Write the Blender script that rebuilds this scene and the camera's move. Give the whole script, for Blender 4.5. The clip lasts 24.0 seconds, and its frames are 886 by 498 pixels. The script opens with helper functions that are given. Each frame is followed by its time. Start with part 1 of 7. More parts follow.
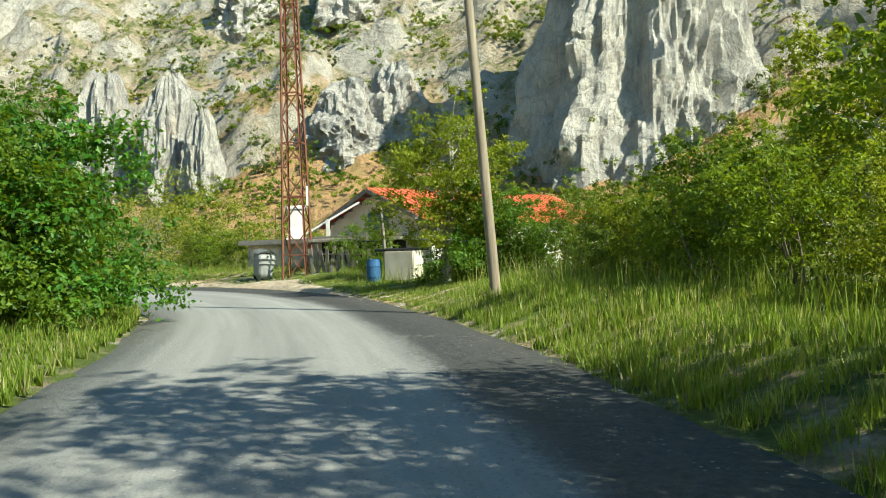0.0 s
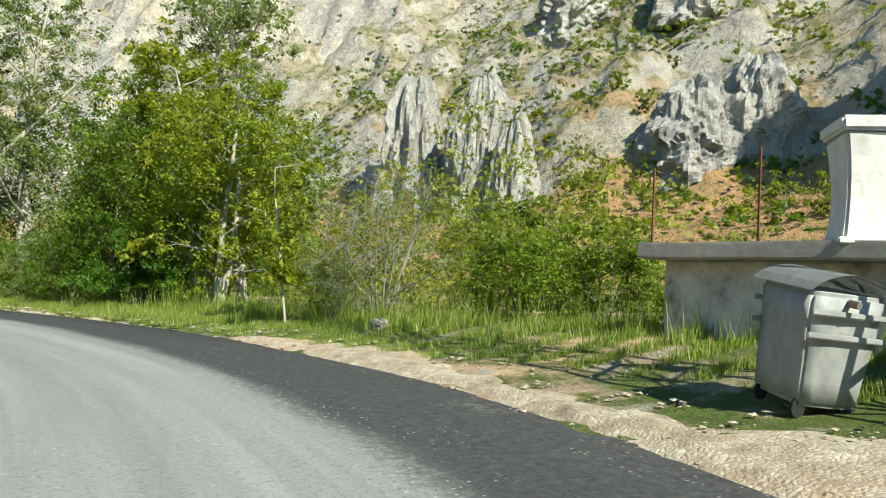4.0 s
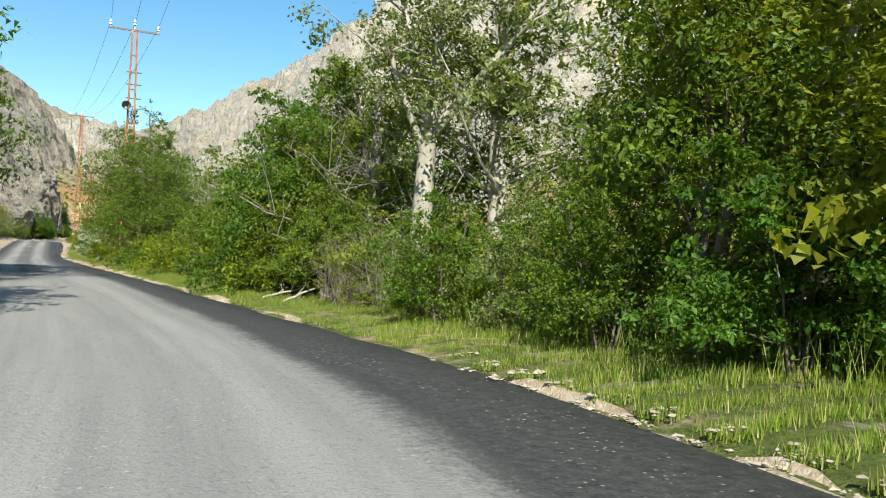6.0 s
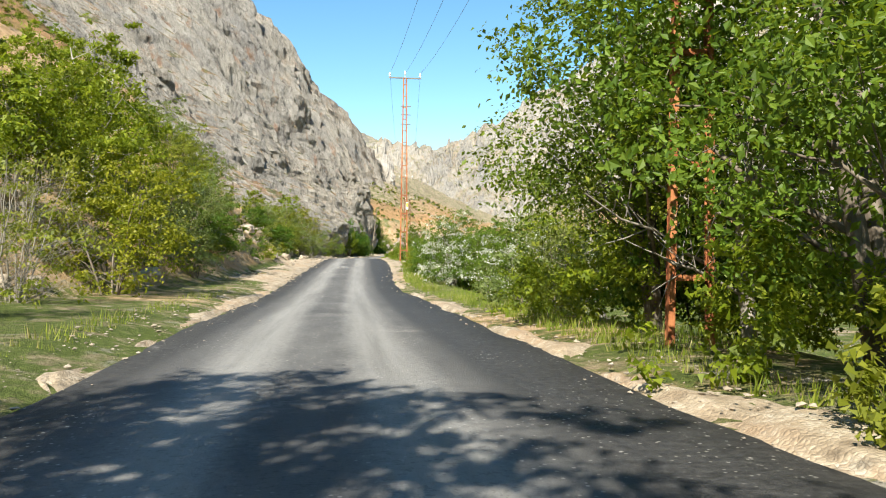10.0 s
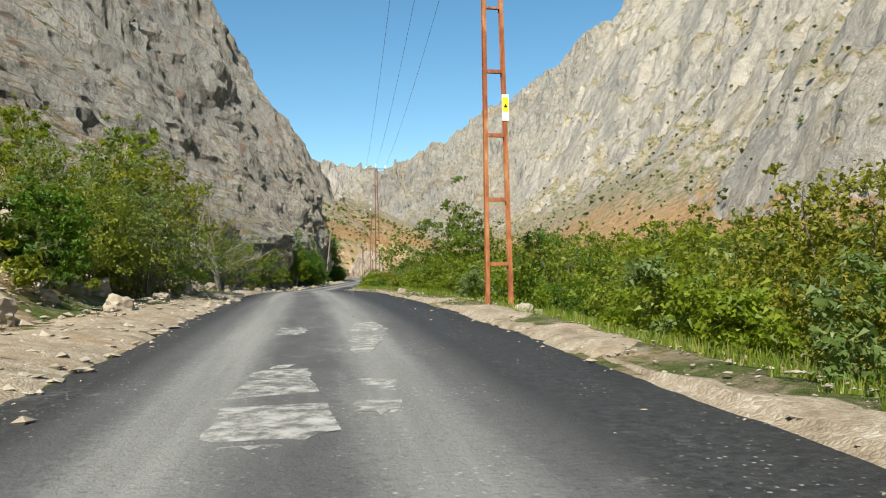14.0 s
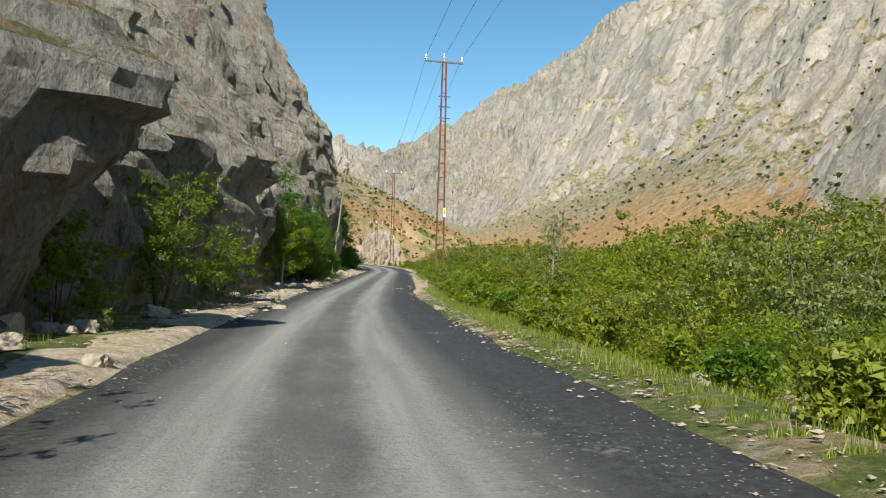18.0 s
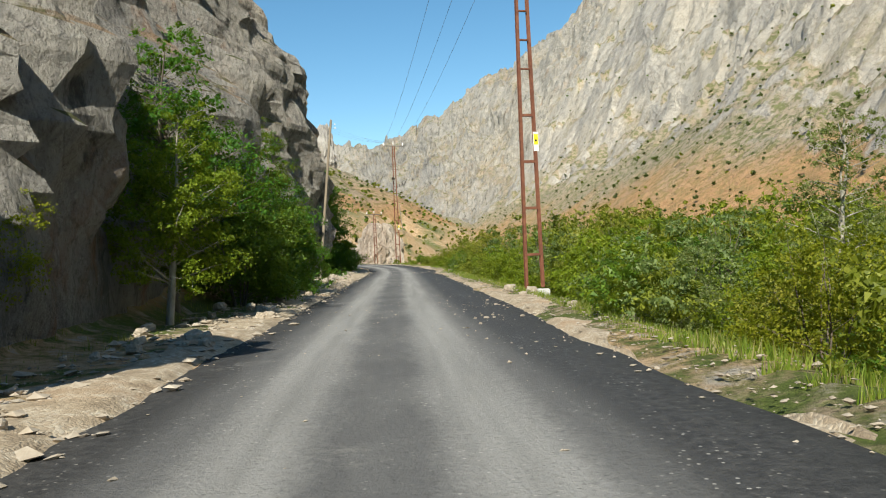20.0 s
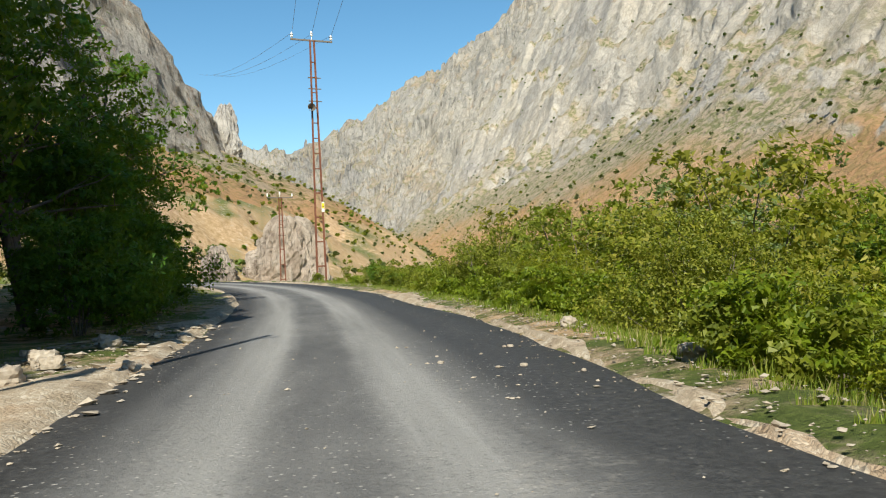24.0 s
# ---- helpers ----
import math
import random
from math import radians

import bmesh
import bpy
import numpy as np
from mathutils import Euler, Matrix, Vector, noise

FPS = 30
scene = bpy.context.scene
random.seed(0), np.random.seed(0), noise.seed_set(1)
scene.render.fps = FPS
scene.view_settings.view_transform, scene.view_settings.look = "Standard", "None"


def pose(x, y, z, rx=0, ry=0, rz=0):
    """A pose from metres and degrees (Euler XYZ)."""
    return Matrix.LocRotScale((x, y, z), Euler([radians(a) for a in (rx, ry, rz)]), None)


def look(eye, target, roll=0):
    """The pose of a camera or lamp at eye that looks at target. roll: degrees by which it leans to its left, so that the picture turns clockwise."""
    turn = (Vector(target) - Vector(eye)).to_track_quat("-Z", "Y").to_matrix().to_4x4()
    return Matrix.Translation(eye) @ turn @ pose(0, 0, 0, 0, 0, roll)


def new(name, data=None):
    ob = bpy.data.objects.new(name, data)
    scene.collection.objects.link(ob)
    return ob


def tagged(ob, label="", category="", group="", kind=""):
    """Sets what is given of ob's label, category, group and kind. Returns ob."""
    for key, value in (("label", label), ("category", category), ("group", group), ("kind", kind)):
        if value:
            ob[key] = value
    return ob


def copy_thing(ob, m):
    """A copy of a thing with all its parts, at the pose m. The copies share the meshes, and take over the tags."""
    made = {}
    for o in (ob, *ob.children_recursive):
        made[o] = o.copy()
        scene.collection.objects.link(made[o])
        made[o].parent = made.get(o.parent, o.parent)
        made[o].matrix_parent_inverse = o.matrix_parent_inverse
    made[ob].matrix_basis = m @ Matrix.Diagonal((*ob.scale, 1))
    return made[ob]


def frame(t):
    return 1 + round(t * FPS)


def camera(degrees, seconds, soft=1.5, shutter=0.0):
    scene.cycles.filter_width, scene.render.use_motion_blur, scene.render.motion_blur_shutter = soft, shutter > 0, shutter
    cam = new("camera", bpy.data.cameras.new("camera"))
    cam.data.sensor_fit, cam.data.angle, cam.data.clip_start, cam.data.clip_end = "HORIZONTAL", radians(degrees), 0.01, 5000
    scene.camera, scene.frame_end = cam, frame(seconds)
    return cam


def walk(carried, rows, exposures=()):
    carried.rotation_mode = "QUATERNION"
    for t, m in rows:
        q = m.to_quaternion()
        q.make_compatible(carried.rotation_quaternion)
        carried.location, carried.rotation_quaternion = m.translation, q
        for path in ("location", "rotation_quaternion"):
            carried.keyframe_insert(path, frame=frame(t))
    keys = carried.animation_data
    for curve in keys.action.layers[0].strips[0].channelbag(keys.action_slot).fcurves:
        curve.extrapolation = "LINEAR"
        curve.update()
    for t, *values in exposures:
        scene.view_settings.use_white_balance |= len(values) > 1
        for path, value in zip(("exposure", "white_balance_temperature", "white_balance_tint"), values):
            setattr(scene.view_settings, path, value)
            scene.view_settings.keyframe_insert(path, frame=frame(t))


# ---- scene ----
cam = camera(57.3, 24.0, soft=1.1)
PATH = [
    (0, (-21.215, -11.985, 1.534), (-19.302, -11.403, 1.524), -1.9),
    (0.5, (-18.089, -10.381, 1.473), (-16.174, -9.804, 1.462), -1.7),
    (1, (-14.585, -8.685, 1.517), (-12.669, -8.113, 1.515), -1.1),
    (1.5, (-11.042, -6.899, 1.652), (-9.125, -6.327, 1.653), -0.9),
    (3.5, (1.144, 1.987, 1.339), (2.838, 3.05, 1.362), 2.2),
    (3.8, (2.656, 3.673, 1.334), (4.28, 4.838, 1.403), 2.5),
    (4, (3.62, 4.841, 1.332), (5.198, 6.067, 1.409), 2.4),
    (4.5, (5.79, 8.083, 1.4), (7.243, 9.457, 1.447), 3.0),
    (5, (7.528, 11.487, 1.397), (8.798, 13.031, 1.439), 3.4),
    (5.5, (8.965, 15.583, 1.335), (10.0, 17.293, 1.391), 3.1),
    (6, (9.962, 20.134, 1.433), (10.731, 21.98, 1.44), 2.6),
    (6.5, (10.45, 25.365, 1.358), (10.958, 27.299, 1.401), 3.1),
    (7, (10.445, 30.719, 1.285), (10.769, 32.692, 1.346), 3.4),
    (7.5, (10.246, 36.182, 1.158), (10.458, 38.171, 1.203), 3.4),
    (8, (9.819, 41.362, 1.145), (9.941, 43.358, 1.184), 2.4),
    (8.5, (9.173, 46.732, 1.123), (9.229, 48.73, 1.185), 2.0),
    (9, (8.371, 51.85, 1.22), (8.429, 53.849, 1.262), 1.3),
    (9.5, (7.579, 57.86, 1.193), (7.66, 59.858, 1.222), 0.9),
    (10, (6.784, 63.994, 1.057), (6.868, 65.992, 1.066), 0.5),
    (10.5, (6.056, 71.064, 1.052), (6.149, 73.062, 1.05), -0.4),
    (12.5, (3.888, 99.208, 0.388), (4.07, 101.199, 0.455), -1.7),
    (13, (3.431, 106.169, 0.57), (3.627, 108.159, 0.625), -1.9),
    (13.5, (2.935, 113.045, 0.781), (3.139, 115.034, 0.824), -2.2),
    (14, (2.392, 119.751, 0.944), (2.611, 121.737, 1.012), -1.3),
    (14.5, (1.983, 126.714, 1.176), (2.217, 128.699, 1.258), -0.5),
    (15, (1.703, 133.742, 1.392), (1.94, 135.726, 1.477), 0.4),
    (15.5, (1.234, 140.711, 1.609), (1.477, 142.695, 1.684), 1.1),
    (16, (0.842, 147.663, 1.711), (1.095, 149.646, 1.778), 1.6),
    (16.5, (0.313, 154.787, 1.627), (0.56, 156.77, 1.688), 2.1),
    (17, (-0.2, 162.201, 1.611), (0.02, 164.188, 1.662), 2.5),
    (17.5, (-0.731, 169.942, 1.591), (-0.507, 171.929, 1.633), 2.1),
    (19.5, (-1.337, 204.772, 1.197), (-1.104, 206.758, 1.227), -1.4),
    (20, (-1.161, 211.545, 1.246), (-0.915, 213.529, 1.273), -2.6),
    (20.5, (-0.963, 218.3, 1.241), (-0.607, 220.268, 1.269), -2.4),
    (21, (-0.474, 225.009, 1.299), (-0.056, 226.965, 1.321), -2.0),
    (21.5, (0.107, 232.535, 1.248), (0.532, 234.49, 1.271), -1.6),
    (22, (0.492, 240.292, 1.249), (0.924, 242.245, 1.302), -0.9),
    (22.5, (0.998, 248.092, 1.342), (1.432, 250.043, 1.399), -0.6),
    (23, (1.591, 256.064, 1.38), (2.029, 258.015, 1.432), -1.3),
    (23.5, (2.243, 264.28, 1.477), (2.682, 266.231, 1.524), -2.6),
    (24, (2.715, 272.409, 1.565), (3.155, 274.36, 1.612), -2.6),
]
walk(cam, [(t, look(eye, target, roll)) for t, eye, target, roll in PATH], exposures=[(0.0, 1.07, 7010, -8), (4.0, 0.95, 6810, -3), (7.0, 0.81, 6850, 4), (8.0, 0.77, 6850, 5), (9.0, 1.07, 6950, 8), (10.0, 1.12, 7050, 6), (13.0, 0.62, 7000, 5), (16.0, 0.53, 6800, 3), (20.0, 0.58, 6900, 4), (24.0, 0.62, 6900, 4)])

# ---- world, sun ----
SUN_AZ, SUN_EL = radians(198), radians(41)
world = bpy.data.worlds.new("sky")
scene.world = world
world.use_nodes = True
wn = world.node_tree.nodes
wn.clear()
w_out, w_bg, w_sky = wn.new("ShaderNodeOutputWorld"), wn.new("ShaderNodeBackground"), wn.new("ShaderNodeTexSky")
w_sky.sky_type, w_sky.sun_disc = "NISHITA", False
w_sky.sun_elevation, w_sky.sun_rotation = SUN_EL, SUN_AZ
w_sky.altitude, w_sky.air_density, w_sky.dust_density, w_sky.ozone_density = 1500, 1.0, 0.0, 1.0
w_bg.inputs["Strength"].default_value = 0.105
w_tone = wn.new("ShaderNodeHueSaturation")
w_tone.inputs["Saturation"].default_value, w_tone.inputs["Hue"].default_value = 1.25, 0.492
world.node_tree.links.new(w_sky.outputs[0], w_tone.inputs["Color"])
world.node_tree.links.new(w_tone.outputs[0], w_bg.inputs[0])
world.node_tree.links.new(w_bg.outputs[0], w_out.inputs[0])
sun_data = bpy.data.lights.new("sun", "SUN")
sun_data.energy, sun_data.angle, sun_data.color = 5.0, radians(0.53), (1.0, 0.95, 0.87)
sun = new("sun", sun_data)
to_sun = Vector((math.sin(SUN_AZ) * math.cos(SUN_EL), math.cos(SUN_AZ) * math.cos(SUN_EL), math.sin(SUN_EL)))
sun.matrix_world = look(to_sun * 300, (0, 0, 0))


# ---- node helpers ----
def material(name):
    m = bpy.data.materials.new(name)
    m.use_nodes = True
    nt = m.node_tree
    nt.nodes.clear()
    out = nt.nodes.new("ShaderNodeOutputMaterial")
    bsdf = nt.nodes.new("ShaderNodeBsdfPrincipled")
    nt.links.new(bsdf.outputs[0], out.inputs[0])
    return m, nt, bsdf, out


def put(nt, kind, **values):
    n = nt.nodes.new(kind)
    for k, v in values.items():
        n.inputs[k.replace("_", " ")].default_value = v
    return n


def coords(nt, scale=1.0, stretch=(1, 1, 1)):
    g = nt.nodes.new("ShaderNodeNewGeometry")
    m = nt.nodes.new("ShaderNodeMapping")
    m.inputs["Scale"].default_value = tuple(scale * s for s in stretch)
    nt.links.new(g.outputs["Position"], m.inputs["Vector"])
    return m.outputs[0]


def local(nt, scale=1.0, stretch=(1, 1, 1)):
    g = nt.nodes.new("ShaderNodeTexCoord")
    m = nt.nodes.new("ShaderNodeMapping")
    m.inputs["Scale"].default_value = tuple(scale * s for s in stretch)
    nt.links.new(g.outputs["Object"], m.inputs["Vector"])
    return m.outputs[0]


def grain(nt, vec, scale, detail=5.0, rough=0.6, distort=0.0):
    n = put(nt, "ShaderNodeTexNoise", Scale=scale, Detail=detail, Roughness=rough, Distortion=distort)
    nt.links.new(vec, n.inputs["Vector"])
    return n.outputs["Fac"]


def cells(nt, vec, scale, feature="DISTANCE_TO_EDGE"):
    n = put(nt, "ShaderNodeTexVoronoi", Scale=scale)
    n.feature = feature
    nt.links.new(vec, n.inputs["Vector"])
    return n.outputs["Distance"]


def ramp(nt, fac, stops):
    n = nt.nodes.new("ShaderNodeValToRGB")
    e = n.color_ramp.elements
    while len(e) < len(stops):
        e.new(0.5)
    for el, (p, c) in zip(e, stops):
        el.position = p
        el.color = (*c, 1) if len(c) == 3 else c
    nt.links.new(fac, n.inputs[0])
    return n.outputs[0]


def step(nt, fac, a, b):
    n = nt.nodes.new("ShaderNodeMapRange")
    n.interpolation_type = "SMOOTHSTEP"
    n.inputs["From Min"].default_value, n.inputs["From Max"].default_value = a, b
    nt.links.new(fac, n.inputs["Value"])
    return n.outputs[0]


def blend(nt, fac, a, b, mode="MIX"):
    n = nt.nodes.new("ShaderNodeMix")
    n.data_type, n.blend_type = "RGBA", mode
    for socket, v in ((n.inputs[0], fac), (n.inputs[6], a), (n.inputs[7], b)):
        if isinstance(v, (int, float)):
            socket.default_value = v
        elif isinstance(v, tuple):
            socket.default_value = (*v, 1)
        else:
            nt.links.new(v, socket)
    return n.outputs[2]


def maths(nt, op, a, b=0.0):
    n = nt.nodes.new("ShaderNodeMath")
    n.operation = op
    for socket, v in zip(n.inputs, (a, b)):
        if isinstance(v, (int, float)):
            socket.default_value = v
        else:
            nt.links.new(v, socket)
    return n.outputs[0]


def bump(nt, bsdf, height, strength, distance):
    n = put(nt, "ShaderNodeBump", Strength=strength, Distance=distance)
    nt.links.new(height, n.inputs["Height"])
    nt.links.new(n.outputs[0], bsdf.inputs["Normal"])


def upward(nt):
    g = nt.nodes.new("ShaderNodeNewGeometry")
    s = nt.nodes.new("ShaderNodeSeparateXYZ")
    nt.links.new(g.outputs["Normal"], s.inputs[0])
    return s.outputs["Z"]


def place_of(nt):
    g = nt.nodes.new("ShaderNodeNewGeometry")
    s = nt.nodes.new("ShaderNodeSeparateXYZ")
    nt.links.new(g.outputs["Position"], s.inputs[0])
    return s.outputs


# ---- materials ----
def rock_material(name, light, dark, soil, grass, soil_amount, grass_amount, size=1.0, ground_cover=0.0, upright=0.45, mottle=0.9, brown=0.55, scree=0.0, streaks=1.0, close=0.0):
    m, nt, b, _ = material(name)
    v = coords(nt)
    big = grain(nt, v, 0.022 / size, 6, 0.62)
    mid = grain(nt, coords(nt, 1, (1, 1, upright)), 0.28 / size, 9, 0.72, 0.3)
    fine = grain(nt, v, 2.6 / size, 6, 0.7)
    streak = grain(nt, coords(nt, 1, (1, 1, 0.3)), 0.6 / size, 7, 0.7)
    col = ramp(nt, mid, [(0.3, dark), (0.46, tuple(0.6 * a + 0.4 * c for a, c in zip(light, dark))), (0.62, light), (0.8, tuple(min(0.62, 1.15 * a) for a in light))])
    col = blend(nt, maths(nt, "MULTIPLY", step(nt, streak, 0.56, 0.66), streaks), col, tuple(0.62 * a for a in dark))
    col = blend(nt, maths(nt, "MULTIPLY", step(nt, grain(nt, v, 0.12 / size, 4, 0.6), 0.58, 0.74), brown), col, (0.40, 0.27, 0.17))
    col = blend(nt, 1.0, col, ramp(nt, big, [(0.3, (0.66, 0.67, 0.70)), (0.5, (0.95, 0.94, 0.92)), (0.68, (1.1, 1.05, 0.97))]), "MULTIPLY")
    flat = step(nt, maths(nt, "ADD", upward(nt), maths(nt, "MULTIPLY", maths(nt, "SUBTRACT", mid, 0.5), mottle)), 0.62 - grass_amount, 0.74 - grass_amount)
    soil_col = blend(nt, fine, soil, tuple(0.72 * a for a in soil))
    col = blend(nt, maths(nt, "MULTIPLY", flat, soil_amount), col, soil_col)
    cracks = step(nt, cells(nt, coords(nt, 1, (1, 1, 0.75 * upright)), 0.32 / size), 0.045, 0.0)
    thin = step(nt, cells(nt, coords(nt, 1, (1.3, 1.3, 0.5)), 1.1 / size), 0.05, 0.0)
    col = blend(nt, maths(nt, "MULTIPLY", maths(nt, "MAXIMUM", cracks, thin), 0.28), col, tuple(0.4 * a for a in dark))
    patch = maths(nt, "MULTIPLY", step(nt, grain(nt, v, 0.045 / size, 6, 0.65), 0.50, 0.58), step(nt, upward(nt), 0.34, 0.6))
    flat = maths(nt, "MAXIMUM", flat, maths(nt, "MULTIPLY", patch, ground_cover))
    col = blend(nt, maths(nt, "MULTIPLY", maths(nt, "MULTIPLY", patch, ground_cover), 0.85), col, soil_col)
    tuft = step(nt, grain(nt, v, 0.5 / size, 7, 0.72), 0.46, 0.57)
    col = blend(nt, maths(nt, "MULTIPLY", tuft, maths(nt, "MULTIPLY", flat, 0.85)), col, grass)
    col = blend(nt, maths(nt, "MULTIPLY", fine, 0.35), col, blend(nt, 1.0, col, (0.45, 0.45, 0.45), "MULTIPLY"))
    if scree:
        band = maths(nt, "MULTIPLY", step(nt, maths(nt, "ADD", place_of(nt)[2], maths(nt, "MULTIPLY", grain(nt, v, 0.02, 5, 0.6), 60.0)), 72.0, 46.0), step(nt, maths(nt, "ADD", upward(nt), maths(nt, "MULTIPLY", mid, 0.3)), 0.72, 0.86))
        orange = blend(nt, fine, (0.54, 0.31, 0.15), (0.40, 0.22, 0.10))
        col = blend(nt, maths(nt, "MULTIPLY", band, scree), col, blend(nt, maths(nt, "MULTIPLY", tuft, 0.4), orange, grass))
    chip = grain(nt, coords(nt, 1, (1, 1, 0.6)), 7.5, 7, 0.75)
    if close:
        rust = maths(nt, "MULTIPLY", step(nt, grain(nt, coords(nt, 1, (1, 1, 0.5)), 0.34, 6, 0.68), 0.56, 0.68), 0.6)
        col = blend(nt, maths(nt, "MULTIPLY", rust, close), col, (0.30, 0.155, 0.085))
        drip = step(nt, grain(nt, coords(nt, 1, (1, 1, 0.12)), 1.5, 6, 0.7), 0.54, 0.66)
        col = blend(nt, maths(nt, "MULTIPLY", drip, 0.6 * close), col, (0.075, 0.07, 0.065))
        lichen = step(nt, grain(nt, v, 3.3, 5, 0.75), 0.58, 0.66)
        col = blend(nt, maths(nt, "MULTIPLY", lichen, 0.5 * close), col, (0.52, 0.50, 0.45))
        col = blend(nt, maths(nt, "MULTIPLY", step(nt, chip, 0.5, 0.62), 0.5 * close), col, blend(nt, 1.0, col, (0.4, 0.39, 0.38), "MULTIPLY"))
    nt.links.new(col, b.inputs["Base Color"])
    b.inputs["Roughness"].default_value = 0.92
    b.inputs["Specular IOR Level"].default_value = 0.25
    h = maths(nt, "ADD", maths(nt, "MULTIPLY", mid, 1.6), maths(nt, "ADD", maths(nt, "MULTIPLY", fine, 0.35), maths(nt, "MULTIPLY", cells(nt, coords(nt, 1, (1, 1, 0.9 * upright)), 0.45 / size), -0.5)))
    h = maths(nt, "ADD", h, maths(nt, "MULTIPLY", chip, 0.3 * close))
    bump(nt, b, h, 1.0, 1.0 * size)
    return m


M_CLIFF = rock_material("cliff_rock", (0.50, 0.48, 0.45), (0.23, 0.222, 0.215), (0.42, 0.27, 0.15), (0.10, 0.13, 0.045), 0.75, 0.0, close=1.0)
M_MOUNTAIN = rock_material("mountain_rock", (0.62, 0.57, 0.505), (0.36, 0.33, 0.29), (0.46, 0.35, 0.225), (0.15, 0.17, 0.06), 0.7, 0.0, 1.5, 0.42, 1.1, 0.35, 0.12, 0.9, streaks=0.15)
M_PINK = rock_material("cut_rock", (0.66, 0.57, 0.49), (0.40, 0.31, 0.24), (0.48, 0.32, 0.18), (0.14, 0.16, 0.06), 0.5, -0.2)
M_FAR = rock_material("distant_rock", (0.45, 0.425, 0.39), (0.27, 0.255, 0.23), (0.40, 0.29, 0.18), (0.17, 0.175, 0.09), 0.3, -0.02, 3.0, 0.5, 0.9)
M_ROCK = rock_material("pale_rock", (0.60, 0.57, 0.535), (0.30, 0.285, 0.27), (0.42, 0.30, 0.18), (0.14, 0.16, 0.06), 0.35, -0.25, upright=0.8, streaks=0.3)


def ground_material():
    m, nt, b, _ = material("ground_soil_grass")
    v = coords(nt)
    fine = grain(nt, v, 6.0, 7, 0.75)
    mid = grain(nt, v, 1.1, 9, 0.72)
    big = grain(nt, v, 0.07, 5, 0.6)
    soil = ramp(nt, fine, [(0.25, (0.17, 0.125, 0.08)), (0.5, (0.33, 0.26, 0.175)), (0.75, (0.48, 0.40, 0.30))])
    orange = ramp(nt, mid, [(0.3, (0.33, 0.20, 0.105)), (0.5, (0.53, 0.355, 0.21)), (0.7, (0.64, 0.49, 0.345))])
    soil = blend(nt, step(nt, big, 0.48, 0.62), soil, orange)
    stone = step(nt, cells(nt, coords(nt), 0.9, "F1"), 0.42, 0.3)
    soil = blend(nt, maths(nt, "MULTIPLY", stone, step(nt, mid, 0.5, 0.6)), soil, (0.42, 0.38, 0.33))
    green = ramp(nt, fine, [(0.25, (0.05, 0.075, 0.016)), (0.55, (0.115, 0.15, 0.035)), (0.8, (0.22, 0.24, 0.085))])
    col = blend(nt, step(nt, maths(nt, "ADD", maths(nt, "MULTIPLY", mid, 0.75), maths(nt, "MULTIPLY", big, 0.4)), 0.53, 0.68), green, soil)
    bank = step(nt, maths(nt, "ADD", upward(nt), maths(nt, "MULTIPLY", maths(nt, "SUBTRACT", mid, 0.5), 0.35)), 0.9, 0.78)
    col = blend(nt, maths(nt, "MULTIPLY", bank, 0.8), col, orange)
    nt.links.new(col, b.inputs["Base Color"])
    b.inputs["Roughness"].default_value = 0.95
    b.inputs["Specular IOR Level"].default_value = 0.2
    bump(nt, b, maths(nt, "ADD", fine, maths(nt, "MULTIPLY", mid, 2.0)), 0.9, 0.16)
    return m


M_GROUND = ground_material()


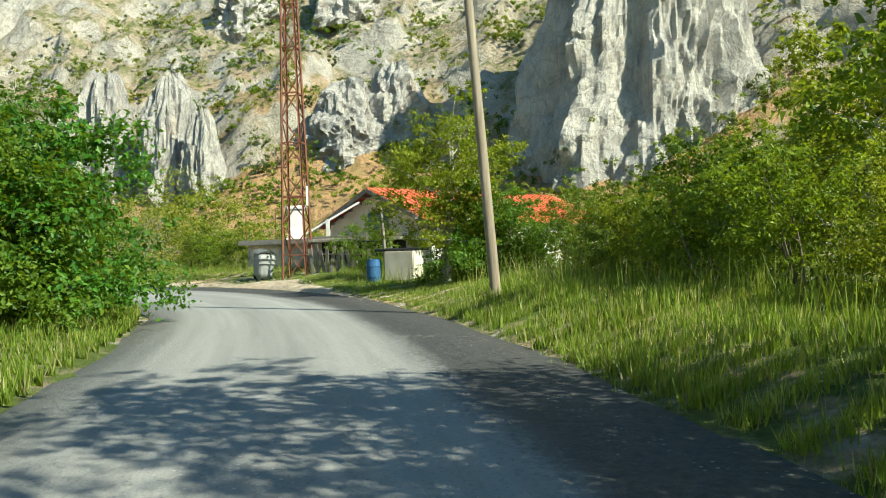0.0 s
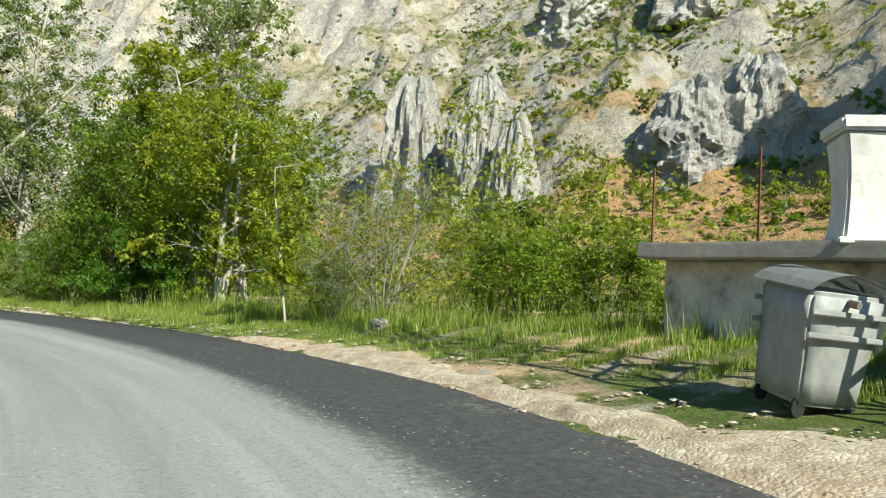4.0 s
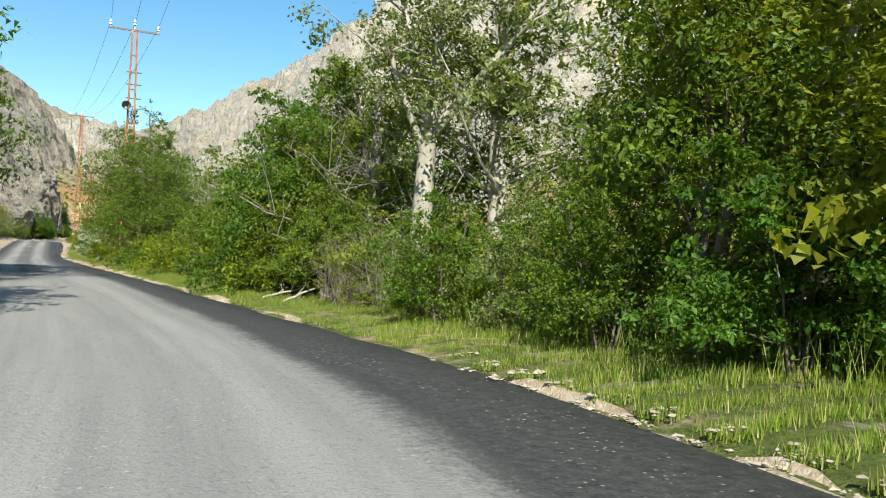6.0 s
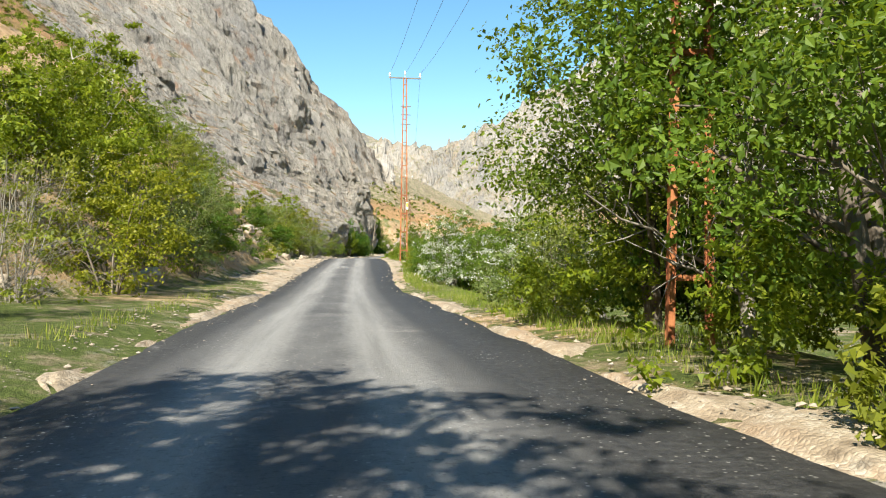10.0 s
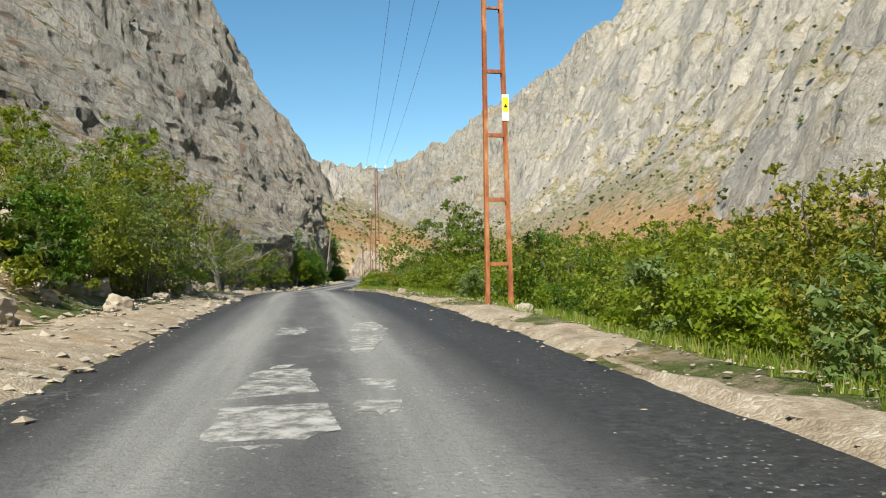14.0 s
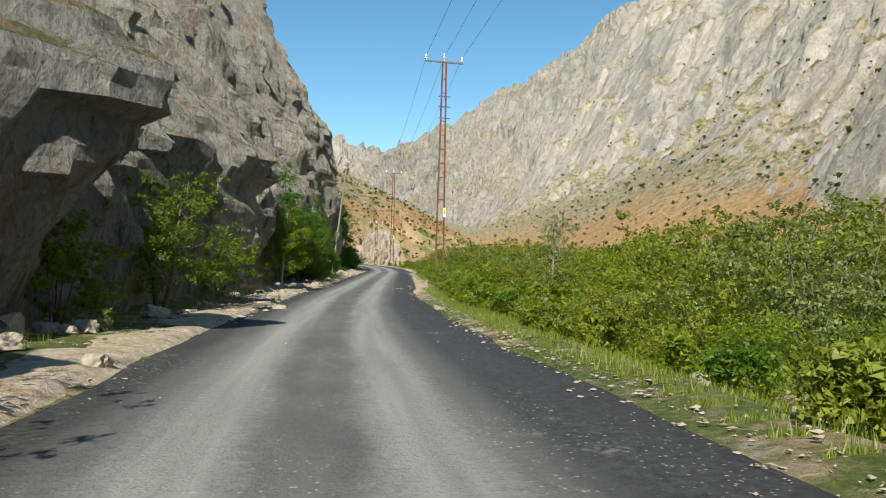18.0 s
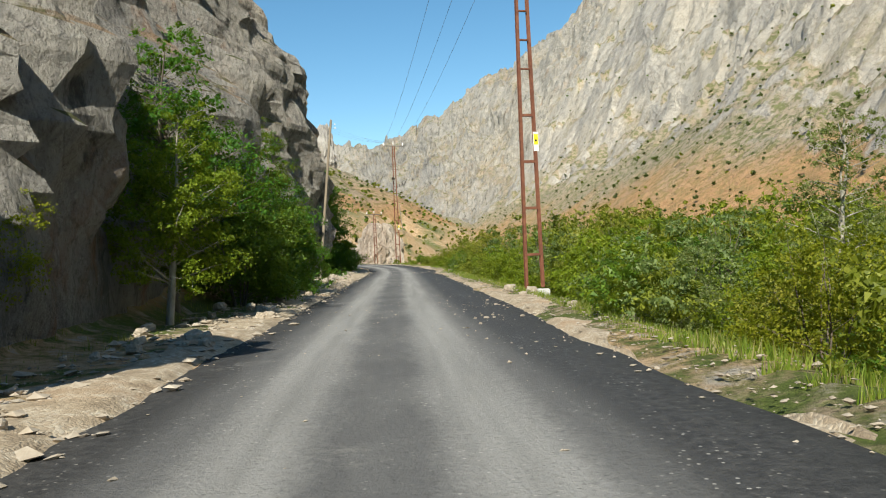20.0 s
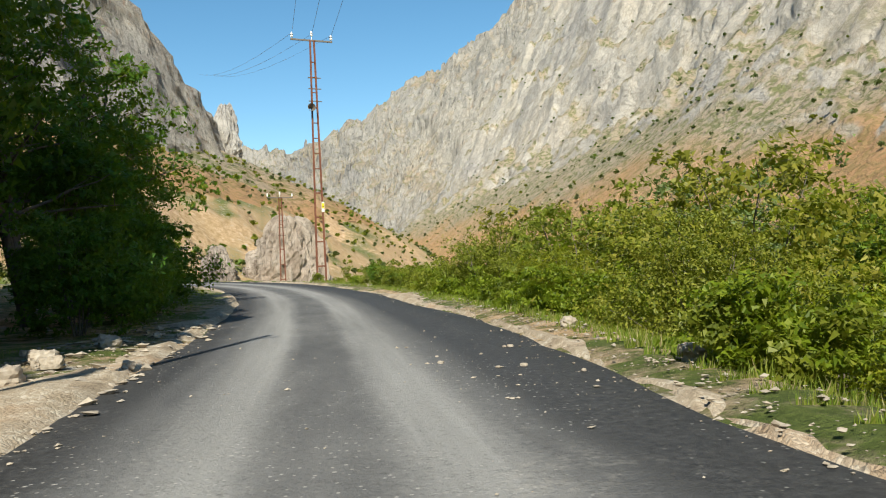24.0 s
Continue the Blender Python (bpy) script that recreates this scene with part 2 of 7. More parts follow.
def asphalt_material():
    """Worn chip-seal: pale dusty wheel tracks along the middle, fresh dark bitumen at both edges. UV: across, along (metres)."""
    m, nt, b, _ = material("asphalt")
    uv = nt.nodes.new("ShaderNodeUVMap")
    uv.uv_map = "road"
    sep = nt.nodes.new("ShaderNodeSeparateXYZ")
    nt.links.new(uv.outputs[0], sep.inputs[0])
    across, along = sep.outputs[0], sep.outputs[1]
    v = coords(nt)
    fine = grain(nt, v, 30, 4, 0.7)
    speck = grain(nt, v, 9, 3, 0.8)
    mq = nt.nodes.new("ShaderNodeMapping")
    mq.inputs["Scale"].default_value = (1, 0.3, 1)
    nt.links.new(uv.outputs[0], mq.inputs[0])
    blot = grain(nt, mq.outputs[0], 0.9, 7, 0.68)
    mp = nt.nodes.new("ShaderNodeMapping")
    mp.inputs["Scale"].default_value = (1.6, 0.06, 1)
    nt.links.new(uv.outputs[0], mp.inputs[0])
    lane = grain(nt, mp.outputs[0], 1.4, 4, 0.6)
    off = maths(nt, "ABSOLUTE", maths(nt, "ADD", across, 0.32))
    wob = maths(nt, "ADD", maths(nt, "MULTIPLY", maths(nt, "SUBTRACT", blot, 0.5), 0.8), maths(nt, "MULTIPLY", maths(nt, "SUBTRACT", speck, 0.5), 0.9))
    edge = step(nt, maths(nt, "ADD", off, wob), 1.6, 2.2)
    wheel = step(nt, maths(nt, "ABSOLUTE", maths(nt, "SUBTRACT", maths(nt, "ADD", off, maths(nt, "MULTIPLY", wob, 0.5)), 0.95)), 0.7, 0.15)
    pale = ramp(nt, lane, [(0.3, (0.20, 0.197, 0.192)), (0.7, (0.32, 0.315, 0.305))])
    mid = ramp(nt, blot, [(0.3, (0.085, 0.085, 0.088)), (0.7, (0.16, 0.158, 0.156))])
    col = blend(nt, wheel, mid, pale)
    # the early stretch is an older, paler surface
    old = step(nt, along, 62.0, 52.0)
    col = blend(nt, maths(nt, "MULTIPLY", old, 0.8), col, ramp(nt, lane, [(0.3, (0.23, 0.23, 0.225)), (0.7, (0.33, 0.325, 0.315))]))
    dark = ramp(nt, speck, [(0.35, (0.022, 0.022, 0.024)), (0.72, (0.075, 0.074, 0.074))])
    left_old = maths(nt, "MULTIPLY", old, step(nt, across, 0.3, -0.3))
    edge_fac = maths(nt, "MULTIPLY", edge, maths(nt, "SUBTRACT", 0.95, maths(nt, "MULTIPLY", left_old, 0.75)))
    col = blend(nt, edge_fac, col, dark)
    dust = maths(nt, "MULTIPLY", step(nt, grain(nt, v, 0.33, 5, 0.7), 0.6, 0.75), maths(nt, "MULTIPLY", step(nt, speck, 0.42, 0.6), 0.5))
    col = blend(nt, dust, col, (0.40, 0.38, 0.35))
    chips = maths(nt, "MAXIMUM", step(nt, cells(nt, v, 11.0, "F1"), 0.2, 0.11), step(nt, cells(nt, v, 3.7, "F1"), 0.085, 0.05))
    col = blend(nt, maths(nt, "MULTIPLY", chips, maths(nt, "MULTIPLY", step(nt, blot, 0.44, 0.6), 0.8)), col, (0.46, 0.44, 0.41))
    pits = step(nt, grain(nt, v, 16, 2, 0.8), 0.56, 0.66)
    col = blend(nt, maths(nt, "MULTIPLY", pits, 0.4), col, blend(nt, 1.0, col, (0.4, 0.4, 0.41), "MULTIPLY"))
    col = blend(nt, maths(nt, "MULTIPLY", fine, 0.4), col, blend(nt, 1.0, col, (0.5, 0.5, 0.5), "MULTIPLY"))
    nt.links.new(col, b.inputs["Base Color"])
    nt.links.new(ramp(nt, edge, [(0, (0.9, 0.9, 0.9)), (1, (0.72, 0.72, 0.72))]), b.inputs["Roughness"])
    b.inputs["Specular IOR Level"].default_value = 0.35
    bump(nt, b, maths(nt, "ADD", fine, maths(nt, "MULTIPLY", speck, 0.8)), 0.9, 0.02)
    return m


M_ASPHALT = asphalt_material()


def plain(name, stops, scale=4.0, rough=0.85, relief=0.3, depth=0.02, metal=0.0, stretch=(1, 1, 1), spec=0.3, own=True):
    """A surface whose colour runs through the stops by a two-scale grain."""
    m, nt, b, _ = material(name)
    v = local(nt, 1, stretch) if own else coords(nt, 1, stretch)
    a, c = grain(nt, v, scale, 7, 0.68), grain(nt, v, scale * 0.15, 4, 0.6)
    fac = maths(nt, "ADD", maths(nt, "MULTIPLY", a, 0.62), maths(nt, "MULTIPLY", c, 0.38))
    nt.links.new(ramp(nt, fac, stops), b.inputs["Base Color"])
    b.inputs["Roughness"].default_value, b.inputs["Metallic"].default_value = rough, metal
    b.inputs["Specular IOR Level"].default_value = spec
    bump(nt, b, a, relief, depth)
    return m


def leaf_material(name, dark, mid, light, back=0.4):
    m, nt, b, out = material(name)
    g = nt.nodes.new("ShaderNodeNewGeometry")
    oi = nt.nodes.new("ShaderNodeObjectInfo")
    col = ramp(nt, g.outputs["Random Per Island"], [(0.0, dark), (0.5, mid), (1.0, light)])
    hue = put(nt, "ShaderNodeHueSaturation", Saturation=1.0)
    nt.links.new(maths(nt, "ADD", maths(nt, "MULTIPLY", oi.outputs["Random"], 0.05), 0.475), hue.inputs["Hue"])
    nt.links.new(maths(nt, "ADD", maths(nt, "MULTIPLY", grain(nt, coords(nt), 0.5, 3, 0.6), 0.9), 0.55), hue.inputs["Value"])
    nt.links.new(col, hue.inputs["Color"])
    nt.links.new(hue.outputs[0], b.inputs["Base Color"])
    b.inputs["Roughness"].default_value = 0.5
    b.inputs["Specular IOR Level"].default_value = 0.3
    tr = nt.nodes.new("ShaderNodeBsdfTranslucent")
    nt.links.new(blend(nt, 0.6, hue.outputs[0], (0.36, 0.44, 0.02), "MIX"), tr.inputs["Color"])
    mix = nt.nodes.new("ShaderNodeMixShader")
    mix.inputs[0].default_value = back
    nt.links.new(b.outputs[0], mix.inputs[1])
    nt.links.new(tr.outputs[0], mix.inputs[2])
    nt.links.new(mix.outputs[0], out.inputs[0])
    return m


L_DARK = leaf_material("leaf_dark_green", (0.026, 0.075, 0.008), (0.055, 0.135, 0.012), (0.11, 0.21, 0.024))
L_MID = leaf_material("leaf_green", (0.04, 0.08, 0.009), (0.085, 0.15, 0.014), (0.16, 0.235, 0.028))
L_YELLOW = leaf_material("leaf_yellow_green", (0.085, 0.125, 0.009), (0.17, 0.215, 0.013), (0.28, 0.31, 0.03), 0.45)
L_GREY = leaf_material("leaf_grey_green", (0.07, 0.105, 0.03), (0.14, 0.185, 0.055), (0.25, 0.29, 0.12))
L_OLIVE = leaf_material("leaf_olive", (0.095, 0.115, 0.013), (0.185, 0.20, 0.022), (0.29, 0.29, 0.045))
L_SCRUB = leaf_material("leaf_scrub", (0.035, 0.055, 0.015), (0.065, 0.09, 0.025), (0.11, 0.135, 0.05), 0.25)
L_FLOWER = leaf_material("white_blossom", (0.40, 0.42, 0.33), (0.58, 0.59, 0.50), (0.72, 0.72, 0.65), 0.3)
L_GRASS = leaf_material("grass_blade", (0.09, 0.15, 0.015), (0.175, 0.24, 0.028), (0.31, 0.34, 0.07), 0.38)
L_STRAW = leaf_material("dry_stalk", (0.22, 0.19, 0.08), (0.36, 0.31, 0.14), (0.46, 0.40, 0.2), 0.3)
M_BARK = plain("bark", [(0.3, (0.06, 0.048, 0.036)), (0.5, (0.15, 0.125, 0.10)), (0.72, (0.28, 0.25, 0.21))], 9, 0.95, 0.8, 0.03, stretch=(1, 1, 0.25))
M_PALEBARK = plain("pale_bark", [(0.3, (0.16, 0.14, 0.11)), (0.5, (0.36, 0.33, 0.28)), (0.7, (0.52, 0.49, 0.44))], 7, 0.92, 0.7, 0.03, stretch=(1, 1, 0.3))
M_RUST = plain("rusted_paint", [(0.34, (0.11, 0.035, 0.02)), (0.46, (0.27, 0.085, 0.035)), (0.56, (0.40, 0.17, 0.07)), (0.68, (0.50, 0.33, 0.20))], 5, 0.8, 0.4, 0.004, stretch=(1, 1, 0.3))
M_RUSTDARK = plain("dark_rust", [(0.3, (0.07, 0.028, 0.018)), (0.5, (0.16, 0.06, 0.035)), (0.72, (0.27, 0.12, 0.07))], 6, 0.75, 0.3, 0.004)
M_STEEL = plain("dull_steel", [(0.3, (0.12, 0.11, 0.10)), (0.7, (0.25, 0.22, 0.19))], 8, 0.6, 0.2, 0.003, 0.4)
M_PORCELAIN = plain("porcelain", [(0.3, (0.66, 0.66, 0.64)), (0.7, (0.82, 0.82, 0.80))], 3, 0.25, 0.05, 0.002)
M_WIRE = plain("aluminium_wire", [(0.3, (0.10, 0.11, 0.12)), (0.7, (0.2, 0.21, 0.22))], 3, 0.5, 0.0, 0.001, 0.5)
M_WOODPOLE = plain("weathered_wood", [(0.3, (0.13, 0.10, 0.07)), (0.5, (0.26, 0.215, 0.16)), (0.72, (0.40, 0.35, 0.28))], 11, 0.9, 0.5, 0.01, stretch=(1, 1, 0.08))
M_CONCRETE = plain("stained_plaster", [(0.34, (0.15, 0.14, 0.13)), (0.44, (0.38, 0.37, 0.35)), (0.52, (0.52, 0.51, 0.49)), (0.7, (0.62, 0.61, 0.59))], 2.2, 0.92, 0.5, 0.02)
M_WHITEWASH = plain("whitewash", [(0.3, (0.36, 0.35, 0.33)), (0.48, (0.56, 0.55, 0.53)), (0.7, (0.68, 0.67, 0.65))], 3.0, 0.9, 0.5, 0.02)
M_PLASTER = plain("cream_plaster", [(0.3, (0.42, 0.38, 0.31)), (0.5, (0.60, 0.56, 0.47)), (0.72, (0.70, 0.66, 0.57))], 1.4, 0.92, 0.3, 0.01)
M_ROOF = plain("red_roof_paint", [(0.3, (0.40, 0.07, 0.035)), (0.5, (0.58, 0.11, 0.05)), (0.72, (0.68, 0.20, 0.11))], 2.2, 0.55, 0.2, 0.004)
M_TIMBER = plain("grey_board", [(0.3, (0.10, 0.085, 0.07)), (0.5, (0.22, 0.195, 0.165)), (0.72, (0.36, 0.33, 0.29))], 9, 0.9, 0.5, 0.008, stretch=(1, 1, 0.12))
M_GALV = plain("galvanised_sheet", [(0.3, (0.17, 0.175, 0.175)), (0.5, (0.30, 0.305, 0.30)), (0.72, (0.44, 0.44, 0.43))], 3.0, 0.65, 0.4, 0.012, 0.15)
M_BLACK = plain("black_and_shade", [(0.3, (0.012, 0.012, 0.014)), (0.7, (0.03, 0.03, 0.032))], 2, 0.7, 0.1, 0.01)
M_BLUE = plain("blue_paint", [(0.3, (0.02, 0.07, 0.18)), (0.7, (0.05, 0.15, 0.32))], 3, 0.5, 0.1, 0.004)
M_SIGNWHITE = plain("sign_white", [(0.3, (0.70, 0.70, 0.68)), (0.7, (0.82, 0.82, 0.80))], 3, 0.45, 0.05, 0.001)
M_SIGNYELLOW = plain("sign_yellow", [(0.3, (0.72, 0.55, 0.02)), (0.7, (0.82, 0.66, 0.04))], 3, 0.45, 0.05, 0.001)
def gravel_material():
    m, nt, b, _ = material("pale_gravel")
    v = coords(nt)
    big, mid, fine = grain(nt, v, 0.25, 4, 0.6), grain(nt, v, 2.2, 6, 0.7), grain(nt, v, 14, 5, 0.75)
    pebble = cells(nt, v, 17.0)
    n = put(nt, "ShaderNodeTexVoronoi", Scale=17.0)
    nt.links.new(v, n.inputs["Vector"])
    tint = ramp(nt, n.outputs["Color"], [(0.2, (0.27, 0.215, 0.16)), (0.5, (0.47, 0.40, 0.31)), (0.8, (0.62, 0.56, 0.47))])
    earth = ramp(nt, mid, [(0.3, (0.22, 0.17, 0.12)), (0.5, (0.42, 0.34, 0.245)), (0.7, (0.60, 0.51, 0.39))])
    orange = ramp(nt, mid, [(0.3, (0.34, 0.235, 0.15)), (0.7, (0.58, 0.45, 0.32))])
    col = blend(nt, step(nt, big, 0.5, 0.62), earth, orange)
    col = blend(nt, maths(nt, "MULTIPLY", step(nt, mid, 0.42, 0.62), 0.6), col, tint)
    col = blend(nt, maths(nt, "MULTIPLY", step(nt, pebble, 0.06, 0.0), 0.35), col, (0.10, 0.075, 0.05))
    col = blend(nt, maths(nt, "MULTIPLY", fine, 0.45), col, blend(nt, 1.0, col, (0.4, 0.4, 0.4), "MULTIPLY"))
    nt.links.new(col, b.inputs["Base Color"])
    b.inputs["Roughness"].default_value = 0.95
    b.inputs["Specular IOR Level"].default_value = 0.2
    bump(nt, b, maths(nt, "ADD", maths(nt, "ADD", mid, fine), maths(nt, "MULTIPLY", pebble, 1.2)), 0.9, 0.02)
    return m


M_GRAVEL = gravel_material()
M_STONE = plain("limestone", [(0.3, (0.22, 0.175, 0.13)), (0.5, (0.35, 0.30, 0.24)), (0.72, (0.48, 0.43, 0.37))], 5, 0.92, 0.6, 0.02)
M_WALLSTONE = plain("wall_stone", [(0.3, (0.26, 0.20, 0.145)), (0.5, (0.42, 0.35, 0.27)), (0.72, (0.56, 0.49, 0.40))], 3, 0.92, 0.6, 0.02)
M_MORTAR = plain("mortar", [(0.3, (0.26, 0.24, 0.21)), (0.7, (0.42, 0.39, 0.35))], 5, 0.95, 0.6, 0.02)
M_PATCH = plain("road_patch", [(0.3, (0.28, 0.272, 0.26)), (0.5, (0.42, 0.41, 0.39)), (0.72, (0.50, 0.485, 0.46))], 6, 0.92, 0.5, 0.008, own=False)


def broken(m, scale, a, b):
    """Lets a thin layer be worn through in blotches."""
    nt = m.node_tree
    out = [n for n in nt.nodes if n.type == "OUTPUT_MATERIAL"][0]
    bsdf = [n for n in nt.nodes if n.type == "BSDF_PRINCIPLED"][0]
    clear, mix = nt.nodes.new("ShaderNodeBsdfTransparent"), nt.nodes.new("ShaderNodeMixShader")
    nt.links.new(step(nt, grain(nt, coords(nt), scale, 7, 0.7), a, b), mix.inputs[0])
    nt.links.new(clear.outputs[0], mix.inputs[1])
    nt.links.new(bsdf.outputs[0], mix.inputs[2])
    nt.links.new(mix.outputs[0], out.inputs[0])


broken(M_PATCH, 5.0, 0.30, 0.66)
M_TWIG = plain("dry_twig", [(0.3, (0.14, 0.12, 0.10)), (0.5, (0.26, 0.235, 0.20)), (0.72, (0.40, 0.37, 0.33))], 9, 0.95, 0.3, 0.01)


# ---- mesh helpers ----
def mesh_of(name, verts, faces, mats=(), smooth=False, mat_index=None):
    """A mesh from arrays; faces: an array of quads or of triangles."""
    verts, faces = np.asarray(verts, np.float32), np.asarray(faces, np.int32)
    me = bpy.data.meshes.new(name)
    n, k = faces.shape
    me.vertices.add(len(verts))
    me.vertices.foreach_set("co", verts.ravel())
    me.loops.add(n * k)
    me.loops.foreach_set("vertex_index", faces.ravel())
    me.polygons.add(n)
    me.polygons.foreach_set("loop_start", np.arange(0, n * k, k, dtype=np.int32))
    me.polygons.foreach_set("use_smooth", np.full(n, smooth))
    for m in mats:
        me.materials.append(m)
    if mat_index is not None:
        me.polygons.foreach_set("material_index", np.asarray(mat_index, np.int32))
    me.update(calc_edges=True)
    return me


def thing(name, label, category, m=None, group="", kind=""):
    ob = new(name)
    ob.empty_display_size = 0.2
    if m is not None:
        ob.matrix_basis = m
    return tagged(ob, label, category, group, kind)


def under(ob, parent):
    ob.parent = parent
    return ob


def part(name, bm, mat, parent, label="", smooth=False):
    me = bpy.data.meshes.new(name)
    bm.to_mesh(me)
    bm.free()
    me.materials.append(mat)
    if smooth:
        me.polygons.foreach_set("use_smooth", np.full(len(me.polygons), True))
    ob = new(name, me)
    ob.parent = parent
    return tagged(ob, label)


def box(size, m=None, bevel=0.0, bm=None):
    bm2 = bmesh.new()
    bmesh.ops.create_cube(bm2, size=1.0)
    bmesh.ops.scale(bm2, vec=size, verts=bm2.verts)
    if bevel:
        bmesh.ops.bevel(bm2, geom=list(bm2.edges), offset=bevel, segments=2, affect="EDGES")
    if m is not None:
        bmesh.ops.transform(bm2, matrix=m, verts=bm2.verts)
    if bm is None:
        return bm2
    tmp = bpy.data.meshes.new("tmp")
    bm2.to_mesh(tmp)
    bm2.free()
    bm.from_mesh(tmp)
    bpy.data.meshes.remove(tmp)
    return bm


def beam(a, b, w, h=None, bevel=0.0, bm=None):
    """A bar with a rectangular section from a to b."""
    a, b = Vector(a), Vector(b)
    d = b - a
    turn = d.to_track_quat("Z", "Y").to_matrix().to_4x4()
    return box((w, h or w, d.length), Matrix.Translation((a + b) / 2) @ turn, bevel, bm)


def angle_bar(a, b, w, t=0.012, bm=None, turn=0.0):
    """An L-section bar from a to b."""
    a, b = Vector(a), Vector(b)
    d = b - a
    m = Matrix.Translation((a + b) / 2) @ d.to_track_quat("Z", "Y").to_matrix().to_4x4() @ Matrix.Rotation(turn, 4, "Z")
    bm = box((w, t, d.length), m @ Matrix.Translation((0, -w / 2 + t / 2, 0)), 0, bm)
    return box((t, w, d.length), m @ Matrix.Translation((-w / 2 + t / 2, 0, 0)), 0, bm)


def tube(points, radii, sides=7):
    """Arrays of a tapered tube along points."""
    P = np.asarray(points, float)
    T = np.gradient(P, axis=0)
    T /= np.linalg.norm(T, axis=1)[:, None] + 1e-9
    ref = np.where(np.abs(T[:, 2:3]) > 0.9, [[1.0, 0, 0]], [[0, 0, 1.0]])
    U = np.cross(T, ref)
    U /= np.linalg.norm(U, axis=1)[:, None] + 1e-9
    V = np.cross(T, U)
    a = np.linspace(0, 2 * np.pi, sides, endpoint=False)
    ring = P[:, None] + np.asarray(radii)[:, None, None] * (np.cos(a)[None, :, None] * U[:, None] + np.sin(a)[None, :, None] * V[:, None])
    n = len(P)
    i, j = np.meshgrid(np.arange(n - 1), np.arange(sides), indexing="ij")
    f = np.stack([i * sides + j, i * sides + (j + 1) % sides, (i + 1) * sides + (j + 1) % sides, (i + 1) * sides + j], -1).reshape(-1, 4)
    return ring.reshape(-1, 3), f


def joined(pieces):
    vs, fs, n = [], [], 0
    for v, f in pieces:
        vs.append(v)
        fs.append(f + n)
        n += len(v)
    return np.concatenate(vs), np.concatenate(fs)


# ---- numeric noise ----
_R = np.random.default_rng(11)
_TABLE = _R.random(4096)


def lattice(i, j, k):
    return _TABLE[((i * 73856093) ^ (j * 19349663) ^ (k * 83492791)) & 4095]


def vnoise(x, y, z=0.0):
    x, y, z = np.broadcast_arrays(np.asarray(x, float), np.asarray(y, float), np.asarray(z, float))
    xi, yi, zi = np.floor(x).astype(np.int64), np.floor(y).astype(np.int64), np.floor(z).astype(np.int64)
    u, v, w = x - xi, y - yi, z - zi
    u, v, w = u * u * (3 - 2 * u), v * v * (3 - 2 * v), w * w * (3 - 2 * w)
    r = 0
    for a in (0, 1):
        for b in (0, 1):
            for c in (0, 1):
                r = r + (u if a else 1 - u) * (v if b else 1 - v) * (w if c else 1 - w) * lattice(xi + a, yi + b, zi + c)
    return r


def fbm(x, y, z=0.0, octaves=5, gain=0.5):
    r, a, s = 0, 1.0, 0.0
    for o in range(octaves):
        k = 2.03**o
        r = r + a * (vnoise(x * k + 17.3 * o, y * k - 9.1 * o, np.asarray(z) * k + 4.7 * o) - 0.5)
        s += a
        a *= gain
    return r / s * 2


def ridged(x, y, z=0.0, octaves=5, gain=0.55):
    r, a, s = 0, 1.0, 0.0
    for o in range(octaves):
        k = 2.07**o
        n = 1 - np.abs(2 * vnoise(x * k + 5.3 * o, y * k + 3.1 * o, np.asarray(z) * k - 2.7 * o) - 1)
        r = r + a * n * n
        s += a
        a *= gain
    return r / s


def smooth01(t):
    t = np.clip(t, 0, 1)
    return t * t * (3 - 2 * t)


# ---- the road's line ----
ROAD = [(-70, -36, 0), (-45, -24.2, 0), (-21.2, -12.0, 0), (-11, -6.8, 0), (-4, -2.6, 0), (1.2, 1.6, 0), (5.6, 7.2, 0), (8.6, 13.6, 0), (10.2, 20, 0), (10.7, 26, 0),
        (10.6, 33, -0.08), (10.0, 41, -0.18), (8.6, 52, -0.16), (7.0, 64, -0.28), (5.4, 80, -0.5), (3.9, 99, -0.72), (3.0, 113, -0.45), (2.2, 127, -0.16),
        (1.5, 141, 0.14), (0.6, 155, 0.27), (-0.4, 170, 0.2), (-1.1, 188, 0.0), (-1.1, 205, -0.15), (-0.5, 220, -0.12), (0.5, 236, -0.1), (1.6, 252, 0.02),
        (3.0, 272, 0.18), (4.3, 292, 0.3), (4.6, 310, 0.55), (2.4, 328, 0.92), (-4, 344, 1.3), (-15, 356, 1.7), (-40, 368, 2.4)]


def spline(points, spacing):
    P = np.array(points, float)
    seg = np.r_[0, np.cumsum(np.linalg.norm(np.diff(P[:, :2], axis=0), axis=1))]
    out = []
    for s in np.arange(0, seg[-1], spacing):
        i = min(np.searchsorted(seg, s, "right") - 1, len(P) - 2)
        t = (s - seg[i]) / (seg[i + 1] - seg[i])
        p0, p1, p2, p3 = P[max(i - 1, 0)], P[i], P[i + 1], P[min(i + 2, len(P) - 1)]
        out.append(0.5 * (2 * p1 + (p2 - p0) * t + (2 * p0 - 5 * p1 + 4 * p2 - p3) * t * t + (3 * p1 - p0 - 3 * p2 + p3) * t**3))
    return np.array(out)


